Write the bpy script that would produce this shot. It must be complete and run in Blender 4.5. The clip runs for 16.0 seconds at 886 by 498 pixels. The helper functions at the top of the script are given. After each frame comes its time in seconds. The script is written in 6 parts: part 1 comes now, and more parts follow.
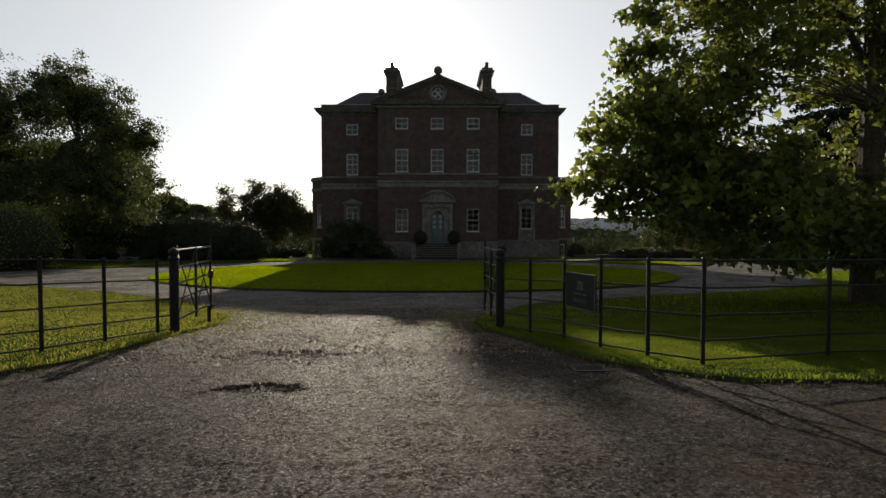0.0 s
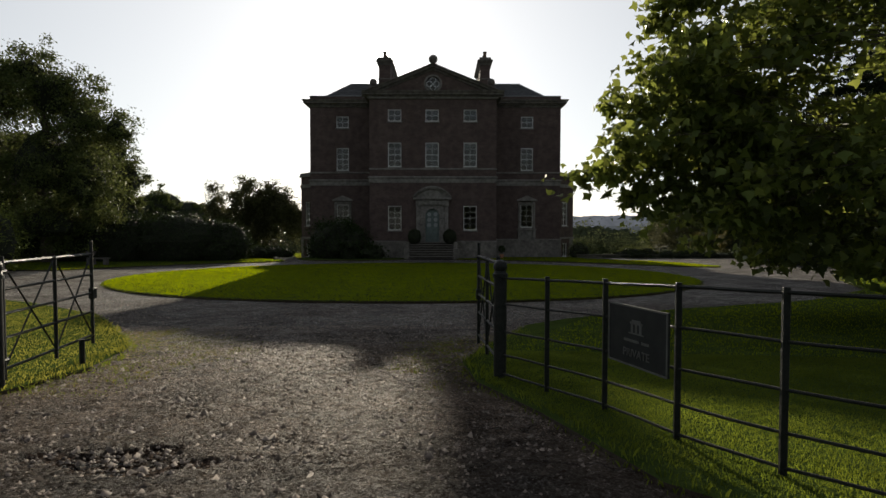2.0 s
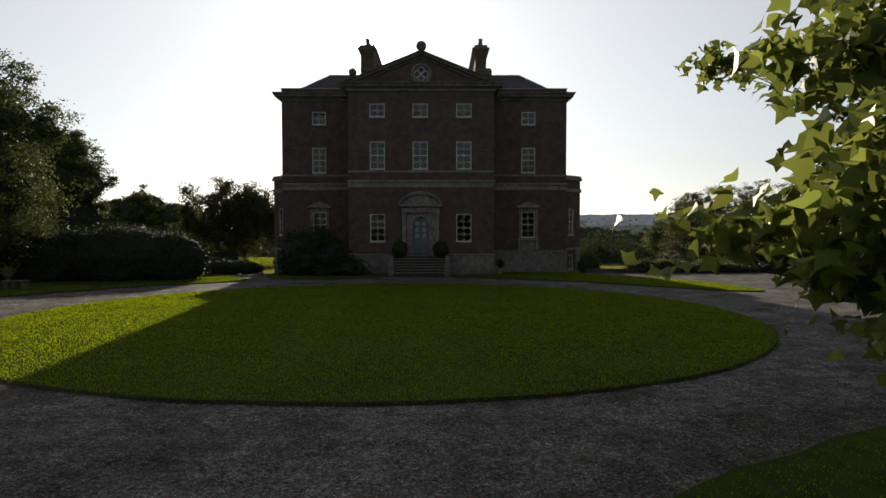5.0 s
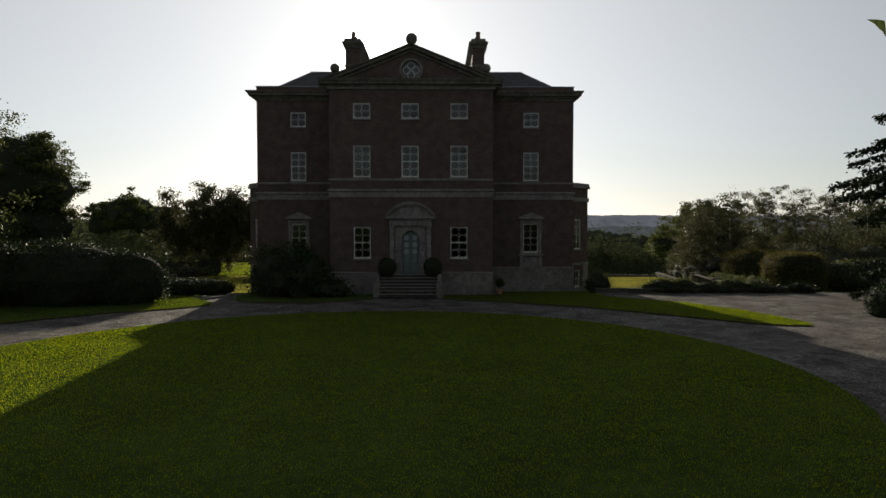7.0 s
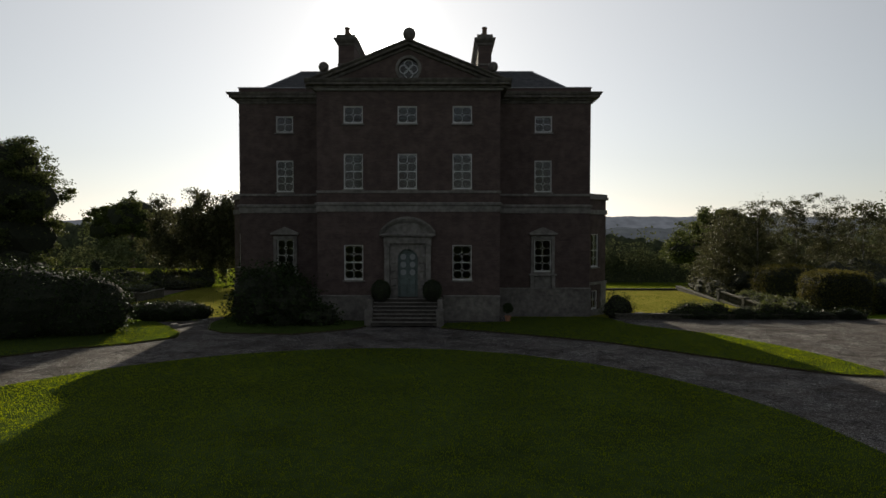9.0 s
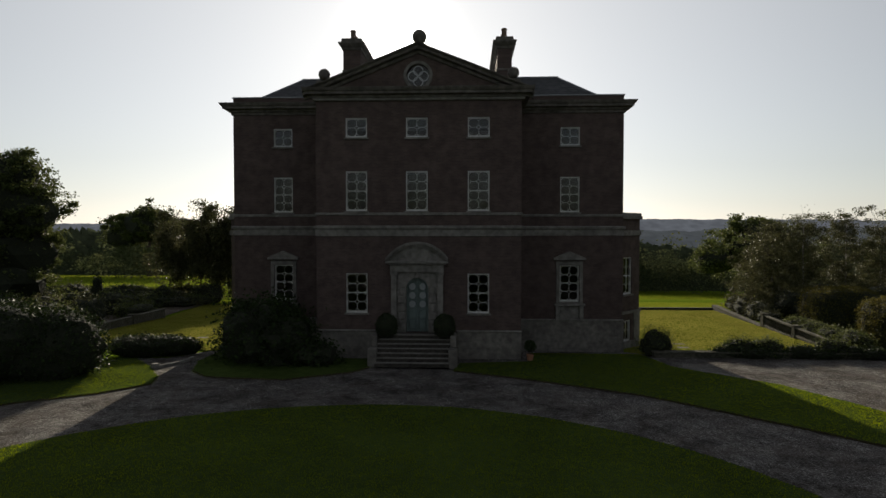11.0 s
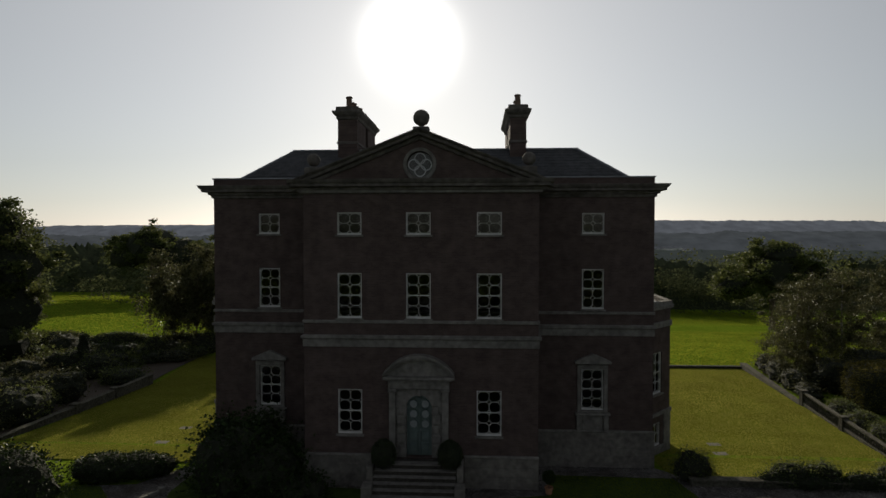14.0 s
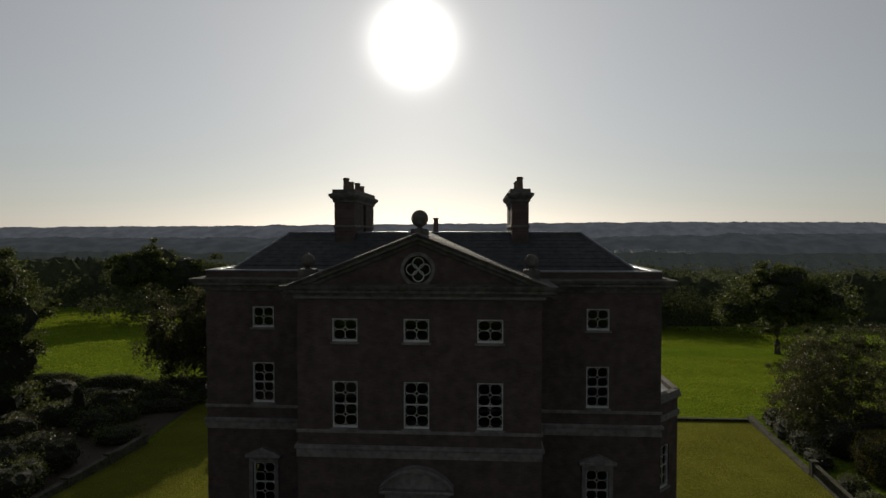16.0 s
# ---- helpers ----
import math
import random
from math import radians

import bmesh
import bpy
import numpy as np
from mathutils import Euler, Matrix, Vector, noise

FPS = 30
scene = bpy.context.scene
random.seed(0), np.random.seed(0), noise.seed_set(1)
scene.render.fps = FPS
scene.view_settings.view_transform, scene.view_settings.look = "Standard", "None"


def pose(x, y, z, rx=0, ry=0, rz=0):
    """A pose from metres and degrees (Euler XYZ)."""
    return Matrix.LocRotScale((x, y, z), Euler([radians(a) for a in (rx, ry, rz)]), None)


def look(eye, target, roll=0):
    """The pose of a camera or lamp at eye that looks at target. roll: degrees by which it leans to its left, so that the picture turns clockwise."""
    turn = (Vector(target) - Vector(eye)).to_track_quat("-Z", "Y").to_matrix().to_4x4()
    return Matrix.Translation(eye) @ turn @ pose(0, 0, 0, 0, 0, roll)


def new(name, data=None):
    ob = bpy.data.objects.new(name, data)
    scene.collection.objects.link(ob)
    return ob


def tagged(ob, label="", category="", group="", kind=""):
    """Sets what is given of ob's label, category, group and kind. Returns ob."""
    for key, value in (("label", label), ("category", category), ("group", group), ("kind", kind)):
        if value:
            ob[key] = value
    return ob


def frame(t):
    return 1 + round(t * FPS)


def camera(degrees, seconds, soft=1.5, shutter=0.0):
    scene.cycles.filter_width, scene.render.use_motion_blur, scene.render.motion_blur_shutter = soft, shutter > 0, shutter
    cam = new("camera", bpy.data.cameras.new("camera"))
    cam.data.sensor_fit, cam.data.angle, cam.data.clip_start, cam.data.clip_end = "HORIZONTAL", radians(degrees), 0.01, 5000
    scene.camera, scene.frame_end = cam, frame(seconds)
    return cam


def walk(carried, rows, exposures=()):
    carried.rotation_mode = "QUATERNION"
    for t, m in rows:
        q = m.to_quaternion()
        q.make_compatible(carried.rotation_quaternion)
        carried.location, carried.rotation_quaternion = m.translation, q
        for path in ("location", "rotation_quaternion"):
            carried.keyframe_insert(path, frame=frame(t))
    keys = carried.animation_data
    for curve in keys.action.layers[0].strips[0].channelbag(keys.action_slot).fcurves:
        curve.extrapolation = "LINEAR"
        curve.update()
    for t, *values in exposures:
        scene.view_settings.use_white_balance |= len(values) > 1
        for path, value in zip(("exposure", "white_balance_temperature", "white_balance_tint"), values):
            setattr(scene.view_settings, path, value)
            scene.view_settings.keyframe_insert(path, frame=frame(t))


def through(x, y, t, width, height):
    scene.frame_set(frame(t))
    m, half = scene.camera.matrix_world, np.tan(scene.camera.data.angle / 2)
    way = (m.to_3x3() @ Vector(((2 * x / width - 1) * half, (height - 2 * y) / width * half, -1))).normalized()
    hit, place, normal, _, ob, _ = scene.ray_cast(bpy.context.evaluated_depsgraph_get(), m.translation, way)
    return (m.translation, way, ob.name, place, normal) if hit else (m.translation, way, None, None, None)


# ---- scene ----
cam = camera(72.6, 16.0)
# seconds, x, y, z, pitch, roll, yaw
ROWS = [
    (0, -0.089, -0.061, 2.602, -1.91, -0.032, 0.029),
    (0.5, -0.037, 0.432, 2.603, -1.933, 0.034, 0.041),
    (1, 0.014, 1.113, 2.612, -1.981, 0.043, -0.028),
    (1.5, 0.088, 1.928, 2.618, -2.022, 0.064, -0.073),
    (2, 0.171, 2.846, 2.632, -2.098, -0.032, -0.113),
    (2.5, 0.266, 3.882, 2.637, -2.104, -0.082, -0.139),
    (3, 0.361, 4.952, 2.704, -2.125, -0.071, -0.171),
    (3.5, 0.45, 6.044, 2.9, -2.164, -0.096, -0.223),
    (4, 0.54, 6.995, 3.075, -2.171, -0.016, -0.272),
    (6.5, 0.903, 12.626, 4.195, -2.258, 0.04, -0.628),
    (7, 1.086, 13.772, 4.395, -2.167, 0, -0.555),
    (7.5, 1.272, 14.875, 4.624, -2.127, -0.016, -0.472),
    (8, 1.456, 15.866, 4.861, -2.104, -0.052, -0.297),
    (8.5, 1.576, 16.873, 5.104, -2.096, -0.058, -0.011),
    (9, 1.628, 17.986, 5.341, -2.065, -0.047, 0.4),
    (11.5, 1.988, 22.644, 7.065, -1.795, 0, 2.639),
    (12, 1.868, 23.409, 7.738, -1.898, 0.032, 2.74),
    (12.5, 1.884, 24.156, 8.478, -1.939, 0.018, 2.979),
    (13, 1.906, 24.795, 9.343, -1.942, 0.007, 3.104),
    (13.5, 1.97, 25.39, 10.284, -1.828, 0.015, 3.269),
    (14, 1.979, 25.842, 11.333, -1.758, 0.029, 3.325),
    (14.5, 2.003, 26.212, 12.407, -1.71, 0.04, 3.428),
    (15, 2.044, 26.487, 13.529, -1.705, 0.038, 3.536),
    (15.5, 2.061, 26.721, 14.656, -1.723, 0.051, 3.581),
    (16, 2.066, 26.971, 15.817, -1.711, 0.003, 3.577),
]
EXPOSURES = [(0.0, 0.25), (2.0, 0.34), (4.0, 0.45), (6.3, 0.20), (9.0, 0.14), (12.0, 0.14), (14.0, -0.18), (16.0, -0.52)]
walk(cam, [(t, pose(x, y, z, 90 + pitch, roll, yaw)) for t, x, y, z, pitch, roll, yaw in ROWS], EXPOSURES)

# ---- light ----
SUN_UP, SUN_AZ = 17.2, 6.4  # degrees above the horizon, and to the left of straight ahead
SUN_WAY = Vector((-math.sin(radians(SUN_AZ)) * math.cos(radians(SUN_UP)), math.cos(radians(SUN_AZ)) * math.cos(radians(SUN_UP)), math.sin(radians(SUN_UP))))
world = bpy.data.worlds.new("world")
scene.world = world
world.use_nodes = True
wt = world.node_tree
wt.nodes.clear()
sky = wt.nodes.new("ShaderNodeTexSky")
sky.sky_type, sky.sun_disc = "NISHITA", False
sky.sun_elevation, sky.sun_rotation = radians(SUN_UP), radians(-SUN_AZ)
sky.air_density, sky.dust_density, sky.ozone_density, sky.altitude = 1.0, 0.35, 2.0, 150
bg = wt.nodes.new("ShaderNodeBackground")
bg.inputs["Strength"].default_value = 0.048
haze = wt.nodes.new("ShaderNodeHueSaturation")
haze.inputs["Saturation"].default_value = 0.52
wt.links.new(sky.outputs[0], haze.inputs["Color"])
wt.links.new(haze.outputs[0], bg.inputs["Color"])
# glow added to the sky: the sun's hazy bright ring, a wide lobe and fill
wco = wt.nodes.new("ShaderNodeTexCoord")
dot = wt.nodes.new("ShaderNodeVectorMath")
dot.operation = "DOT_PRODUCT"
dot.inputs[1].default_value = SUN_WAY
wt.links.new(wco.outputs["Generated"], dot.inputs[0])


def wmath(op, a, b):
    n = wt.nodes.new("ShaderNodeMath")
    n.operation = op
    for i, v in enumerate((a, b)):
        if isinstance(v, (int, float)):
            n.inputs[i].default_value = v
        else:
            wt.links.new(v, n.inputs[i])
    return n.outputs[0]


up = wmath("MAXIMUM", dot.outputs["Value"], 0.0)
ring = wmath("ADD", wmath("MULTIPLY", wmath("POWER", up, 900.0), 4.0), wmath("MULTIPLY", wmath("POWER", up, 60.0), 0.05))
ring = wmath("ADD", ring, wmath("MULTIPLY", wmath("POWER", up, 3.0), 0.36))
# even fill all round, and more added opposite the sun to lift shade
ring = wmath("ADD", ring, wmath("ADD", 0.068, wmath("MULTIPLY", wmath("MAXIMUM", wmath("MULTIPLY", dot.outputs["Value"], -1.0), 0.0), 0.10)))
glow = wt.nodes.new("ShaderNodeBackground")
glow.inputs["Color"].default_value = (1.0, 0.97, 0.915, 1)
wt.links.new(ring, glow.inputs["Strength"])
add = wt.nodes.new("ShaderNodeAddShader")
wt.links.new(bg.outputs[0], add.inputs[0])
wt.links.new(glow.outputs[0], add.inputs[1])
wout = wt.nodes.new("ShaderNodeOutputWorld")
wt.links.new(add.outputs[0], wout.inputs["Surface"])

sun = new("sun", bpy.data.lights.new("sun", "SUN"))
sun.data.energy, sun.data.angle, sun.data.color = 4.2, radians(0.6), (1.0, 0.89, 0.70)
sun.matrix_world = look(SUN_WAY * 200, (0, 0, 0))


# ---- materials ----
def material(name, low, high, size=0.3, rough=0.85, bump=0.0, bump_size=0.02, wide=0.15, wide_size=4.0, metallic=0.0, translucent=0.0, island=0.0, spec=0.4, per_object=0.0, sheen=None, through=1.8, hue=0.47, rich=1.0):
    """A surface with fine grain and wide patches; sizes in metres."""
    m = bpy.data.materials.new(name)
    m.use_nodes = True
    nt = m.node_tree
    nt.nodes.clear()
    N, L = nt.nodes.new, nt.links.new
    out, b = N("ShaderNodeOutputMaterial"), N("ShaderNodeBsdfPrincipled")
    b.inputs["Roughness"].default_value, b.inputs["Metallic"].default_value = rough, metallic
    b.inputs["Specular IOR Level"].default_value = spec
    geo = N("ShaderNodeNewGeometry")
    fine, large = N("ShaderNodeTexNoise"), N("ShaderNodeTexNoise")
    fine.inputs["Scale"].default_value, fine.inputs["Detail"].default_value = 1 / size, 6
    large.inputs["Scale"].default_value, large.inputs["Detail"].default_value = 1 / wide_size, 3
    L(geo.outputs["Position"], fine.inputs["Vector"])
    L(geo.outputs["Position"], large.inputs["Vector"])
    ramp = N("ShaderNodeValToRGB")
    ramp.color_ramp.elements[0].position, ramp.color_ramp.elements[1].position = 0.32, 0.68
    ramp.color_ramp.elements[0].color, ramp.color_ramp.elements[1].color = (*low, 1), (*high, 1)
    L(fine.outputs["Fac"], ramp.inputs["Fac"])
    colour = ramp.outputs["Color"]

    def vary(col, fac, amount):
        r, hsv = N("ShaderNodeMapRange"), N("ShaderNodeHueSaturation")
        r.inputs["To Min"].default_value, r.inputs["To Max"].default_value = 1 - amount, 1 + amount
        L(fac, r.inputs["Value"])
        L(r.outputs[0], hsv.inputs["Value"])
        L(col, hsv.inputs["Color"])
        return hsv.outputs["Color"]

    if wide:
        colour = vary(colour, large.outputs["Fac"], wide * 2)
    if island:
        colour = vary(colour, geo.outputs["Random Per Island"], island)
    if per_object:
        info = N("ShaderNodeObjectInfo")
        colour = vary(colour, info.outputs["Random"], per_object)
    L(colour, b.inputs["Base Color"])
    if sheen:
        b.inputs["Sheen Weight"].default_value, b.inputs["Sheen Roughness"].default_value = sheen[0], 0.6
        b.inputs["Sheen Tint"].default_value = (*sheen[1], 1)
    if bump:
        bn, bp = N("ShaderNodeTexNoise"), N("ShaderNodeBump")
        bn.inputs["Scale"].default_value, bn.inputs["Detail"].default_value = 1 / bump_size, 5
        L(geo.outputs["Position"], bn.inputs["Vector"])
        bp.inputs["Strength"].default_value, bp.inputs["Distance"].default_value = min(1, bump), bump_size * max(1.0, bump)
        L(bn.outputs["Fac"], bp.inputs["Height"])
        L(bp.outputs[0], b.inputs["Normal"])
    shader = b.outputs[0]
    if translucent:
        tr, mx = N("ShaderNodeBsdfTranslucent"), N("ShaderNodeMixShader")
        tint = N("ShaderNodeHueSaturation")
        tint.inputs["Hue"].default_value, tint.inputs["Value"].default_value, tint.inputs["Saturation"].default_value = hue, through, rich
        L(colour, tint.inputs["Color"])
        L(tint.outputs[0], tr.inputs["Color"])
        mx.inputs[0].default_value = translucent
        L(shader, mx.inputs[1])
        L(tr.outputs[0], mx.inputs[2])
        shader = mx.outputs[0]
    L(shader, out.inputs["Surface"])
    return m


def brick_material(name, along):
    """Red brick with pale joints; along: the axis on which the courses run."""
    m = material(name, (0.063, 0.047, 0.043), (0.093, 0.070, 0.064), 0.5, 0.95, 0.4, 0.01, 0.13, 1.6, spec=0.12)
    nt = m.node_tree
    N, L = nt.nodes.new, nt.links.new
    b = next(n for n in nt.nodes if n.type == "BSDF_PRINCIPLED")
    base = b.inputs["Base Color"].links[0].from_socket
    geo, sep, com, tex = N("ShaderNodeNewGeometry"), N("ShaderNodeSeparateXYZ"), N("ShaderNodeCombineXYZ"), N("ShaderNodeTexBrick")
    L(geo.outputs["Position"], sep.inputs[0])
    L(sep.outputs[along], com.inputs[0])
    L(sep.outputs[2], com.inputs[1])
    L(com.outputs[0], tex.inputs["Vector"])
    tex.inputs["Scale"].default_value = 1.0
    tex.inputs["Brick Width"].default_value, tex.inputs["Row Height"].default_value = 0.235, 0.075
    tex.inputs["Mortar Size"].default_value = 0.006
    tex.inputs["Color1"].default_value, tex.inputs["Color2"].default_value = (0.86, 0.86, 0.86, 1), (1.10, 1.07, 1.07, 1)
    tex.inputs["Mortar"].default_value = (1.18, 1.25, 1.25, 1)
    mul = N("ShaderNodeMix")
    mul.data_type, mul.blend_type = "RGBA", "MULTIPLY"
    mul.inputs[0].default_value = 1.0
    L(base, mul.inputs[6])
    L(tex.outputs["Color"], mul.inputs[7])
    L(mul.outputs[2], b.inputs["Base Color"])
    return m


def stony(name, low, high, chip, patch_low, bump, cracks=0.0, rough=0.85, spec=0.15, ruts=0.0, merge=None):
    """Broken stone bound or loose on the ground: single chips, pits with shade in their colour, darker patches, and
    cracks.
    """
    m = bpy.data.materials.new(name)
    m.use_nodes = True
    nt = m.node_tree
    nt.nodes.clear()
    N, L = nt.nodes.new, nt.links.new
    out, b, geo = N("ShaderNodeOutputMaterial"), N("ShaderNodeBsdfPrincipled"), N("ShaderNodeNewGeometry")
    b.inputs["Roughness"].default_value, b.inputs["Specular IOR Level"].default_value = rough, spec
    pos = geo.outputs["Position"]

    def tex(kind, size, detail=4.0):
        n = N(kind)
        n.inputs["Scale"].default_value = 1 / size
        n.inputs["Detail"].default_value = detail
        L(pos, n.inputs["Vector"])
        return n

    def ramp(fac, stops):
        r = N("ShaderNodeValToRGB")
        while len(r.color_ramp.elements) < len(stops):
            r.color_ramp.elements.new(0.5)
        for e, (p, c) in zip(r.color_ramp.elements, stops):
            e.position, e.color = p, (*c, 1) if isinstance(c, tuple) else (c, c, c, 1)
        L(fac, r.inputs["Fac"])
        return r.outputs["Color"]

    def mix(kind, a, c, fac=1.0):
        n = N("ShaderNodeMix")
        n.data_type, n.blend_type = "RGBA", kind
        n.inputs[0].default_value = fac
        L(a, n.inputs[6])
        L(c, n.inputs[7])
        return n.outputs[2]

    vor = tex("ShaderNodeTexVoronoi", chip, 1.0)
    bw = N("ShaderNodeSeparateColor")
    L(vor.outputs["Color"], bw.inputs[0])

    def palette(low, high):
        mid = tuple((p * 2 + q) / 3 for p, q in zip(low, high))
        return ramp(bw.outputs[0], [(0.0, low), (0.55, mid), (0.85, tuple((p + q) / 2 for p, q in zip(low, high))), (1.0, high)])

    colour = palette(low, high)
    for low2, high2, y0, y1 in merge or ():
        # one surface gives way to the next over a ragged stretch
        sep, way, wander = N("ShaderNodeSeparateXYZ"), N("ShaderNodeMapRange"), N("ShaderNodeMath")
        L(pos, sep.inputs[0])
        wander.operation = "MULTIPLY_ADD"
        L(tex("ShaderNodeTexNoise", 0.55, 6.0).outputs["Fac"], wander.inputs[0])
        wander.inputs[1].default_value = 3.2
        L(sep.outputs[1], wander.inputs[2])
        way.inputs["From Min"].default_value, way.inputs["From Max"].default_value = y0 + 1.6, y1 + 1.6
        L(wander.outputs[0], way.inputs["Value"])
        both = N("ShaderNodeMix")
        both.data_type = "RGBA"
        L(way.outputs[0], both.inputs[0])
        L(colour, both.inputs[6])
        L(palette(low2, high2), both.inputs[7])
        colour = both.outputs[2]
    colour = mix("MULTIPLY", colour, ramp(vor.outputs["Distance"], [(0.35, 1.0), (0.75, 0.35)]))
    colour = mix("MULTIPLY", colour, ramp(tex("ShaderNodeTexNoise", 0.32, 6.0).outputs["Fac"], [(0.36, patch_low), (0.6, 1.0)]))
    colour = mix("MULTIPLY", colour, ramp(tex("ShaderNodeTexNoise", 1.5, 6.0).outputs["Fac"], [(0.36, 0.56), (0.62, 1.16)]))
    # low spots of the relief get their shade in the colour too
    grit = tex("ShaderNodeTexNoise", chip * 2.8, 10.0)
    grit.inputs["Roughness"].default_value = 0.82
    colour = mix("MULTIPLY", colour, ramp(grit.outputs["Fac"], [(0.38, 0.12), (0.5, 0.8), (0.62, 1.7)]))
    if ruts:
        colour = mix("MIX", colour, ramp(tex("ShaderNodeTexNoise", 0.9, 8.0).outputs["Fac"], [(0.42, (0.075, 0.054, 0.038)), (0.6, (0.22, 0.165, 0.125))]), ruts)
    if cracks:
        warp, line = tex("ShaderNodeTexNoise", 0.25, 3.0), N("ShaderNodeTexVoronoi")
        line.feature = "DISTANCE_TO_EDGE"
        line.inputs["Scale"].default_value = 0.75
        shift = N("ShaderNodeVectorMath")
        shift.operation = "MULTIPLY_ADD"
        L(warp.outputs["Color"], shift.inputs[0])
        shift.inputs[1].default_value = (0.45, 0.45, 0)
        L(pos, shift.inputs[2])
        L(shift.outputs[0], line.inputs["Vector"])
        colour = mix("MULTIPLY", colour, ramp(line.outputs["Distance"], [(0.004, 0.25), (0.016, 1.0)]), cracks)
    L(colour, b.inputs["Base Color"])
    hgt = N("ShaderNodeMath")
    hgt.operation = "MULTIPLY_ADD"
    L(grit.outputs["Fac"], hgt.inputs[0])
    hgt.inputs[1].default_value = 3.0
    inv = N("ShaderNodeMath")
    inv.operation = "SUBTRACT"
    inv.inputs[0].default_value = 1.0
    L(vor.outputs["Distance"], inv.inputs[1])
    L(inv.outputs[0], hgt.inputs[2])
    bp = N("ShaderNodeBump")
    bp.inputs["Strength"].default_value, bp.inputs["Distance"].default_value = 1.0, bump
    L(hgt.outputs[0], bp.inputs["Height"])
    # every chip lies at a tilt of its own, and some shine
    off, tilt = N("ShaderNodeVectorMath"), N("ShaderNodeVectorMath")
    off.operation, tilt.operation = "SUBTRACT", "MULTIPLY_ADD"
    off.inputs[1].default_value = (0.5, 0.5, 0.5)
    L(vor.outputs["Color"], off.inputs[0])
    L(off.outputs[0], tilt.inputs[0])
    tilt.inputs[1].default_value = (0.9, 0.9, 0.2)
    L(geo.outputs["Normal"], tilt.inputs[2])
    unit = N("ShaderNodeVectorMath")
    unit.operation = "NORMALIZE"
    L(tilt.outputs[0], unit.inputs[0])
    L(unit.outputs[0], bp.inputs["Normal"])
    L(bp.outputs[0], b.inputs["Normal"])
    shine = N("ShaderNodeMapRange")
    shine.inputs["From Min"].default_value, shine.inputs["From Max"].default_value = 0.45, 1.0
    shine.inputs["To Min"].default_value, shine.inputs["To Max"].default_value = 0.0, spec
    L(bw.outputs[2], shine.inputs["Value"])
    L(shine.outputs[0], b.inputs["Specular IOR Level"])
    L(b.outputs[0], out.inputs["Surface"])
    return m


M_ROAD = stony("old_asphalt", (0.022, 0.0222, 0.0222), (0.42, 0.412, 0.40), 0.014, 0.42, 0.007, 0.8, 0.6, 0.03)
M_MOUTH = stony("lane_and_drive", (0.018, 0.0182, 0.0182), (0.36, 0.353, 0.343), 0.018, 0.42, 0.015, 0.7, 0.6, 0.042, ruts=0.24, merge=(((0.088, 0.069, 0.056), (0.53, 0.415, 0.33), 5.2, 7.4), ((0.165, 0.158, 0.152), (0.70, 0.665, 0.64), 10.2, 12.8)))
M_GRAVEL = stony("drive_gravel", (0.155, 0.151, 0.148), (0.65, 0.63, 0.612), 0.026, 0.55, 0.010, rough=0.8, spec=0.03, ruts=0.14)
M_GRASS = material("mown_grass", (0.036, 0.056, 0.015), (0.056, 0.080, 0.021), 0.3, 1.0, 1.0, 0.03, 0.22, 2.5, spec=0.0)
M_LAWN = material("dry_lawn", (0.085, 0.105, 0.012), (0.17, 0.175, 0.026), 0.09, 1.0, 1.0, 0.04, 0.22, 3.0, spec=0.0)
M_FIELD = material("field_grass", (0.07, 0.125, 0.010), (0.15, 0.205, 0.018), 0.4, 1.0, 1.0, 0.08, 0.2, 9.0, spec=0.0)
M_TURF = material("lawn_blade", (0.038, 0.061, 0.014), (0.056, 0.082, 0.019), 0.5, 0.9, translucent=0.9, through=3.5, hue=0.455, rich=1.3, wide=0.14, wide_size=2.2, spec=0.0)
M_NEAR_TURF = material("fence_grass_blade", (0.040, 0.064, 0.014), (0.060, 0.088, 0.020), 0.5, 0.9, translucent=0.8, through=2.4, hue=0.46, rich=1.15, wide=0.25, wide_size=0.7, spec=0.0)
M_VERGE_TURF = material("verge_blade", (0.098, 0.113, 0.016), (0.138, 0.150, 0.026), 0.4, 0.9, translucent=0.7, wide=0.3, wide_size=0.8, spec=0.0)
M_FIELD_TURF = material("pasture_blade", (0.085, 0.125, 0.012), (0.115, 0.155, 0.016), 3.0, 0.9, island=0.08, translucent=0.5, wide=0.16, wide_size=12.0, spec=0.0)
M_DRY_TURF = material("dry_lawn_blade", (0.112, 0.124, 0.024), (0.152, 0.160, 0.036), 0.6, 0.8, island=0.08, translucent=0.58, wide=0.2, wide_size=2.6, spec=0.0)
M_BLADE = material("grass_blade", (0.065, 0.10, 0.012), (0.11, 0.15, 0.020), 0.2, 0.8, island=0.3, translucent=0.5, spec=0.05)
M_WORN = material("worn_grass", (0.050, 0.048, 0.022), (0.17, 0.145, 0.068), 0.06, 0.95, 1.0, 0.03, 0.3, 0.5, spec=0.05)
M_DRY = material("dry_blade", (0.12, 0.11, 0.03), (0.24, 0.20, 0.07), 0.2, 0.8, island=0.4, translucent=0.4, spec=0.1)
M_SOIL = material("soil_edge", (0.03, 0.022, 0.014), (0.06, 0.045, 0.03), 0.05, 0.95, 1.0, 0.02)
M_CHIP = material("road_chipping", (0.030, 0.029, 0.027), (0.085, 0.080, 0.075), 0.05, 0.8, island=0.5, spec=0.1)
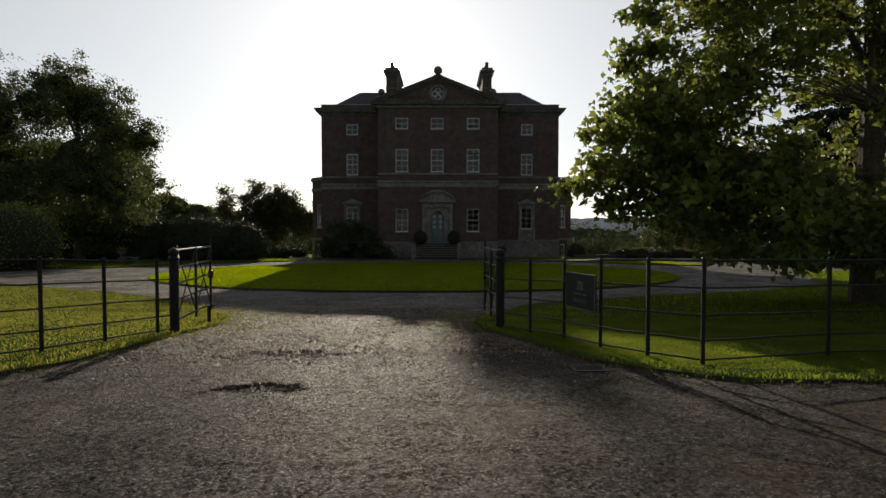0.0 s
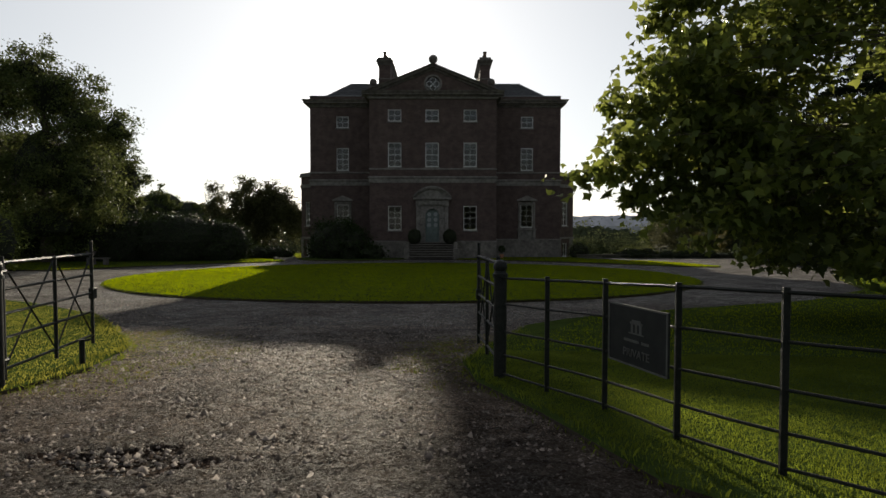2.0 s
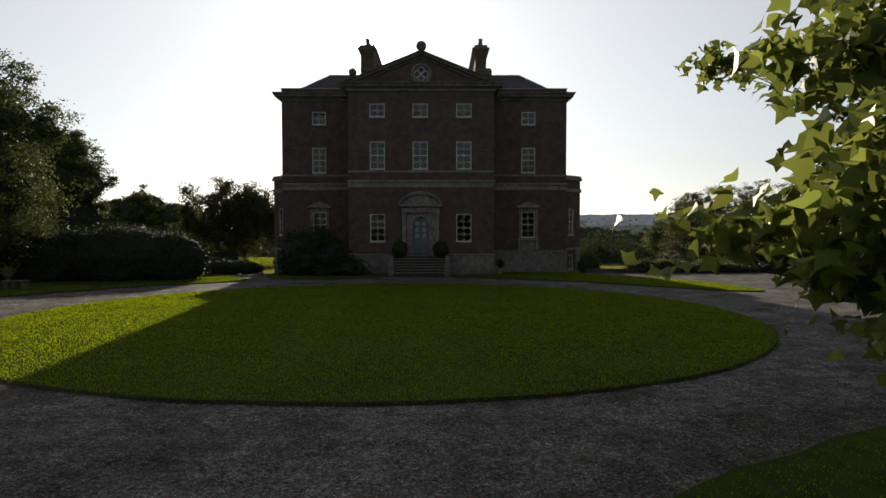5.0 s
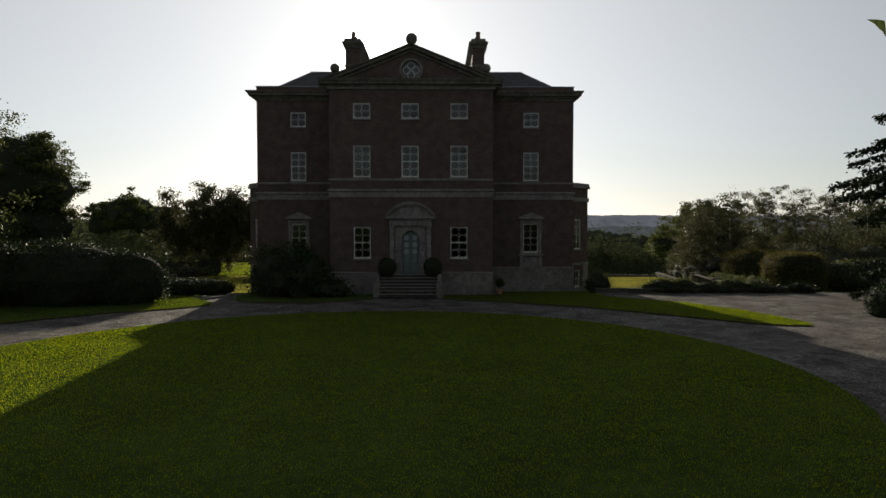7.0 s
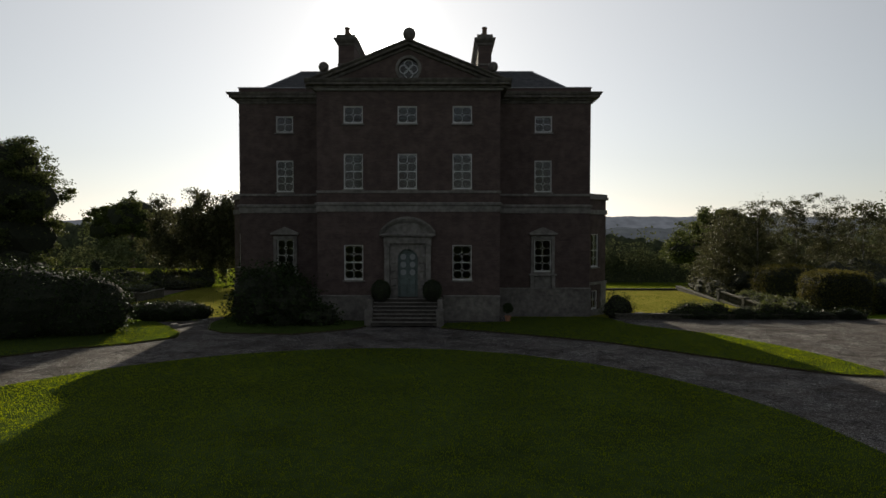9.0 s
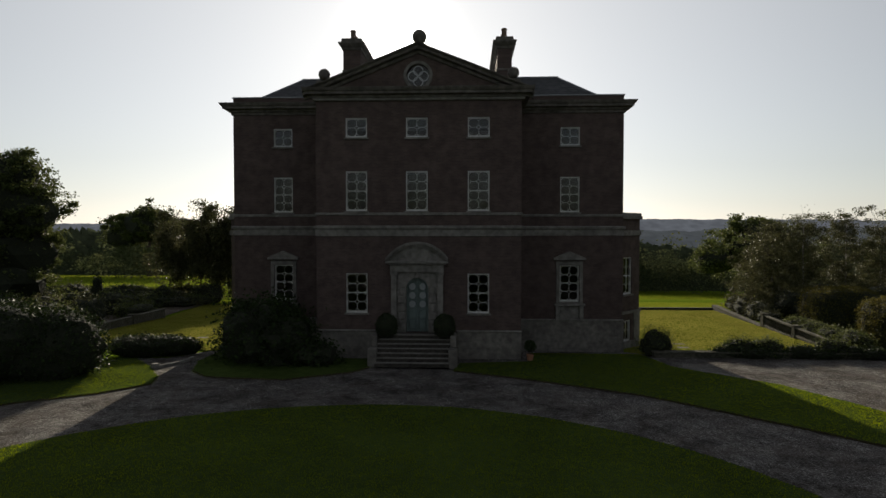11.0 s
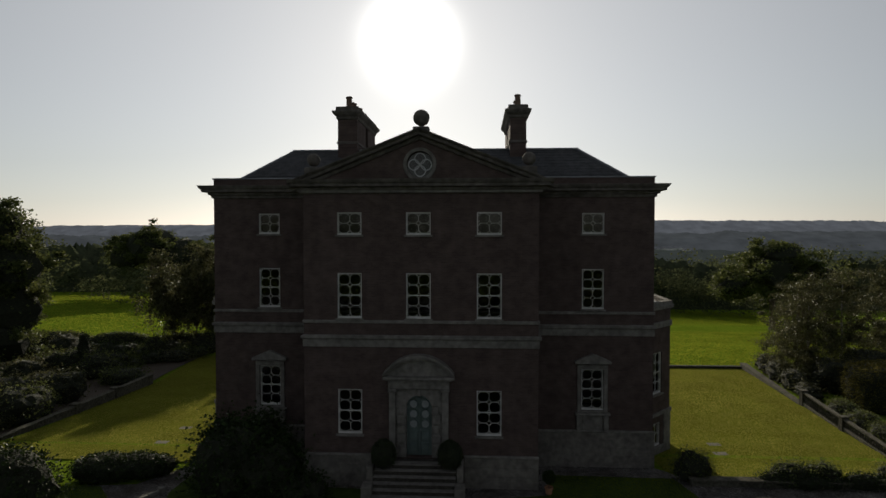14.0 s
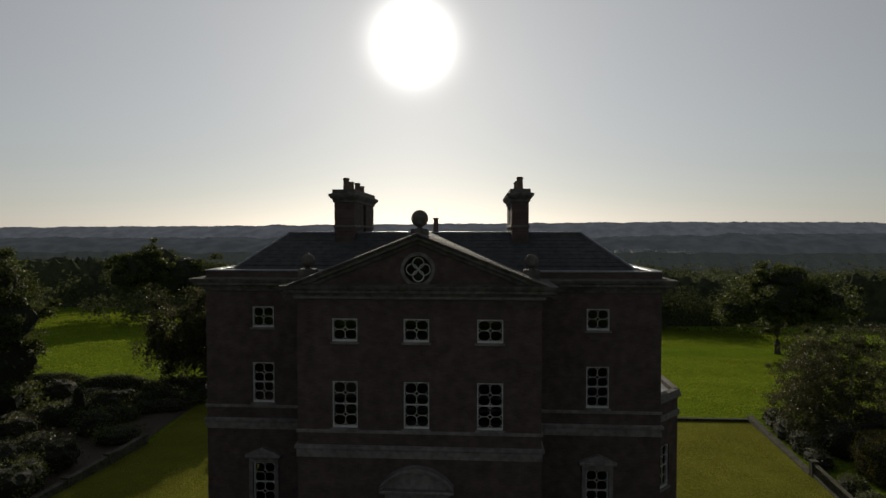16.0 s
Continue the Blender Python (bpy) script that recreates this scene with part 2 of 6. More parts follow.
M_DARK_BITS = material("dark_stone", (0.040, 0.033, 0.028), (0.105, 0.086, 0.072), 0.05, 0.9, island=0.4, spec=0.05)
M_STONE_BITS = material("loose_stone", (0.10, 0.081, 0.067), (0.25, 0.205, 0.172), 0.05, 0.8, island=0.4)
M_IRON = material("painted_iron", (0.006, 0.008, 0.007), (0.016, 0.018, 0.016), 0.04, 0.55, 0.5, 0.01, 0.1, 0.5, spec=0.25)
M_BRICK, M_BRICK_SIDE = brick_material("red_brick_front", 0), brick_material("red_brick_side", 1)
M_STONE = material("sandstone", (0.122, 0.116, 0.106), (0.205, 0.195, 0.180), 0.25, 0.9, 0.6, 0.02, 0.25, 1.2, spec=0.15)
# sandstone darkened: shade on cornices and finials is put into the colour
M_CORNICE = material("shade_dark_stone", (0.075, 0.068, 0.062), (0.145, 0.132, 0.120), 0.3, 0.9, 0.6, 0.02, 0.3, 1.4, spec=0.15)
# mossy stone, darkened further for the backlit faces of walls and balustrade
M_MOSS = material("shaded_mossy_stone", (0.042, 0.042, 0.032), (0.115, 0.108, 0.086), 0.15, 0.95, 0.8, 0.03, 0.3, 0.9, spec=0.1)
M_PAINT = material("white_paint", (0.44, 0.44, 0.42), (0.56, 0.56, 0.54), 0.2, 0.5, 0.1, 0.02, 0.1, 0.8)
M_DOOR = material("grey_green_paint", (0.075, 0.105, 0.100), (0.115, 0.15, 0.145), 0.3, 0.5, 0.1, 0.02, 0.08, 1.0)
# opaque pale grey for the panes of the front door
M_PALE_PANE = material("pale_door_pane", (0.19, 0.21, 0.215), (0.27, 0.29, 0.295), 0.05, 0.3, 0.3, 0.02, 0.1, 0.5)
M_SLATE = material("slate_roof", (0.032, 0.034, 0.038), (0.062, 0.064, 0.068), 0.3, 0.85, 0.6, 0.05, 0.2, 1.5)
M_LEAD = material("lead_sheet", (0.15, 0.157, 0.17), (0.24, 0.248, 0.262), 0.3, 0.45, 0.2, 0.05, 0.15, 0.8, metallic=0.4)
M_CLAY = material("chimney_clay", (0.10, 0.068, 0.052), (0.16, 0.11, 0.085), 0.1, 0.9, 0.4, 0.01)
M_PLASTER = material("room_plaster", (0.09, 0.083, 0.075), (0.13, 0.12, 0.108), 0.5, 0.9)
M_BARK = material("bark", (0.045, 0.035, 0.025), (0.11, 0.09, 0.07), 0.06, 0.95, 1.0, 0.03, 0.2, 0.6)
M_BIRCH_BARK = material("birch_bark", (0.20, 0.19, 0.17), (0.42, 0.40, 0.37), 0.08, 0.9, 0.6, 0.02)
M_LEAF = material("broad_leaf", (0.085, 0.125, 0.022), (0.150, 0.190, 0.040), 0.4, 0.45, island=0.45, translucent=0.55, through=1.35, wide=0.2, wide_size=1.2, spec=0.35)
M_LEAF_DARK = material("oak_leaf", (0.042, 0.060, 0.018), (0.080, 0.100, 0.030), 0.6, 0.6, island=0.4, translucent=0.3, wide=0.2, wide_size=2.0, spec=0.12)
M_LEAF_SMALL = material("birch_leaf", (0.042, 0.048, 0.020), (0.076, 0.080, 0.035), 0.6, 0.5, island=0.45, translucent=0.25, wide=0.2, wide_size=2.0, spec=0.08)
M_LEAF_GLOSSY = material("laurel_leaf", (0.014, 0.026, 0.008), (0.030, 0.048, 0.014), 0.4, 0.5, island=0.4, translucent=0.1, wide=0.2, wide_size=1.2, spec=0.07)
M_LEAF_YEW = material("clipped_hedge_leaf", (0.052, 0.056, 0.011), (0.095, 0.092, 0.020), 0.3, 0.7, island=0.4, translucent=0.38, wide=0.2, wide_size=1.0, spec=0.1)
M_NEEDLE = material("conifer_needle", (0.010, 0.020, 0.009), (0.022, 0.036, 0.015), 0.4, 0.7, island=0.4, translucent=0.05, spec=0.15)
# near-black: shade inside foliage and the drain is put into the colour
M_CORE = material("inner_shade", (0.010, 0.014, 0.006), (0.022, 0.026, 0.012), 0.2, 0.95, 1.0, 0.06)
# raised leaf colour: haze over the far trees is put into it
M_WOOD_FAR = material("wood_leaf", (0.050, 0.066, 0.032), (0.095, 0.110, 0.050), 3.0, 0.9, island=0.35, translucent=0.2, wide=0.25, wide_size=20.0, spec=0.0)
M_SIGN = material("sign_board_paint", (0.018, 0.021, 0.021), (0.028, 0.031, 0.030), 0.1, 0.6, spec=0.2)
M_SIGN_LINE = material("sign_lettering", (0.10, 0.10, 0.094), (0.145, 0.145, 0.137), 0.1, 0.7, spec=0.1)
# slightly darker sandstone for plinth, flank walls and pedestals
M_PLINTH = material("plinth_stone", (0.115, 0.108, 0.098), (0.18, 0.168, 0.152), 0.25, 0.9, 0.6, 0.02, 0.3, 1.0, spec=0.15)
# riser shade is put into this near-black stone colour
M_STEP = material("shaded_riser_stone", (0.028, 0.026, 0.023), (0.07, 0.064, 0.055), 0.12, 0.9, 0.6, 0.02, 0.3, 0.8, spec=0.1)
M_PALE = material("pale_render", (0.55, 0.55, 0.53), (0.7, 0.7, 0.68), 3.0, 0.6)
M_TERRA = material("terracotta", (0.25, 0.12, 0.07), (0.34, 0.17, 0.10), 0.1, 0.85)


def glass_material():
    m = bpy.data.materials.new("window_glass")
    m.use_nodes = True
    nt = m.node_tree
    nt.nodes.clear()
    N, L = nt.nodes.new, nt.links.new
    out, tr, gl, mx, fr = N("ShaderNodeOutputMaterial"), N("ShaderNodeBsdfTransparent"), N("ShaderNodeBsdfGlossy"), N("ShaderNodeMixShader"), N("ShaderNodeFresnel")
    gl.inputs["Roughness"].default_value = 0.02
    tr.inputs["Color"].default_value = (0.9, 0.93, 0.92, 1)
    fr.inputs["IOR"].default_value = 1.52
    L(fr.outputs[0], mx.inputs[0])
    L(tr.outputs[0], mx.inputs[1])
    L(gl.outputs[0], mx.inputs[2])
    L(mx.outputs[0], out.inputs["Surface"])
    return m


M_GLASS = glass_material()


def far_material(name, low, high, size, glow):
    """Hills and woods far off: a backdrop whose emission stands in for the bright haze before it."""
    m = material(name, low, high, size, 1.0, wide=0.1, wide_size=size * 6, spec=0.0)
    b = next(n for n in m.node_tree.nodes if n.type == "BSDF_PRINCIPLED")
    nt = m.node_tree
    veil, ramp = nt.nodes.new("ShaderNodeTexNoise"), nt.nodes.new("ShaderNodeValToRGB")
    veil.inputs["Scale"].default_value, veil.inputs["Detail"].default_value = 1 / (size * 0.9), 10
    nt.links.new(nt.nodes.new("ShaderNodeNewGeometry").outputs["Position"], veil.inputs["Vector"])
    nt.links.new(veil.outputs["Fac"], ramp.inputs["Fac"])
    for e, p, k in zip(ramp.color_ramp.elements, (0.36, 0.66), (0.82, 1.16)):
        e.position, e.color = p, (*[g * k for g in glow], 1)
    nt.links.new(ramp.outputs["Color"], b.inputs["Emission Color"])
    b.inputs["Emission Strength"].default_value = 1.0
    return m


# ---- building blocks ----
def mesh_object(name, verts, faces, mat, parent=None, label="", smooth=False):
    me = bpy.data.meshes.new(name)
    me.from_pydata([tuple(v) for v in verts], [], [tuple(f) for f in faces])
    me.materials.append(mat)
    if smooth:
        me.polygons.foreach_set("use_smooth", [True] * len(me.polygons))
    me.update()
    ob = new(name, me)
    if parent:
        ob.parent = parent
    if label:
        tagged(ob, label)
    return ob


def part(name, bm, mat, parent=None, label="", smooth=False):
    """Links a bmesh as one mesh object under a thing or a part."""
    me = bpy.data.meshes.new(name)
    bm.normal_update()
    bm.to_mesh(me)
    bm.free()
    me.materials.append(mat)
    if smooth:
        me.polygons.foreach_set("use_smooth", [True] * len(me.polygons))
    ob = new(name, me)
    if parent:
        ob.parent = parent
    if label:
        tagged(ob, label)
    return ob


def thing(name, label, category, group="", kind="", at=(0, 0, 0), turn=0):
    """An empty at a thing's base, that parents its parts."""
    ob = new(name)
    ob.matrix_basis = pose(*at, 0, 0, turn)
    return tagged(ob, label, category, group, kind)


def box(bm, x0, x1, y0, y1, z0, z1, bevel=0.0):
    vs = [bm.verts.new((x, y, z)) for z in (z0, z1) for y in (y0, y1) for x in (x0, x1)]
    fs = [bm.faces.new([vs[i] for i in f]) for f in ((0, 2, 3, 1), (4, 5, 7, 6), (0, 1, 5, 4), (2, 6, 7, 3), (0, 4, 6, 2), (1, 3, 7, 5))]
    if bevel:
        bmesh.ops.bevel(bm, geom=list({e for f in fs for e in f.edges}), offset=bevel, segments=1, affect="EDGES")
    return bm


def tube(bm, points, radii, sides=8, cap=True):
    """A tapered tube along points."""
    rings = []
    pts = [Vector(p) for p in points]
    for i, p in enumerate(pts):
        d = (pts[min(i + 1, len(pts) - 1)] - pts[max(i - 1, 0)]).normalized()
        a = d.orthogonal().normalized()
        if abs(d.z) < 0.999:
            a = d.cross(Vector((0, 0, 1))).normalized()
        b = d.cross(a)
        r = radii[i] if isinstance(radii, (list, tuple)) else radii
        rings.append([bm.verts.new(p + a * (r * math.cos(t)) + b * (r * math.sin(t))) for t in (k * math.tau / sides for k in range(sides))])
    for r0, r1 in zip(rings, rings[1:]):
        for k in range(sides):
            bm.faces.new((r0[k], r0[(k + 1) % sides], r1[(k + 1) % sides], r1[k]))
    if cap:
        bm.faces.new(rings[0][::-1])
        bm.faces.new(rings[-1])
    return bm


def lathe(bm, profile, x=0, y=0, sides=16, squash=1.0):
    """Turns a profile of (radius, height) about an upright axis."""
    rings = [[bm.verts.new((x + r * math.cos(k * math.tau / sides), y + squash * r * math.sin(k * math.tau / sides), z)) for k in range(sides)] for r, z in profile]
    for r0, r1 in zip(rings, rings[1:]):
        for k in range(sides):
            bm.faces.new((r0[k], r0[(k + 1) % sides], r1[(k + 1) % sides], r1[k]))
    bm.faces.new(rings[0][::-1])
    bm.faces.new(rings[-1])
    return bm


def ball_profile(r, z, steps=10):
    return [(max(0.004, r * math.sin(math.pi * i / steps)), z - r * math.cos(math.pi * i / steps)) for i in range(steps + 1)]


# ---- the lie of the land ----
LAND_Y = [-60, 3, 6, 9, 12, 16, 20, 30, 40, 48, 53, 57, 62, 80, 100, 150, 300, 700, 1500, 5000]
LAND_Z = [1.9, 1.36, 1.25, 1.08, 0.87, 0.70, 0.56, 0.36, 0.20, 0.10, 0.05, -0.40, -0.70, -1.28, -2.0, -3.8, -14, -38, -45, -45]


def land(x, y):
    z = float(np.interp(y, LAND_Y, LAND_Z))
    if y > 84 and x > 5:
        # the field on this side falls away faster
        z += float(np.interp(y, [84, 100, 125, 148, 195, 300, 600], [0, -1.2, -3.2, -4.6, -4.2, -4, 0])) * min(1.0, (x - 5) / 18)
    return z


from mathutils.geometry import delaunay_2d_cdt


def patch(name, outline, lift, mat, step=1.2, skirt=0.0, skirt_mat=None, kind="structure", label="", category="", rough=0.0):
    """A sheet of ground inside an outline, following the land, with a cut edge of soil."""
    ring = []
    for a, b in zip(outline, outline[1:] + outline[:1]):
        n = max(1, int(math.dist(a, b) / step))
        ring += [Vector((a[0] + (b[0] - a[0]) * i / n, a[1] + (b[1] - a[1]) * i / n)) for i in range(n)]
    if rough:
        ring = [p + Vector((noise.noise((p.x * 1.7, p.y * 1.7, 3.1)), noise.noise((p.x * 1.7, p.y * 1.7, 8.3)))) * rough for p in ring]
    x0, x1, y0, y1 = min(p.x for p in ring), max(p.x for p in ring), min(p.y for p in ring), max(p.y for p in ring)
    inside = []
    for x in np.arange(x0, x1, step):
        for y in np.arange(y0, y1, step):
            hit = False
            for a, b in zip(ring, ring[1:] + ring[:1]):
                if (a.y > y) != (b.y > y) and x < a.x + (y - a.y) / (b.y - a.y) * (b.x - a.x):
                    hit = not hit
            if hit:
                inside.append(Vector((x, y)))
    n = len(ring)
    vs, _, fs, *_ = delaunay_2d_cdt(ring + inside, [], [list(range(n))], 1, 0.001)
    verts = [(v.x, v.y, land(v.x, v.y) + lift) for v in vs]
    ob = mesh_object(name, verts, fs, mat)
    if ob.data.polygons and ob.data.polygons[0].normal.z < 0:
        ob.data.flip_normals()
    if skirt:
        sv = [(p.x, p.y, land(p.x, p.y) + lift) for p in ring] + [(p.x * 1.0, p.y * 1.0, land(p.x, p.y) + lift - skirt) for p in ring]
        mesh_object("lawn_edge", sv, [(i, (i + 1) % n, n + (i + 1) % n, n + i) for i in range(n)], skirt_mat or M_SOIL, ob)
    return tagged(ob, label, category, "", kind)


def arc(cx, cy, rx, ry, a0, a1, n):
    return [(cx + rx * math.cos(radians(a0 + (a1 - a0) * i / n)), cy + ry * math.sin(radians(a0 + (a1 - a0) * i / n))) for i in range(n + 1)]


# one sheet of ground to the horizon
gx = sorted({*np.arange(-60, 61, 4.0), *[s * v for s in (-1, 1) for v in (80, 110, 150, 200, 280, 400, 600, 900, 1400, 2200, 3400, 4800)]})
gy = sorted({*np.arange(-60, 130, 4.0), 140, 160, 190, 230, 300, 400, 520, 700, 950, 1300, 1900, 2700, 3600, 4800, -90, -150, -300, -800, -2000, -4000})
gverts = [(x, y, land(x, y) - 0.07) for y in gy for x in gx]
gw = len(gx)
tagged(mesh_object("ground", gverts, [(j * gw + i, j * gw + i + 1, (j + 1) * gw + i + 1, (j + 1) * gw + i) for j in range(len(gy) - 1) for i in range(gw - 1)], M_FIELD),
       "mown grass lawns and fields sloping away to a valley", "grass", "", "structure")

# the gravel drive and the road, and the lawns that stand a little proud of them
DRIVE = [(-40, 2.5), (40, 2.5), (40, 52.95), (12.0, 52.95), (10.6, 55.3), (-11.2, 55.3), (-13.2, 51.5), (-17, 51), (-40, 44)]
patch("drive", DRIVE, 0.0, M_GRAVEL, 1.5, label="loose pale gravel drive circling the lawn", category="drive")
ROAD = [(-60, -8), (60, -8), (60, 4.6), (6, 4.4), (3.6, 4.9), (2.2, 5.3), (1.2, 6.0), (0.2, 6.4), (-0.9, 6.1), (-2.1, 6.4), (-3.2, 5.9), (-4.2, 5.0), (-7, 4.2), (-60, 3.2)]
patch("road", ROAD, 0.012, M_ROAD, 0.6, label="worn grey asphalt lane with a broken edge", category="road", rough=0.12)
LAWNS = {
    "oval_lawn": (arc(-0.85, 31.0, 12.05, 12.3, -90, 90, 48)[:-1] + arc(-0.85, 31.0, 13.1, 12.3, 90, 270, 48)[:-1], "round mown lawn inside the drive"),
    "near_left_lawn": ([(-3.98, 5.15), (-3.68, 5.75), (-3.6, 6.9), (-3.65, 7.9), (-3.55, 9.2), (-3.95, 10.8), (-4.6, 11.9), (-5.5, 13.2), (-7.2, 15.6), (-10.3, 18.2), (-13.3, 20.2), (-17, 22.6), (-40, 27), (-40, 3.6), (-9, 3.9), (-5.2, 4.5)], "sunlit lawn beside the left gate"),
    "near_right_lawn": ([(3.5, 4.85), (6, 4.75), (40, 4.9), (40, 33), (24, 33), (18.5, 31), (16.6, 27.5), (14.3, 22.8), (10.1, 19.0), (5.8, 16.8), (3.2, 15.2), (1.75, 13.7), (1.2, 12.2), (0.75, 10.9), (0.42, 9.6), (0.5, 8.5), (0.95, 7.3), (1.3, 5.9), (1.8, 5.35), (2.45, 4.9)], "shaded lawn behind the fence under the tree"),
    "left_strip_lawn": ([(-14.6, 43.0), (-12.5, 44.4), (-11.1, 46.0), (-11.5, 47.3), (-12.9, 49.2), (-14.5, 51.0), (-30, 51), (-40, 48), (-40, 36.5), (-20.3, 34.6), (-18.4, 38.2), (-16.2, 41.3)], "narrow lit lawn before the evergreen shrubs"),
    "right_island_lawn": ([(1.3, 49.0), (3.6, 48.0), (5.8, 46.8), (8.6, 45.2), (10.9, 43.0), (12.7, 41.2), (14.2, 39.6), (15.5, 38.7), (16.6, 38.5), (17.0, 39.2), (16.8, 41.5), (16.3, 43.6), (14.8, 47.0), (11.5, 50.3), (10.8, 53.4), (5.2, 53.6), (5.0, 51.2), (1.6, 50.6)], "curved lawn between the drive and the house"),
    "shrub_bed_lawn": ([(-9.4, 47.4), (-5.9, 47.0), (-3.2, 48.6), (-2.6, 49.6), (-2.7, 51.4), (-6.0, 51.6), (-6.0, 54.9), (-11.0, 54.9), (-11.2, 50.6), (-10.5, 48.4)], "dark grass bed below the house wall"),
}
for nm, (line, text) in LAWNS.items():
    patch(nm, line, 0.07, M_GRASS, 0.9, 0.1, label=text, category="lawn", rough=0.10)
for nm, line, text in (("right_side_lawn", [(11.0, 53.15), (24.4, 53.15), (24.6, 69.0), (26.3, 82.6), (9.0, 82.6), (9.0, 66.0), (11.0, 66.0)], "dry sunlit lawn beside the house"),
                       ("left_side_lawn", [(-12.0, 54.8), (-24.6, 54.8), (-24.4, 74.0), (-26.5, 86.0), (-10.0, 86.0), (-10.0, 66.0), (-12.0, 66.0)], "dry lawn partly shaded by garden trees")):
    patch(nm, line, -0.045, M_LAWN, 1.6, label=text, category="lawn", rough=0.15)


# ---- the country house ----
def wall_bm(p, u0, u1, z0, z1, thick, openings):
    """A wall with openings through it. p(u, d, z) places a point; openings are (u0, u1, z0, z1)."""
    us = sorted({u0, u1, *[o[0] for o in openings], *[o[1] for o in openings]})
    zs = sorted({z0, z1, *[o[2] for o in openings], *[o[3] for o in openings]})
    solid = [[not any(o[0] <= (a + b) / 2 <= o[1] and o[2] <= (c + d) / 2 <= o[3] for o in openings) for c, d in zip(zs, zs[1:])] for a, b in zip(us, us[1:])]
    bm = bmesh.new()
    cache = {}

    def v(i, j, d):
        k = (i, j, d)
        if k not in cache:
            cache[k] = bm.verts.new(p(us[i], thick * d, zs[j]))
        return cache[k]

    ni, nj = len(us) - 1, len(zs) - 1
    full = lambda i, j: 0 <= i < ni and 0 <= j < nj and solid[i][j]
    for i in range(ni):
        for j in range(nj):
            if not solid[i][j]:
                continue
            bm.faces.new((v(i, j, 0), v(i + 1, j, 0), v(i + 1, j + 1, 0), v(i, j + 1, 0)))
            bm.faces.new((v(i, j, 1), v(i, j + 1, 1), v(i + 1, j + 1, 1), v(i + 1, j, 1)))
            for di, dj, a, b in ((-1, 0, (0, 0), (0, 1)), (1, 0, (1, 1), (1, 0)), (0, -1, (1, 0), (0, 0)), (0, 1, (0, 1), (1, 1))):
                if not full(i + di, j + dj):
                    q, w = (i + a[0], j + a[1]), (i + b[0], j + b[1])
                    bm.faces.new((v(*q, 0), v(*w, 0), v(*w, 1), v(*q, 1)))
    return bm


def moulding(bm, x0, x1, y0, y1, profile):
    """A moulding carried round a rectangle; profile: (how far it stands out, height)."""
    rings = [[bm.verts.new(c) for c in ((x0 - s, y0 - s, z), (x1 + s, y0 - s, z), (x1 + s, y1 + s, z), (x0 - s, y1 + s, z))] for s, z in profile]
    for a, b in zip(rings, rings[1:]):
        for k in range(4):
            bm.faces.new((a[k], a[(k + 1) % 4], b[(k + 1) % 4], b[k]))
    return bm


house = thing("country_house", "three-storey red brick country house with stone dressings and a pediment", "house")
CX0, CX1, CY = -5.70, 4.60, 52.0          # middle block
WX0, WX1, WY, BACK = -11.24, 10.45, 55.4, 69.0  # wings
front = lambda y: (lambda u, d, z: (u, y + d, z))
side = lambda x, s: (lambda u, d, z: (x + s * d, u, z))
MID = (-3.66, -0.62, 2.47)
DOOR_X, DOOR_W = -0.60, 1.12
W_MID, W_WING = 1.08, 1.06
mid_holes = [(c - W_MID / 2, c + W_MID / 2, z0, z1) for c in MID for z0, z1 in ((11.14, 12.13), (7.47, 9.47), (2.34, 4.34)) if not (c == MID[1] and z0 < 3)]
mid_holes.append((DOOR_X - 0.95, DOOR_X + 0.95, 1.36, 4.45))
WING = {"left": -8.43, "right": 7.55}
wing_z = ((11.16, 12.18), (7.50, 9.46), (2.56, 4.57))
part("front_wall", wall_bm(front(CY), CX0, CX1, -0.6, 13.0, 0.45, mid_holes), M_BRICK, house)
for nm, a, b in (("left", WX0, CX0 + 0.0), ("right", CX1, WX1)):
    c = WING[nm]
    part("wing_wall", wall_bm(front(WY), a, b, -1.2, 13.0, 0.45, [(c - W_WING / 2, c + W_WING / 2, *z) for z in wing_z]), M_BRICK, house)
for x, s in ((CX0, 1), (CX1, -1)):
    part("return_wall", wall_bm(side(x, s), CY + 0.45, WY, -0.6, 13.0, 0.45, []), M_BRICK_SIDE, house)
for x, s in ((WX0, 1), (WX1, -1)):
    part("side_wall", wall_bm(side(x, s), WY + 0.45, BACK, -1.2, 13.0, 0.45, [(59.4, 62.6, 1.6, 6.4)]), M_BRICK_SIDE, house)
part("rear_wall", wall_bm(front(BACK - 0.45), WX0 + 0.45, WX1 - 0.45, -1.2, 13.0, 0.45, []), M_BRICK, house)
for z in (1.1, 6.3, 10.2, 12.9):
    part("floor_slab", box(box(bmesh.new(), WX0 + 0.45, WX1 - 0.45, WY + 0.46, BACK - 0.46, z, z + 0.25), CX0 + 0.46, CX1 - 0.46, CY + 0.46, WY + 0.44, z, z + 0.25), M_PLASTER, house)
part("inner_wall", box(bmesh.new(), WX0 + 0.46, WX1 - 0.46, 60.9, 61.1, -0.8, 12.9), M_PLASTER, house)

# string course, sill band, cornice, parapet
BAND = [(0.0, 6.20), (0.05, 6.22), (0.05, 6.55), (0.13, 6.60), (0.13, 6.70), (0.02, 6.74), (0.0, 6.75)]
SILL = [(0.0, 7.25), (0.06, 7.27), (0.06, 7.38), (0.0, 7.40)]
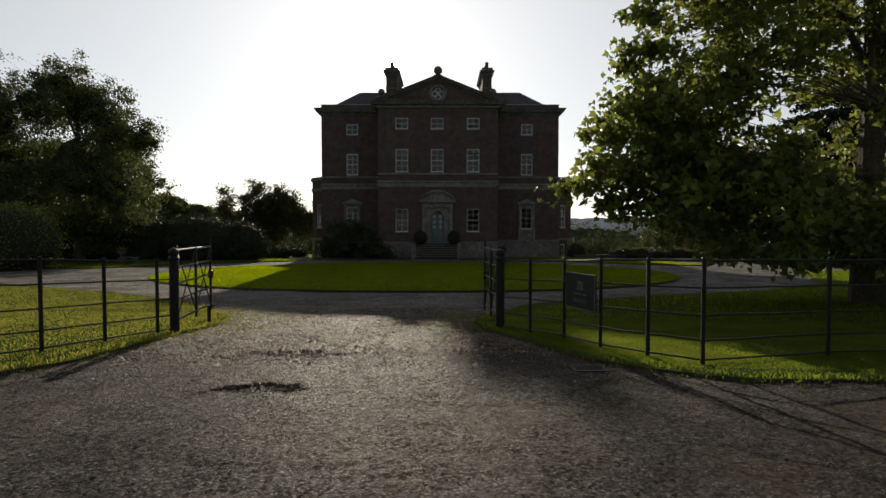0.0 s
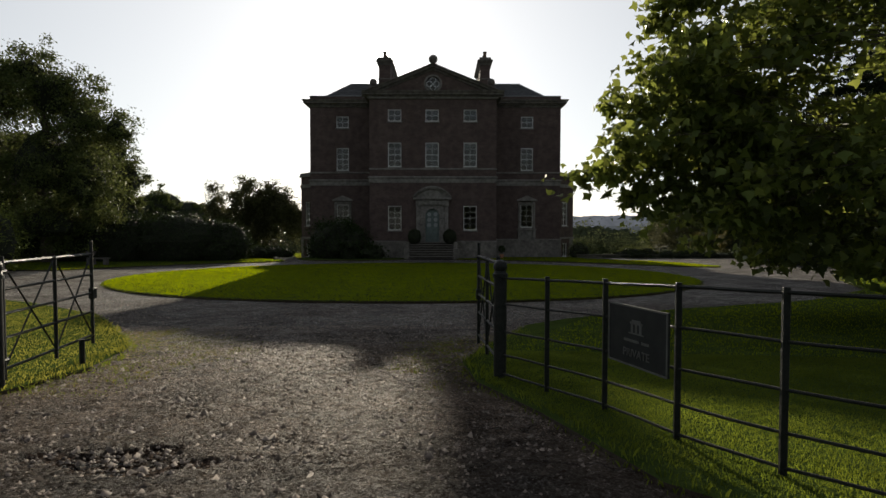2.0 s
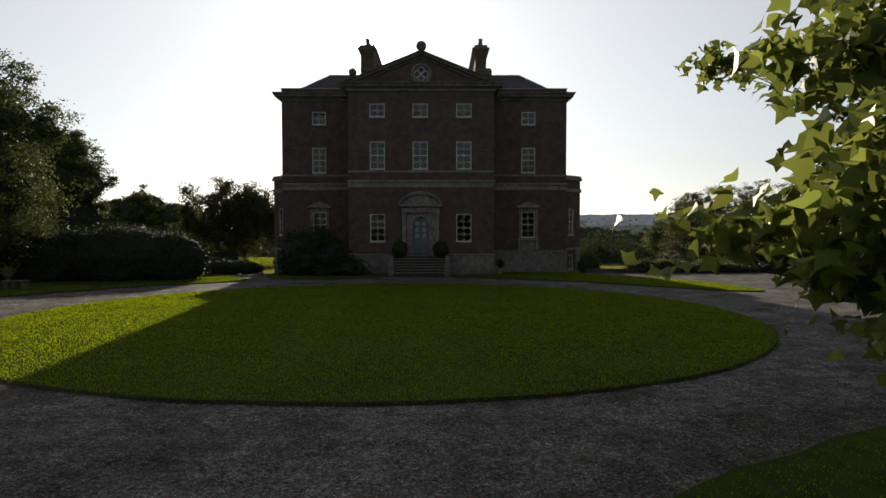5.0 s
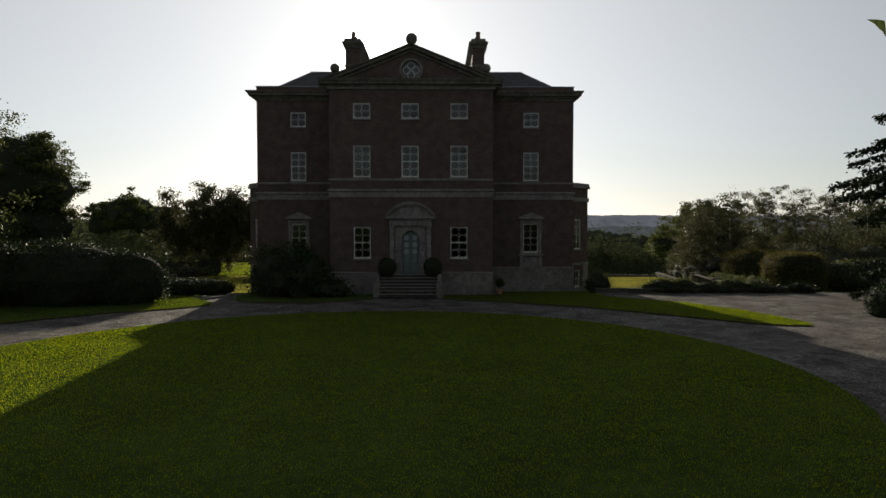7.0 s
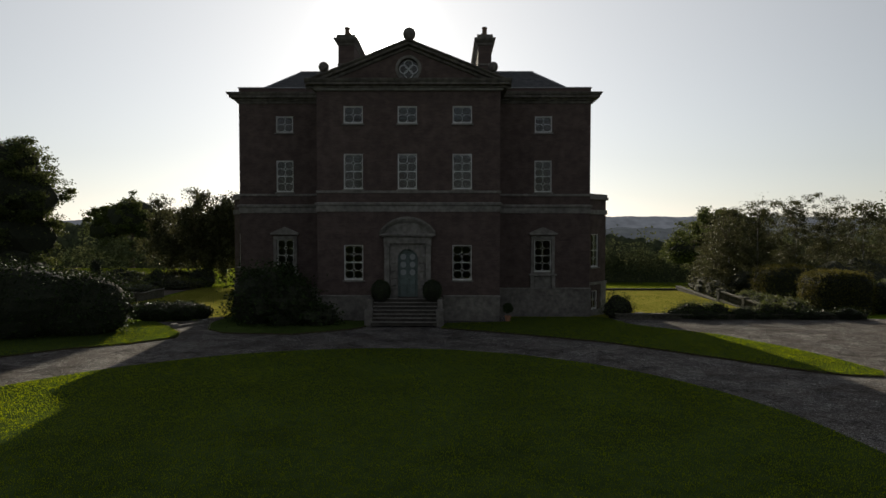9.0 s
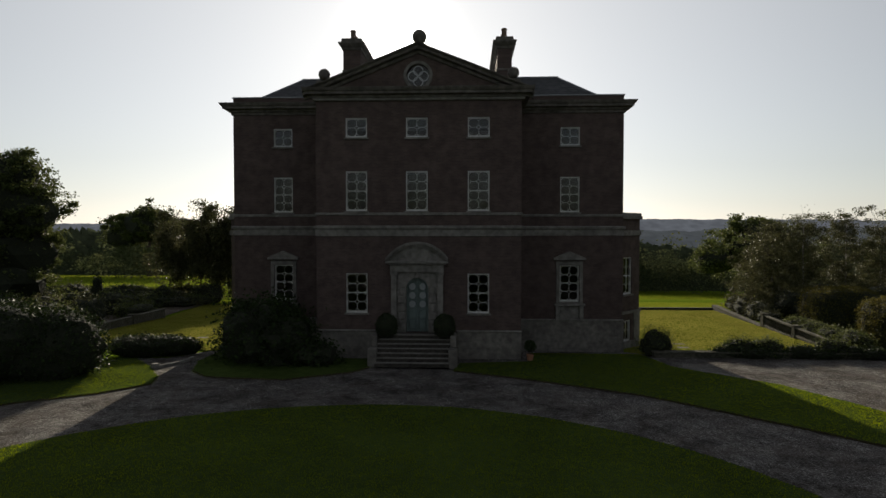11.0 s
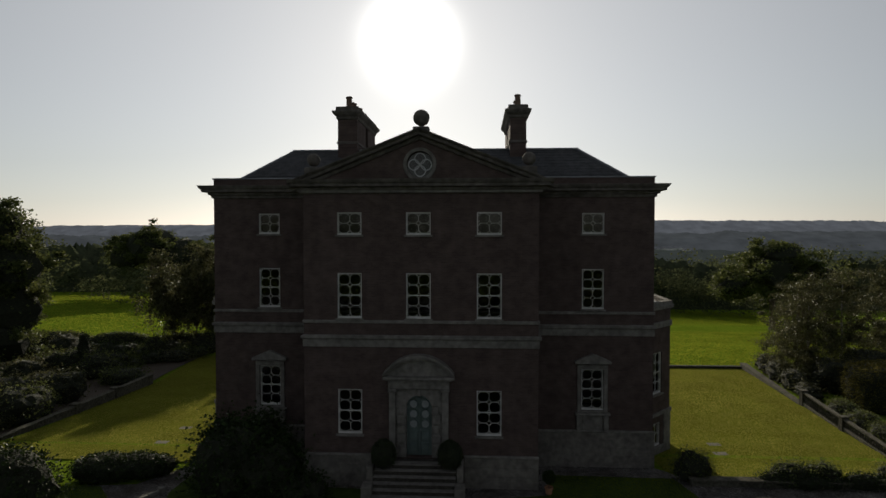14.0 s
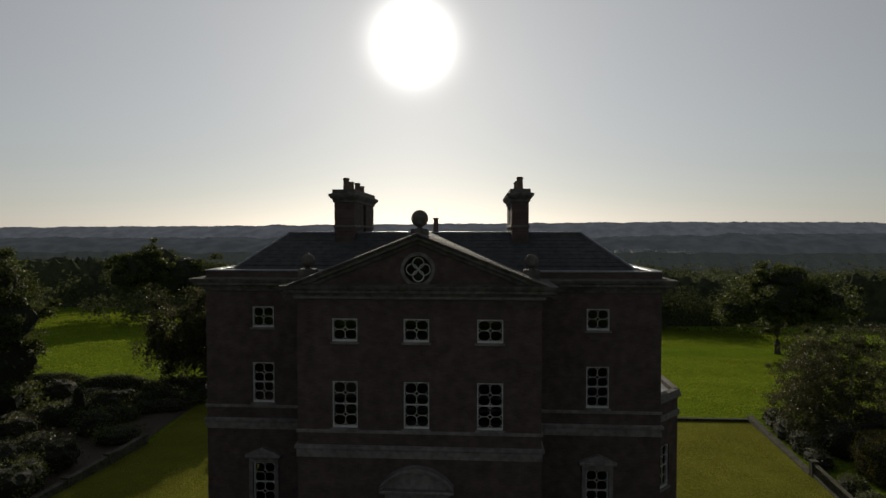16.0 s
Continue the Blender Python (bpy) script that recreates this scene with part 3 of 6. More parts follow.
CORN = [(0.0, 12.93), (0.08, 12.95), (0.10, 13.08), (0.20, 13.10), (0.22, 13.20), (0.44, 13.24), (0.46, 13.36), (0.52, 13.40), (0.58, 13.50), (0.60, 13.55), (0.0, 13.60)]
for nm, prof in (("string_course", BAND), ("sill_band", SILL), ("cornice", CORN)):
    mt = M_CORNICE if nm == "cornice" else M_STONE
    part(nm, moulding(bmesh.new(), CX0, CX1, CY, WY + 2, prof), mt, house, "weathered sandstone moulding")
    part(nm, moulding(bmesh.new(), WX0, WX1, WY, BACK, prof), mt, house, "weathered sandstone moulding")
for a in ((WX0, CX0 + 0.3, WY, WY + 0.35), (CX1 - 0.3, WX1, WY, WY + 0.35), (WX0, WX0 + 0.35, WY + 0.35, BACK), (WX1 - 0.35, WX1, WY + 0.35, BACK), (WX0 + 0.35, WX1 - 0.35, BACK - 0.35, BACK)):
    wall_piece = part("parapet", box(bmesh.new(), *a, 13.0, 13.88), M_BRICK, house)
    part("coping", box(bmesh.new(), a[0] - 0.05, a[1] + 0.05, a[2] - 0.05, a[3] + 0.05, 13.88, 13.95 + 0.003 * (a[3] - a[2] > 1), 0.015), M_LEAD, wall_piece, "lead-capped parapet coping")

# the bed mould's lit band, put in as an added strip of paler stone
part("frieze", box(bmesh.new(), CX0 - 0.14, CX1 + 0.14, CY - 0.14, CY - 0.004, 12.98, 13.19, 0.01), M_STONE, house, "pale sandstone strip over the cornice's bed mould")

# roof: a hipped slate roof with a flat lead top, and the gable behind the pediment
RX0, RX1, RY0, RY1, RZ0, RZ1 = WX0 + 0.75, WX1 - 0.75, WY + 0.6, BACK - 0.6, 13.75, 15.71
tx0, tx1, ty0, ty1 = -8.16, 7.28, 58.8, 65.6
roof = mesh_object("roof", [(RX0, RY0, RZ0), (RX1, RY0, RZ0), (RX1, RY1, RZ0), (RX0, RY1, RZ0), (tx0, ty0, RZ1), (tx1, ty0, RZ1), (tx1, ty1, RZ1), (tx0, ty1, RZ1)],
                   [(0, 1, 5, 4), (1, 2, 6, 5), (2, 3, 7, 6), (3, 0, 4, 7)], M_SLATE, house, "dark slate hipped roof")
part("roof_flat", box(bmesh.new(), tx0 - 0.08, tx1 + 0.08, ty0 - 0.08, ty1 + 0.08, RZ1 - 0.02, RZ1 + 0.07, 0.02), M_LEAD, roof, "lead flat with rolled edge")
for a, b in (((RX0, RY0, RZ0), (tx0, ty0, RZ1)), ((RX1, RY0, RZ0), (tx1, ty0, RZ1))):
    part("hip_roll", tube(bmesh.new(), [a, b], 0.07, 6), M_LEAD, roof, "rounded lead hip roll")
part("roof_gutter", box(bmesh.new(), WX0 + 0.35, WX1 - 0.35, WY + 0.35, BACK - 0.35, 13.55, 13.72), M_LEAD, roof, "lead gutter behind the parapet")

# slates in courses on the front slope
slate_mesh = bpy.data.meshes.new("slate")
slate_mesh.from_pydata([(-0.24, 0, 0), (0.24, 0, 0), (0.24, 0.34, 0), (-0.24, 0.34, 0), (-0.24, 0, 0.02), (0.24, 0, 0.02), (0.24, 0.34, 0.006), (-0.24, 0.34, 0.006)], [], [(4, 5, 6, 7), (0, 1, 5, 4), (1, 2, 6, 5), (3, 0, 4, 7)])
slate_mesh.materials.append(M_SLATE)
rise, run = RZ1 - RZ0, ty0 - RY0
slope_len, slope_ang = math.hypot(rise, run), math.degrees(math.atan2(rise, run))
for r in range(int(slope_len / 0.30)):
    f0 = r * 0.30 / slope_len
    a, b = RX0 + (tx0 - RX0) * f0 + 0.3, RX1 + (tx1 - RX1) * f0 - 0.3
    k = 0
    x = a + (0.25 if r % 2 else 0)
    while x < b and r > 1:
        if not (-4.9 + 5.2 * f0 < x < 3.8 - 5.2 * f0) and k % 1 == 0:
            s = new("slate", slate_mesh)
            s.parent = roof
            s.matrix_basis = pose(x, RY0 + run * f0, RZ0 + rise * f0 + 0.012, slope_ang, 0, random.uniform(-0.6, 0.6))
        x += 0.5
        k += 1

# pediment
PA, PB, PZ = -0.55, 15.36, 13.60
HALF = 4.45
PC, PR = 14.20, 0.58
bm = bmesh.new()
tri = [(PA - HALF, PZ), (PA + HALF, PZ), (PA, PB)]


def to_edge(ang):
    best = 1e9
    dx, dz = math.cos(ang), math.sin(ang)
    for (ax, az), (bx, bz) in zip(tri, tri[1:] + tri[:1]):
        ex, ez = bx - ax, bz - az
        den = dx * ez - dz * ex
        if abs(den) > 1e-9:
            t = ((ax - PA) * ez - (az - PC) * ex) / den
            u = ((ax - PA) * dz - (az - PC) * dx) / den
            if t > 0 and -1e-6 <= u <= 1 + 1e-6:
                best = min(best, t)
    return (PA + dx * best, PC + dz * best)


angs = sorted([k * math.tau / 32 - math.pi for k in range(32)] + [math.atan2(z - PC, x - PA) for x, z in tri])
inner = [bm.verts.new((PA + PR * math.cos(a), CY, PC + PR * math.sin(a))) for a in angs]
deep = [bm.verts.new((PA + PR * math.cos(a), CY + 0.4, PC + PR * math.sin(a))) for a in angs]
outer = [bm.verts.new((to_edge(a)[0], CY, to_edge(a)[1])) for a in angs]
for k in range(len(angs)):
    n = (k + 1) % len(angs)
    bm.faces.new((inner[k], outer[k], outer[n], inner[n]))
    bm.faces.new((inner[k], inner[n], deep[n], deep[k]))
pediment = part("pediment", bm, M_BRICK, house, "brick pediment with a round window")


def raking(bm, sgn):
    """The sloping cornice along one side of the pediment."""
    prof = [(0.0, -0.10), (0.10, -0.08), (0.12, 0.06), (0.36, 0.10), (0.40, 0.22), (0.52, 0.30), (0.55, 0.36), (0.0, 0.42), (-0.3, 0.42)]
    ends = []
    for x, z in ((PA + sgn * 5.72, 13.08), (PA, PB + 0.0)):
        ends.append([bm.verts.new((x, CY - s, z + h)) for s, h in prof])
    for i in range(len(prof) - 1):
        bm.faces.new((ends[0][i], ends[0][i + 1], ends[1][i + 1], ends[1][i]))
    bm.faces.new(ends[0])
    return bm


for sgn in (-1, 1):
    part("raking_cornice", raking(bmesh.new(), sgn), M_CORNICE, pediment, "weathered sandstone raking cornice")
mesh_object("gable_roof", [(CX0 - 0.05, CY + 0.02, 13.62), (PA, CY + 0.02, PB + 0.38), (CX1 + 0.05, CY + 0.02, 13.62), (CX0 - 0.05, 58.2, 13.62), (PA, 61.0, PB + 0.38), (CX1 + 0.05, 58.2, 13.62)],
            [(0, 1, 4, 3), (1, 2, 5, 4)], M_SLATE, house, "slate roof behind the pediment")
bm = bmesh.new()
for i in range(40):
    a0, a1 = i * math.tau / 40, (i + 1) * math.tau / 40
    for (r0, y0), (r1, y1) in (((PR - 0.02, 0.02), (PR + 0.0, -0.06)), ((PR, -0.06), (PR + 0.13, -0.06)), ((PR + 0.13, -0.06), (PR + 0.15, 0.0))):
        bm.faces.new([bm.verts.new((PA + r * math.cos(a), CY + y, PC + r * math.sin(a))) for r, y, a in ((r0, y0, a0), (r1, y1, a0), (r1, y1, a1), (r0, y0, a1))])
oculus = part("round_window", bm, M_STONE, pediment, "round window with a stone ring")


def bar(bm, a, b, width, y0, y1):
    """A flat glazing bar from a to b in the plane of the glass."""
    d = Vector((b[0] - a[0], b[1] - a[1])).normalized()
    n = Vector((-d.y, d.x)) * width / 2
    q = [(a[0] + n.x, a[1] + n.y), (a[0] - n.x, a[1] - n.y), (b[0] - n.x, b[1] - n.y), (b[0] + n.x, b[1] + n.y)]
    lo, hi = [bm.verts.new((x, y0, z)) for x, z in q], [bm.verts.new((x, y1, z)) for x, z in q]
    bm.faces.new(lo)
    for k in range(4):
        bm.faces.new((lo[k], hi[k], hi[(k + 1) % 4], lo[(k + 1) % 4]))


bm = bmesh.new()
for k in range(4):
    cx, cz = PA + 0.27 * math.cos(k * math.pi / 2), PC + 0.27 * math.sin(k * math.pi / 2)
    ring = [(cx + 0.235 * math.cos(t * math.tau / 14), cz + 0.235 * math.sin(t * math.tau / 14)) for t in range(15)]
    for a, b in zip(ring, ring[1:]):
        bar(bm, a, b, 0.035, CY + 0.12, CY + 0.17)
part("glazing_bars", bm, M_PAINT, oculus, "white curved glazing bars")
mesh_object("pane", [(PA - 0.6, CY + 0.16, PC - 0.6), (PA + 0.6, CY + 0.16, PC - 0.6), (PA + 0.6, CY + 0.16, PC + 0.6), (PA - 0.6, CY + 0.16, PC + 0.6)], [(0, 1, 2, 3)], M_GLASS, oculus).visible_shadow = False
mesh_object("attic_back", [(PA - 4, CY + 2.0, 13.0), (PA + 4, CY + 2.0, 13.0), (PA, CY + 2.0, 15.6)], [(0, 1, 2)], M_PLASTER, pediment)

# stone balls on plinths
for x, z, w, r, y in ((PA, 15.92, 0.36, 0.37, CY + 0.8), (-5.48, 14.17, 0.34, 0.30, CY + 0.95), (4.24, 14.17, 0.34, 0.30, CY + 0.95)):
    f = part("ball_finial", lathe(bmesh.new(), [(0.16, z - 0.02), (0.12, z + 0.05), (0.10, z + 0.09)] + ball_profile(r, z + 0.06 + r)[1:], x, y, 20), M_CORNICE, house, "weathered round stone ball finial", True)
    part("plinth", box(bmesh.new(), x - w, x + w, y - w, y + w, z - (0.42 if r > 0.33 else 0.62), z, 0.03), M_CORNICE, f)
bm = tube(bmesh.new(), [(-0.5, 61.5, 15.7), (-0.5, 61.5, 16.5)], [0.15, 0.13], 10)
flue = part("flue", tube(bm, [(-0.5, 61.5, 16.5), (-0.5, 61.5, 16.57)], 0.18, 10), M_CLAY, house, "short round roof flue")

# long brick chimney stacks with stone caps
for cx0, cx1, pots in ((-5.56, -4.52, 6), (3.66, 4.52, 4)):
    y0, y1 = 58.1, 63.8
    bm = bmesh.new()
    ym = (y0 + y1) / 2
    box(bm, cx0, cx1, y0, ym - 0.35, 13.7, 17.35)
    box(bm, cx0 + 0.18, cx1 - 0.18, ym - 0.35, ym + 0.35, 13.7, 17.35)
    box(bm, cx0, cx1, ym + 0.35, y1, 13.7, 17.35)
    st = part("chimney", bm, M_BRICK_SIDE, house, "long brick chimney stack")
    bm = bmesh.new()
    moulding(bm, cx0, cx1, y0, y1, [(0.0, 17.28), (0.06, 17.32), (0.08, 17.44), (0.20, 17.56), (0.26, 17.66), (0.26, 17.74), (0.10, 17.78), (0.08, 17.98), (-0.4, 18.0)])
    moulding(bm, cx0, cx1, y0, y1, [(0.0, 15.98), (0.05, 16.0), (0.05, 16.10), (0.0, 16.13)])
    part("chimney_cap", bm, M_CORNICE, st, "moulded stone chimney cap")
    for k in range(pots):
        py = y0 + 0.5 + (k % 3) * 0.62 + (2.9 if k > 2 else 0)
        h = (0.62, 0.44, 0.52, 0.58, 0.40, 0.5)[k]
        part("chimney_pot", lathe(bmesh.new(), [(0.17, 17.95), (0.15, 18.0 + h * 0.8), (0.18, 18.0 + h * 0.84), (0.18, 18.0 + h * 0.94), (0.14, 18.0 + h)], (cx0 + cx1) / 2, py, 10), M_CLAY, st, "clay chimney pot")


# windows: sashes with eight-sided glazing
def window_meshes(w, h, rows):
    """Frame, bars, pane and sill meshes about the middle of the opening's foot; y runs into the wall."""
    fr = bmesh.new()
    for a in ((-w / 2, -w / 2 + 0.05, 0, h), (w / 2 - 0.05, w / 2, 0, h), (-w / 2 + 0.05, w / 2 - 0.05, 0, 0.09), (-w / 2 + 0.05, w / 2 - 0.05, h - 0.06, h)):
        box(fr, a[0], a[1], 0.06, 0.2, a[2], a[3])
    x0, x1, z0, z1 = -w / 2 + 0.05, w / 2 - 0.05, 0.09, h - 0.06
    gb = bmesh.new()
    cw, ch = (x1 - x0) / 2, (z1 - z0) / rows
    for i in range(2):
        for j in range(rows):
            ax, az, bx, bz = x0 + i * cw, z0 + j * ch, x0 + (i + 1) * cw, z0 + (j + 1) * ch
            c, d = cw * 0.25, ch * 0.25
            for p, q in (((ax + c, az), (ax, az + d)), ((bx - c, az), (bx, az + d)), ((ax + c, bz), (ax, bz - d)), ((bx - c, bz), (bx, bz - d))):
                bar(gb, p, q, 0.020, 0.10, 0.14)
            if i == 0:
                bar(gb, (bx, az + d), (bx, bz - d), 0.020, 0.10, 0.14)
            if j < rows - 1:
                bar(gb, (ax + c, bz), (bx - c, bz), 0.020, 0.10, 0.14)
    if rows > 2:
        box(fr, x0, x1, 0.085, 0.16, (z0 + z1) / 2 - 0.018, (z0 + z1) / 2 + 0.018)
    sl = box(bmesh.new(), -w / 2 - 0.08, w / 2 + 0.08, -0.10, 0.06, -0.09, 0.004, 0.01)
    pn = bmesh.new()
    pn.faces.new([pn.verts.new(c) for c in ((x0, 0.125, z0), (x1, 0.125, z0), (x1, 0.125, z1), (x0, 0.125, z1))])
    made = []
    for nm, b, m in (("window", fr, M_PAINT), ("glazing_bars", gb, M_PAINT), ("window_sill", sl, M_STONE), ("pane", pn, M_GLASS)):
        me = bpy.data.meshes.new(nm)
        b.normal_update()
        b.to_mesh(me)
        b.free()
        me.materials.append(m)
        made.append(me)
    return made


kinds = {}


def window(x, y, z, w, h, rows, turn=0.0):
    key = (w, h, rows)
    if key not in kinds:
        kinds[key] = window_meshes(*key)
    fr, gb, sl, pn = kinds[key]
    ob = tagged(new("window", fr), "white-painted sash window with eight-sided panes")
    ob.parent = house
    ob.matrix_basis = pose(x, y, z, 0, 0, turn)
    for nm, me in (("glazing_bars", gb), ("window_sill", sl), ("pane", pn)):
        c = new(nm, me)
        c.parent = ob
        if nm == "pane":
            c.visible_shadow = False
    return ob


for c in MID:
    for z0, z1 in ((11.14, 12.13), (7.47, 9.47), (2.34, 4.34)):
        if not (c == MID[1] and z0 < 3):
            window(c, CY, z0, W_MID, round(z1 - z0, 2), 2 if z1 - z0 < 1.5 else 4)
for c in WING.values():
    for z0, z1 in wing_z:
        w = window(c, WY, z0, W_WING, round(z1 - z0, 2), 2 if z1 - z0 < 1.5 else 4)
    # stone surround, small pediment and apron of the ground-floor wing window
    bm = bmesh.new()
    a, b = c - W_WING / 2, c + W_WING / 2
    for s in ((a - 0.20, a, 2.46, 4.57), (b, b + 0.20, 2.46, 4.57), (a - 0.20, b + 0.20, 4.57, 4.80)):
        box(bm, s[0], s[1], WY - 0.08, WY + 0.02, s[2], s[3], 0.015)
    box(bm, a - 0.34, b + 0.34, WY - 0.26, WY + 0.02, 4.86, 4.98, 0.02)
    surround = part("window_surround", bm, M_STONE, house, "sandstone window surround with a small pediment")
    pv = [(a - 0.36, WY - 0.22, 4.98), (b + 0.36, WY - 0.22, 4.98), (c, WY - 0.22, 5.36), (a - 0.36, WY + 0.02, 4.98), (b + 0.36, WY + 0.02, 4.98), (c, WY + 0.02, 5.36)]
    mesh_object("window_pediment", pv, [(0, 1, 2), (0, 2, 5, 3), (1, 4, 5, 2)], M_STONE, surround)
    bm = box(bmesh.new(), a - 0.32, b + 0.32, WY - 0.22, WY + 0.02, 2.34, 2.46, 0.02)
    for s in (a - 0.24, b + 0.0):
        box(bm, s, s + 0.24, WY - 0.15, WY + 0.02, 1.52, 2.34, 0.02)
    box(bm, a + 0.02, b - 0.02, WY - 0.06, WY + 0.02, 1.56, 2.30, 0.015)
    part("apron", bm, M_STONE, surround, "bracketed stone apron below the sill")

# doorway
door_case = thing("door_surround", "", "")
door_case.parent = house
tagged(door_case, "sandstone doorcase with pilasters and a curved pediment")
for sgn in (-1, 1):
    cx = DOOR_X + sgn * 1.16
    bm = box(bmesh.new(), cx - 0.17, cx + 0.17, CY - 0.24, CY + 0.02, 1.40, 1.62, 0.02)
    box(bm, cx - 0.14, cx + 0.14, CY - 0.20, CY + 0.02, 1.62, 4.28)
    box(bm, cx - 0.18, cx + 0.18, CY - 0.25, CY + 0.02, 4.28, 4.42, 0.02)
    part("pilaster", bm, M_STONE, door_case)
bm = box(bmesh.new(), DOOR_X - 1.34, DOOR_X + 1.34, CY - 0.22, CY + 0.02, 4.42, 4.80, 0.02)
box(bm, DOOR_X - 1.56, DOOR_X + 1.56, CY - 0.42, CY + 0.02, 4.86, 4.98, 0.02)
box(bm, DOOR_X - 1.44, DOOR_X + 1.44, CY - 0.32, CY + 0.02, 4.80, 4.86)
part("entablature", bm, M_STONE, door_case)
bm = bmesh.new()
seg_r, seg_c = 1.88, 4.98 + 0.84 - 1.88
a1 = math.asin(1.56 / seg_r)
arc_pts = [(DOOR_X + seg_r * math.sin(-a1 + 2 * a1 * k / 18), seg_c + seg_r * math.cos(-a1 + 2 * a1 * k / 18)) for k in range(19)]
for (xa, za), (xb, zb) in zip(arc_pts, arc_pts[1:]):
    for lo, hi, y in ((0.0, 0.12, CY - 0.42), (-0.12, 0.0, CY - 0.30)):
        q = []
        for yy in (y, CY + 0.02):
            for x, z, o in ((xa, za, lo), (xb, zb, lo), (xb, zb, hi), (xa, za, hi)):
                q.append(bm.verts.new((x, yy, z + o)))
        bm.faces.new(q[:4])
        bm.faces.new((q[0], q[4], q[5], q[1]))
        bm.faces.new((q[3], q[2], q[6], q[7]))
bmesh.ops.remove_doubles(bm, verts=bm.verts, dist=0.001)
part("curved_pediment", bm, M_STONE, door_case)
bm = bmesh.new()
low = [bm.verts.new((x, CY - 0.12, 4.98)) for x, z in arc_pts]
high = [bm.verts.new((x, CY - 0.12, z - 0.05)) for x, z in arc_pts]
for k in range(len(arc_pts) - 1):
    bm.faces.new((low[k], low[k + 1], high[k + 1], high[k]))
part("tympanum", bm, M_STONE, door_case)
# the arched inner surround, of long stone blocks
bm = bmesh.new()
top, half = 3.56, DOOR_W / 2
arch = [(DOOR_X - half * math.cos(k * math.pi / 16), top + half * math.sin(k * math.pi / 16)) for k in range(17)]
edge = [(DOOR_X - 1.0, 1.36)] + [(min(max(DOOR_X + (x - DOOR_X) * 4, DOOR_X - 1.0), DOOR_X + 1.0), 4.46 if 2 < k < 14 else top + (z - top) * 1.55) for k, (x, z) in enumerate(arch)] + [(DOOR_X + 1.0, 1.36)]
near = [(DOOR_X - half, 1.36)] + arch + [(DOOR_X + half, 1.36)]
f0 = [bm.verts.new((x, CY - 0.05, z)) for x, z in near]
f1 = [bm.verts.new((x, CY - 0.05, z)) for x, z in edge]
f2 = [bm.verts.new((x, CY + 0.3, z)) for x, z in near]
for k in range(len(near) - 1):
    bm.faces.new((f1[k], f1[k + 1], f0[k + 1], f0[k]))
    bm.faces.new((f0[k], f0[k + 1], f2[k + 1], f2[k]))
part("door_arch", bm, M_STONE, door_case, "pale stone arched door lining")
for s in (-1, 1):
    for k in range(5):
        z = 1.62 + k * 0.42
        part("block", box(bmesh.new(), *sorted((DOOR_X + s * (half + 0.05), DOOR_X + s * (half + (0.40 if k % 2 else 0.30)))), CY - 0.13, CY - 0.04, z, z + 0.34, 0.02), M_STONE, door_case)
part("keystone", box(bmesh.new(), DOOR_X - 0.09, DOOR_X + 0.09, CY - 0.15, CY - 0.04, 4.10, 4.40, 0.02), M_STONE, door_case)
# the door itself, with small round-headed panes
bm = bmesh.new()
leaf = [(DOOR_X - half, 1.38)] + arch + [(DOOR_X + half, 1.38)]
bm.faces.new([bm.verts.new((x, CY + 0.22, z)) for x, z in leaf])
for x, w in ((DOOR_X, 0.05), (DOOR_X - 0.26, 0.17), (DOOR_X + 0.26, 0.17)):
    if w > 0.1:
        box(bm, x - w, x + w, CY + 0.17, CY + 0.21, 1.52, 1.95, 0.015)
        box(bm, x - w, x + w, CY + 0.17, CY + 0.21, 2.05, 2.45, 0.015)
    else:
        box(bm, x - w / 2, x + w / 2, CY + 0.15, CY + 0.215, 1.38, 4.0)
door = part("front_door", bm, M_DOOR, house, "grey-green panelled front door with octagonal panes")
for sx in (-0.26, 0.26):
    for k, z in enumerate((2.78, 3.22, 3.66)):
        r = 0.19
        ring = [(DOOR_X + sx + r * math.cos((t + 0.5) * math.tau / 8), z + r * 1.05 * math.sin((t + 0.5) * math.tau / 8)) for t in range(8)]
        bm = bmesh.new()
        for a, b in zip(ring, ring[1:] + ring[:1]):
            bar(bm, a, b, 0.035, CY + 0.16, CY + 0.21)
        f = part("pane_frame", bm, M_DOOR, door)
        mesh_object("pane", [(x, CY + 0.205, z) for x, z in ring], [tuple(range(8))], M_PALE_PANE, f)
part("door_knob", lathe(bmesh.new(), ball_profile(0.035, 2.5, 6), DOOR_X + 0.06, CY + 0.12, 8), M_LEAD, door)

# steps and landing
steps = tagged(thing("entrance_steps", "worn stone entrance steps up to the front door", "steps"), kind="")
SX0, SX1 = -2.40, 1.08
for k in range(7):
    z1 = 0.15 + (k + 1) * 0.176
    y0 = 49.5 + k * 0.25
    part("step", box(bmesh.new(), SX0, SX1, y0, y0 + 0.30 if k < 6 else CY - 0.26, z1 - 0.176 if k < 6 else 0.0, z1, 0.012), M_STEP, steps)
    # paler slab on each dark step: light from the sky put into colour
    part("tread", box(bmesh.new(), SX0 + 0.005, SX1 - 0.005, y0 - 0.035, y0 + (0.24 if k < 6 else 0.4), z1 + 0.002, z1 + 0.03, 0.008), M_STONE, steps, "worn tread in paler stone, sky light put into its colour")
for s in (SX0 - 0.30, SX1 + 0.02):
    part("flank_wall", box(bmesh.new(), s, s + 0.28, 50.6, CY - 0.12, -0.2, 1.42, 0.03), M_PLINTH, steps)
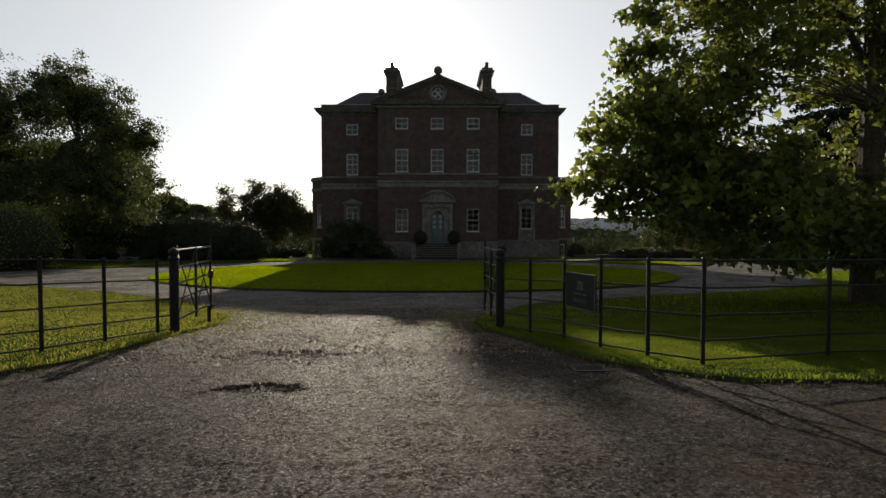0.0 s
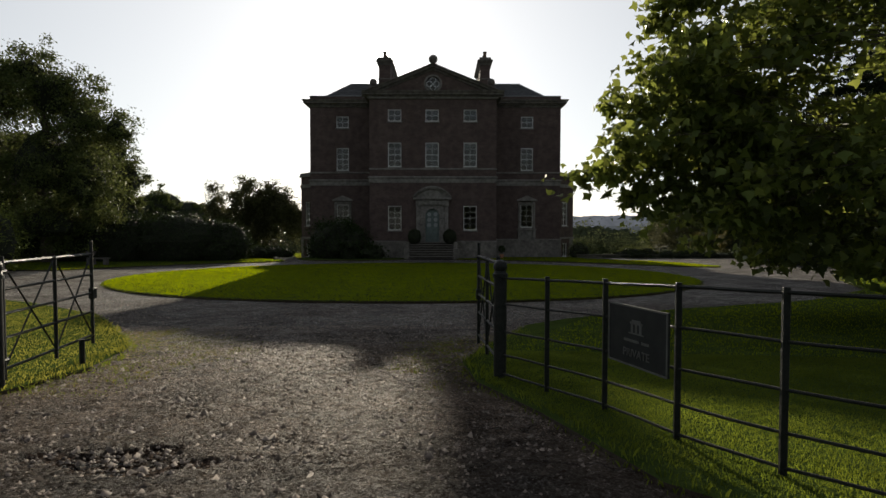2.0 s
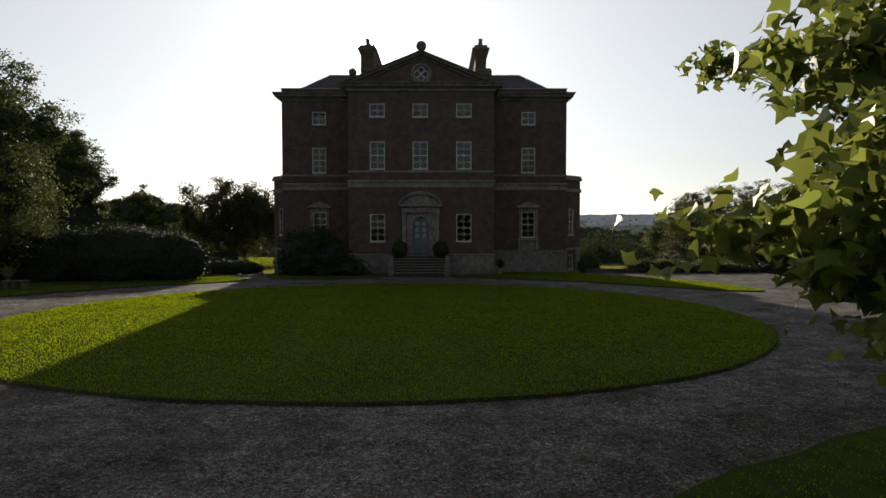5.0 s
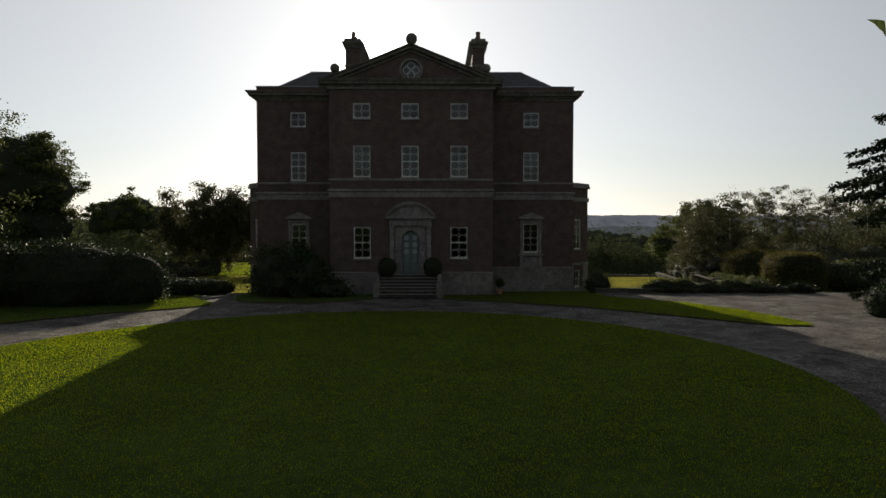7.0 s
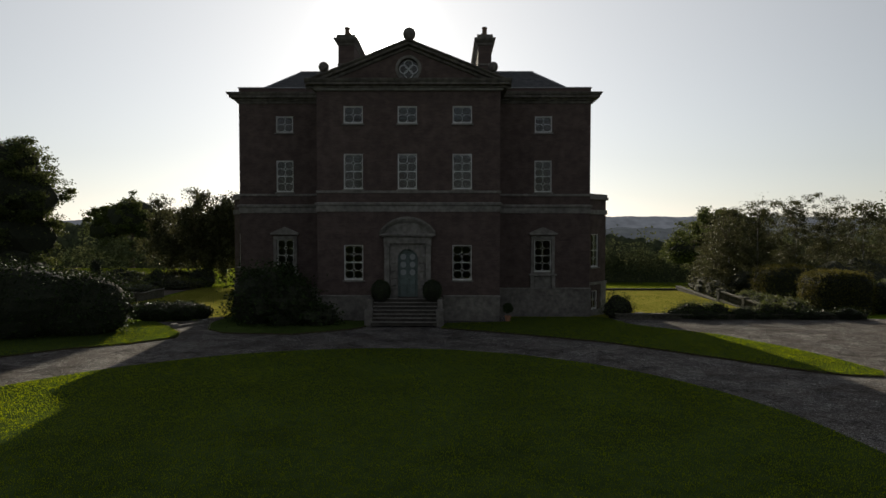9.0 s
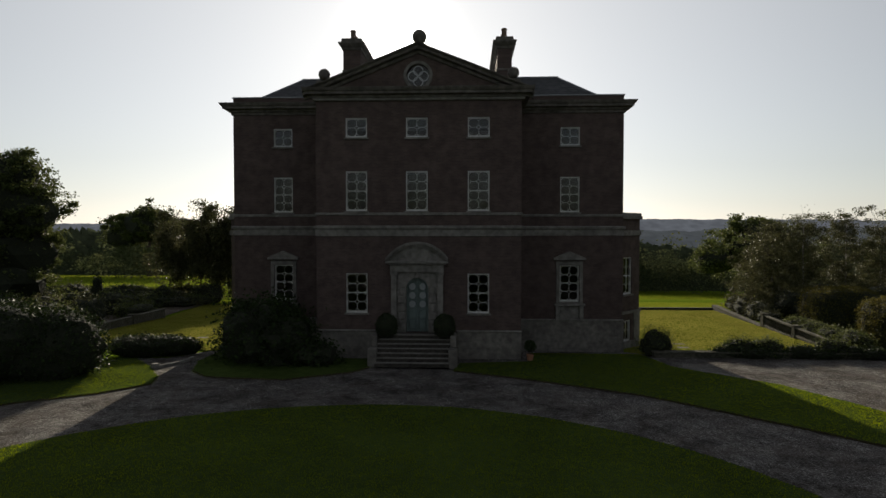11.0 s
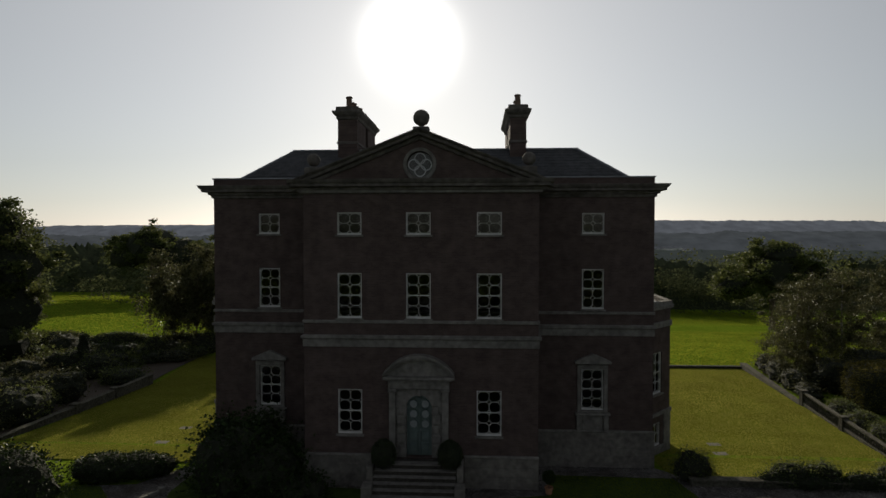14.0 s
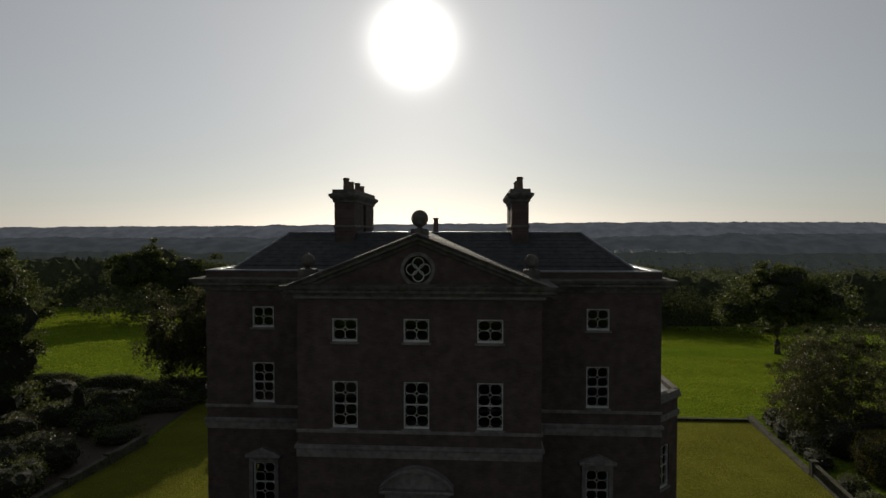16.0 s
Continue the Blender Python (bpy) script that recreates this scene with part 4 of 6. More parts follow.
    part("pedestal", box(bmesh.new(), s - 0.06, s + 0.36, 49.7, 50.35, -0.2, 0.95, 0.03), M_PLINTH, steps)

# plinth of stone blocks
def plinth(x0, x1, y, z0, z1, name="plinth"):
    body = part(name, box(bmesh.new(), x0, x1, y - 0.06, y + 0.02, z0, z1), M_PLINTH, house, "coursed sandstone plinth")
    part("plinth_cap", box(bmesh.new(), x0 - 0.02, x1 + 0.02, y - 0.16, y + 0.01, z1, z1 + 0.10, 0.03), M_STONE, body)
    rows = max(1, round((z1 - z0) / 0.40))
    hh = (z1 - z0) / rows
    for r in range(rows):
        x = x0
        odd = 0.4 if r % 2 else 0.0
        while x < x1 - 0.05:
            e = min(x1, x + random.uniform(0.75, 1.0) - odd)
            odd = 0.0
            part("block", box(bmesh.new(), x + 0.004, e - 0.004, y - 0.10 - random.uniform(0, 0.006), y - 0.055, z0 + r * hh + 0.004, z0 + (r + 1) * hh - 0.004, 0.006), M_PLINTH, body)
            x = e


plinth(CX0 - 0.02, SX0 - 0.32, CY, -0.25, 1.40)
plinth(SX1 + 0.32, CX1 + 0.02, CY, -0.25, 1.40)
plinth(CX1, WX1 + 0.08, WY, -0.8, 1.50)
plinth(WX0 - 0.08, CX0, WY, -0.8, 1.50)


# canted bays on the two sides
def bay(x, s):
    out = 1.95 if s > 0 else 1.65
    cor = [(x, 57.0), (x + s * out, 59.1), (x + s * out, 62.9), (x, 65.0)]
    ob = thing("side_bay", "", "")
    ob.parent = house
    tagged(ob, "low canted brick bay with a stone base")
    for k in range(3):
        (ax, ay), (bx, by) = cor[k], cor[k + 1]
        ln = math.dist(cor[k], cor[k + 1])
        ux, uy = (bx - ax) / ln, (by - ay) / ln
        nx, ny = -uy * s, ux * s
        p = lambda u, d, z, ax=ax, ay=ay, ux=ux, uy=uy, nx=nx, ny=ny: (ax + ux * u + nx * d, ay + uy * u + ny * d, z)
        m = ln / 2
        holes = [(m - 0.5, m + 0.5, 2.7, 4.9), (m - 0.42, m + 0.42, -0.1, 1.15)]
        part("bay_wall", wall_bm(p, 0, ln, -1.3, 7.30, 0.3, holes), M_BRICK_SIDE, ob)
        ang = math.degrees(math.atan2(uy, ux)) + (0 if s > 0 else 180)
        wx, wy, _ = p(m, 0, 0)
        for z, w, h, rows in ((2.7, 1.0, 2.2, 4), (-0.1, 0.84, 1.25, 2)):
            win = window(wx, wy, z, w, h, rows, ang)
            win.parent = house
        for nm, z0, z1, o in (("bay_base", 1.55, 1.72, 0.10), ("bay_band", 6.2, 6.5, 0.08), ("bay_cornice", 7.18, 7.36, 0.16), ("bay_coping", 7.36, 7.55, 0.08)):
            bm = bmesh.new()
            q = [p(u, d, z) for z in (z0, z1) for u, d in ((-0.06, -o), (ln + 0.06, -o), (ln + 0.06, 0.25), (-0.06, 0.25))]
            vs = [bm.verts.new(c) for c in q]
            for f in ((0, 1, 2, 3), (4, 5, 6, 7), (0, 1, 5, 4), (1, 2, 6, 5), (2, 3, 7, 6), (3, 0, 4, 7)):
                bm.faces.new([vs[i] for i in f])
            bmesh.ops.recalc_face_normals(bm, faces=bm.faces)
            part(nm, bm, M_STONE, ob, "sandstone band")
        for z0, u0, u1 in [(-1.2 + r * 0.55, c0, c0 + 0.0) for r in range(5) for c0 in (0,)]:
            for u in np.arange(0.0, ln - 0.2, 0.72):
                if any(h[0] - 0.1 < u + 0.36 < h[1] + 0.1 and z0 + 0.5 > h[2] and z0 < h[3] for h in holes):
                    continue
                bm = bmesh.new()
                q = [p(uu, d, z) for z in (z0 + 0.01, z0 + 0.54) for uu, d in ((u + 0.01, -0.06), (min(u + 0.71, ln), -0.06), (min(u + 0.71, ln), 0.01), (u + 0.01, 0.01))]
                vs = [bm.verts.new(c) for c in q]
                for f in ((4, 5, 6, 7), (0, 1, 5, 4), (1, 2, 6, 5), (3, 0, 4, 7)):
                    bm.faces.new([vs[i] for i in f])
                part("block", bm, M_STONE, ob)
    mesh_object("bay_roof", [(a, b, 7.32) for a, b in cor], [(0, 1, 2, 3)], M_LEAD, ob, "lead bay roof")


bay(WX1, 1)
bay(WX0, -1)


# ---- iron fence, gates and sign ----
def estate_fence(label, pts, high=1.02):
    ob = thing("estate_fence", label, "fence", "iron fences beside the gate")
    for x, y in pts[1:]:
        z = land(x, y) + 0.05
        part("post", box(bmesh.new(), x - 0.019, x + 0.019, y - 0.014, y + 0.014, z - 0.3, z + high, 0.004), M_IRON, ob)
    for k, h in enumerate((0.99, 0.735, 0.475, 0.245, 0.06)):
        bm = bmesh.new()
        line = []
        for a, b in zip(pts, pts[1:]):
            n = 4
            line += [(a[0] + (b[0] - a[0]) * i / n, a[1] + (b[1] - a[1]) * i / n) for i in range(n)]
        line.append(pts[-1])
        # a slight sag and wander of old iron
        tube(bm, [(x, y, land(x, y) + 0.05 + h + 0.008 * noise.noise((x * 2.1, y * 2.1, k * 3.0))) for x, y in line], 0.0125 if k == 0 else 0.010, 6)
        part("rail", bm, M_IRON, ob)
    return ob


GATE_R, GATE_L = (0.74, 8.69), (-3.75, 8.12)
estate_fence("dark iron estate fence of posts and rails curving to the lane", [GATE_R, (1.08, 8.02), (1.41, 7.39), (1.66, 6.62), (1.97, 5.98), (2.34, 5.55), (3.80, 6.0), (5.3, 6.25), (6.9, 6.4), (8.5, 6.5), (10.1, 6.6)])
estate_fence("dark iron estate fence on the sunlit grass verge", [GATE_L, (-3.86, 7.86), (-4.10, 7.05), (-4.32, 6.25), (-4.62, 5.5), (-5.2, 4.95), (-6.1, 4.7), (-7.2, 4.6), (-8.4, 4.5), (-9.6, 4.45)])


def gate_post(at):
    x, y = at
    z = land(x, y) + 0.02
    r = 0.062
    ob = part("gate_post", lathe(bmesh.new(), [(r, z - 0.4), (r, z + 1.02), (r + 0.012, z + 1.03), (r + 0.012, z + 1.06), (r, z + 1.07)] + [(q[0] + 0.0, q[1]) for q in ball_profile(r + 0.006, z + 1.13)[3:]], x, y, 18), M_IRON, smooth=False)
    return tagged(ob, "round black iron gate post with a domed top", "gate post", "gate posts")


gate_post(GATE_R)
gate_post(GATE_L)


def field_gate(hinge, end, label):
    """An open iron gate of flat bars with crossed braces."""
    ob = thing("iron_gate", label, "gate", "iron gates standing open")
    hx, hy = hinge
    ln = math.dist(hinge, end)
    ux, uy = (end[0] - hx) / ln, (end[1] - hy) / ln
    zb = land(hx, hy) + 0.10
    at = lambda u, h: (hx + ux * u, hy + uy * u, zb + h)
    for u, h in ((0.12, 1.14), (ln * 0.55, 1.10), (ln, 1.24)):
        part("stile", tube(bmesh.new(), [at(u, 0.02), at(u, h)], 0.020, 6), M_IRON, ob)
    for h in (1.08, 0.84, 0.62, 0.40, 0.12):
        part("rail", tube(bmesh.new(), [at(0.12, h), at(ln, h)], 0.014 if h < 1 else 0.017, 6), M_IRON, ob)
    for a, b in (((0.12, 0.12), (ln * 0.55, 1.08)), ((0.12, 1.08), (ln * 0.55, 0.12)), ((ln * 0.55, 0.12), (ln, 1.08)), ((ln * 0.55, 1.08), (ln, 0.12))):
        part("brace", tube(bmesh.new(), [at(*a), at(*b)], 0.009, 5), M_IRON, ob)
    for h in (0.2, 1.0):
        part("hinge", tube(bmesh.new(), [at(0.0, h), at(0.16, h)], 0.026, 6), M_IRON, ob)
    part("latch", box(bmesh.new(), at(ln, 0)[0] - 0.03, at(ln, 0)[0] + 0.03, at(ln, 0)[1] - 0.03, at(ln, 0)[1] + 0.06, zb + 0.55, zb + 0.68, 0.008), M_IRON, ob)
    return ob


field_gate(GATE_L, (-3.97, 9.97), "black iron gate with crossed braces, swung open over grass")
field_gate(GATE_R, (0.62, 10.17), "black iron gate with crossed braces, swung open beside the drive")
for x, y in ((-3.82, 9.5),):
    ob = part("gate_stop", tube(bmesh.new(), [(x, y, land(x, y) - 0.1), (x, y, land(x, y) + 0.34)], 0.03, 8), M_IRON)
    part("hook", tube(bmesh.new(), [(x, y, land(x, y) + 0.32), (x + 0.10, y, land(x, y) + 0.34)], 0.014, 6), M_IRON, ob)
    tagged(ob, "short iron gate stop in the grass", "gate stop")

# sign board hung on the fence
sa, sb = Vector((1.434, 7.315)), Vector((1.669, 6.57))
sd = (sb - sa).normalized()
sn = Vector((sd.y, -sd.x))
sign_z = land(1.6, 6.9) + 0.466
sign = thing("fence_sign", "dark framed sign board fixed to the iron fence, lettered PRIVATE", "sign")
sign_turn = math.atan2(sd.y, sd.x)
face = Matrix.Translation((sa.x + sn.x * 0.03, sa.y + sn.y * 0.03, sign_z)) @ Matrix.Rotation(sign_turn, 4, "Z")
sw, sh = (sb - sa).length - 0.09, 0.42
for nm, bm, mt, lb in (("board", box(bmesh.new(), 0.03, sw, -0.008, 0.008, 0, sh), M_SIGN, ""),):
    bd = part(nm, bm, mt, sign, lb)
    bd.matrix_basis = face
bm = bmesh.new()
for a in ((0.03, sw, 0, 0.011), (0.03, sw, sh - 0.011, sh), (0.03, 0.041, 0.011, sh - 0.011), (sw - 0.011, sw, 0.011, sh - 0.011)):
    box(bm, a[0], a[1], -0.014, -0.006, a[2], a[3])
ob = part("frame", bm, M_SIGN_LINE, sign, "pale thin border")
ob.matrix_basis = face
bm = bmesh.new()
mx = (sw + 0.03) / 2
for a in ((mx - 0.07, mx + 0.07, 0.295, 0.310), (mx - 0.06, mx - 0.035, 0.235, 0.295), (mx - 0.012, mx + 0.012, 0.235, 0.295), (mx + 0.035, mx + 0.06, 0.235, 0.295), (mx - 0.05, mx + 0.05, 0.31, 0.325), (mx - 0.085, mx + 0.085, 0.226, 0.235)):
    box(bm, a[0], a[1], -0.011, -0.006, a[2], a[3])
ob = part("emblem", bm, M_SIGN_LINE, sign, "small pale emblem")
ob.matrix_basis = face
bm = bmesh.new()
for a in ((mx - 0.14, mx + 0.03, 0.168, 0.186), (mx + 0.06, mx + 0.14, 0.168, 0.186)):
    box(bm, a[0], a[1], -0.011, -0.006, a[2], a[3])
ob = part("name_bar", bm, M_SIGN_LINE, sign)
ob.matrix_basis = face
txt = bpy.data.curves.new("lettering", "FONT")
txt.body, txt.size, txt.align_x, txt.extrude = "PRIVATE", 0.080, "CENTER", 0.002
txt.materials.append(M_SIGN_LINE)
ob = new("lettering", txt)
ob.parent = sign
ob.matrix_basis = face @ Matrix.Translation((mx, -0.011, 0.065)) @ Matrix.Rotation(math.pi / 2, 4, "X")


# ---- trees and shrubs ----
def leaf_mesh(name, centres, size, mat, seed, parent, shape="diamond", droop=0.0, flat=0.3):
    """Many small leaves, each two or more triangles, at random tilts."""
    rng = np.random.default_rng(seed)
    n = len(centres)
    c = np.asarray(centres, float)
    d = rng.normal(size=(n, 3))
    d[:, 2] = d[:, 2] * 0.6 - droop
    d /= np.linalg.norm(d, axis=1)[:, None]
    up = rng.normal(size=(n, 3)) * (1 - flat) + np.array([0, 0, 1.0]) * flat
    s = np.cross(d, up)
    s /= np.linalg.norm(s, axis=1)[:, None] + 1e-9
    nrm = np.cross(s, d)
    L = size * rng.uniform(0.6, 1.25, (n, 1))
    if shape == "lobed":
        prof = [(0.0, 0.0), (0.14, -0.26), (0.50, -0.60), (0.58, -0.25), (1.0, 0.0), (0.58, 0.25), (0.50, 0.60), (0.14, 0.26)]
    elif shape == "slim":
        prof = [(0.0, 0.0), (0.5, -0.16), (1.0, 0.0), (0.5, 0.16)]
    else:
        prof = [(0.0, 0.0), (0.45, -0.32), (1.0, 0.0), (0.45, 0.32)]
    k = len(prof)
    v = np.empty((n, k, 3))
    for i, (a, b) in enumerate(prof):
        v[:, i] = c + d * L * a + s * L * b + nrm * L * (abs(b) * 0.35 - 0.25 * a * a)
    me = bpy.data.meshes.new(name)
    me.vertices.add(n * k)
    me.vertices.foreach_set("co", v.ravel())
    me.loops.add(n * k)
    me.loops.foreach_set("vertex_index", np.arange(n * k, dtype=np.int32))
    me.polygons.add(n)
    me.polygons.foreach_set("loop_start", np.arange(0, n * k, k, dtype=np.int32))
    me.polygons.foreach_set("loop_total", np.full(n, k, dtype=np.int32))
    me.update(calc_edges=True)
    me.materials.append(mat)
    ob = new(name, me)
    ob.parent = parent
    return ob


def tree(label, at, height, blobs, leaves, leaf, mat, seed, trunk=0.3, bark=M_BARK, shape="diamond", clump=0.7, clumps=110, droop=0.0, category="tree", weep=0.0, name="tree", stem=0.35, lean=(0, 0), inner=0.25, ragged=0.14, within=0, within_top=99.0, core=0.0):
    """blobs: the crown's masses as (dx, dy, z, rx, ry, rz) from the tree's foot."""
    rng = np.random.default_rng(seed)
    x0, y0 = at
    z0 = land(x0, y0) - 0.15
    ob = thing(name, label, category, at=(x0, y0, z0))
    # centres of leaf clumps, most of them near the outside of the crown
    vol = np.array([b[3] * b[4] * b[5] for b in blobs])
    vol = vol ** 0.7
    pick = np.repeat(np.arange(len(blobs)), np.maximum(3, np.round(clumps * vol / vol.sum())).astype(int))
    clumps = len(pick)
    B = np.array(blobs)[pick]
    d = rng.normal(size=(clumps, 3))
    d /= np.linalg.norm(d, axis=1)[:, None]
    rad = rng.uniform(inner, 1.0, clumps) ** 0.55
    rad *= 1 + ragged * rng.normal(size=clumps)
    C = B[:, :3] + d * rad[:, None] * B[:, 3:]
    C[:, 2] = np.maximum(C[:, 2], 0.5)
    # trunk and limbs
    bm = bmesh.new()
    top = Vector((lean[0], lean[1], height * 0.8))
    pts = [Vector((0, 0, 0)), Vector((0.02, 0, 0.12)), *[Vector((lean[0] * t * t + 0.25 * trunk * rng.normal(), lean[1] * t * t + 0.25 * trunk * rng.normal(), height * 0.8 * t)) for t in (0.15, 0.3, 0.5, 0.75)], top]
    tube(bm, pts, [trunk * 1.5, trunk * 1.1, trunk, trunk * 0.85, trunk * 0.6, trunk * 0.32, 0.03], 9)
    part("trunk", bm, bark, ob)
    bm = bmesh.new()
    order = rng.permutation(clumps)
    reach = np.hypot(C[:, 0], C[:, 1])
    order = np.concatenate([[i for i in order if reach[i] < np.median(reach)], [i for i in order if reach[i] >= np.median(reach)]]).astype(int)
    limbs, twigs = [], []
    for q, i in enumerate(order):
        c = Vector(C[i])
        if q < 14 or not limbs:
            t = min(0.75, max(stem * 0.8, c.z / height - 0.25 + 0.1 * rng.normal()))
            a = Vector((lean[0] * t * t, lean[1] * t * t, height * t))
            r0 = trunk * 0.34
        else:
            a = min(limbs, key=lambda p: (p[0] - c).length + (0 if p[0].z < c.z else 0.7))[0]
            r0 = trunk * 0.055
        mid = a.lerp(c, 0.5) + Vector((0.08 * rng.normal(), 0.08 * rng.normal(), 0.10)) * (c - a).length
        slim = 1 / max(1.0, (c - a).length / 3.0)
        tube(bm, [a, a.lerp(mid, 0.5) + Vector((0, 0, 0.03)), mid, c], [r0, r0 * 0.7 * slim, r0 * 0.4 * slim, 0.006], 4, cap=False)
        twigs.append((mid, c))
        if q < 14:
            limbs += [(mid, r0), (c, r0), (a.lerp(mid, 0.6), r0)]
        elif q < 60:
            limbs.append((mid, r0))
    part("limb_work", bm, M_BARK, ob)
    # leaves
    per = rng.multinomial(leaves, rng.dirichlet(np.full(clumps, 3.0)))
    out = []
    for i in range(clumps):
        m = per[i]
        if not m:
            continue
        s = clump * rng.uniform(0.55, 1.35)
        p = C[i] + np.clip(rng.normal(size=(m, 3)), -1.7, 1.7) * np.array([s, s, s * 0.55]) * 0.55
        if weep:
            hang = rng.exponential(weep, m)
            p[:, 2] -= hang
            p[:, :2] += (C[i][:2] / (np.linalg.norm(C[i][:2]) + 0.5)) * 0.12 * hang[:, None]
        out.append(p)
    at_twig = rng.integers(0, len(twigs), leaves // 6)
    along = rng.random((len(at_twig), 1)) * 0.8
    M0, M1 = np.array([t[0] for t in twigs])[at_twig], np.array([t[1] for t in twigs])[at_twig]
    out.append(M0 + (M1 - M0) * along + rng.normal(size=(len(at_twig), 3)) * clump * 0.2)
    P = np.concatenate(out)
    P = P[P[:, 2] > 0.25]
    leaf_mesh("crown", P, leaf, mat, seed + 1, ob, shape, droop)
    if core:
        # near-black lumps: the crown's inner shade is put into their colour
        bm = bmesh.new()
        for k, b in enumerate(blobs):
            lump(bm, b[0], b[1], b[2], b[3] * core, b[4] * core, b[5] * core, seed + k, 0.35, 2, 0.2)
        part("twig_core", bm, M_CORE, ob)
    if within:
        # close leaves inside the crown; in paler crowns their dark colour imitates shade
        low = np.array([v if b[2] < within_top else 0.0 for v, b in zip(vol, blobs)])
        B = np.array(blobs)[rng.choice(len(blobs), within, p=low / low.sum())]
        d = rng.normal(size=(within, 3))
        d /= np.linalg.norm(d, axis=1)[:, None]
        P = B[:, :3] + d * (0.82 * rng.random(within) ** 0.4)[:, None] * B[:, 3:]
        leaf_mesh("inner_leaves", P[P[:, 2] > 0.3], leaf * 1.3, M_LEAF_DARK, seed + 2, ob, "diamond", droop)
    return ob


def lump(bm, cx, cy, cz, rx, ry, rz, seed, rough=0.12, sub=3, floor=None, square=2.0):
    """A lumpy rounded mass."""
    r = bmesh.ops.create_icosphere(bm, subdivisions=sub, radius=1.0)
    for v in r["verts"]:
        n = 1 + rough * noise.noise(v.co * 2.3 + Vector((seed, seed * 1.7, 0))) + rough * 0.5 * noise.noise(v.co * 5.1 + Vector((0, seed, seed)))
        if square > 2:
            v.co /= sum(abs(c) ** square for c in v.co) ** (1 / square)
        v.co = Vector((cx + v.co.x * rx * n, cy + v.co.y * ry * n, cz + v.co.z * rz * n))
        if floor is not None:
            v.co.z = max(v.co.z, floor)
    return bm


def shrub(name, label, category, masses, leaves, leaf, mat, seed, shape="diamond", fuzz=0.10, rough=0.14, group="", square=2.0):
    """Masses (x, y, rx, ry, height above the ground): a core in shade-dark colour under a skin of leaves."""
    rng = np.random.default_rng(seed)
    ax, ay = masses[0][0], masses[0][1]
    ob = thing(name, label, category, group, at=(ax, ay, land(ax, ay)))
    pts = []
    area = np.array([m[2] * m[3] + m[4] * (m[2] + m[3]) for m in masses])
    for k, (x, y, rx, ry, h) in enumerate(masses):
        dz = land(x, y) - land(ax, ay)
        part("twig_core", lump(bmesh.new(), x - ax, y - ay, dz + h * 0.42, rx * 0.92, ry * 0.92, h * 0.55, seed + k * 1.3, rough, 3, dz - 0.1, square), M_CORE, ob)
        n = int(leaves * area[k] / area.sum())
        d = rng.normal(size=(n, 3))
        d /= np.linalg.norm(d, axis=1)[:, None]
        d[:, 2] = np.where(d[:, 2] < -0.65, -d[:, 2], d[:, 2])
        if square > 2:
            d /= (np.abs(d) ** square).sum(axis=1)[:, None] ** (1 / square)
        w = np.array([1 + rough * noise.noise(Vector(q) * 2.3 + Vector((seed + k * 1.3, (seed + k * 1.3) * 1.7, 0))) + rough * 0.5 * noise.noise(Vector(q) * 5.1 + Vector((0, seed + k * 1.3, seed + k * 1.3))) for q in d])
        rad = w * (0.93 + np.abs(rng.normal(size=n)) * fuzz)
        p = d * rad[:, None] * np.array([rx, ry, h * 0.58]) + np.array([x - ax, y - ay, dz + h * 0.42])
        pts.append(p[p[:, 2] > dz + 0.02])
    leaf_mesh("foliage", np.concatenate(pts), leaf, mat, seed + 5, ob, shape)
    return ob


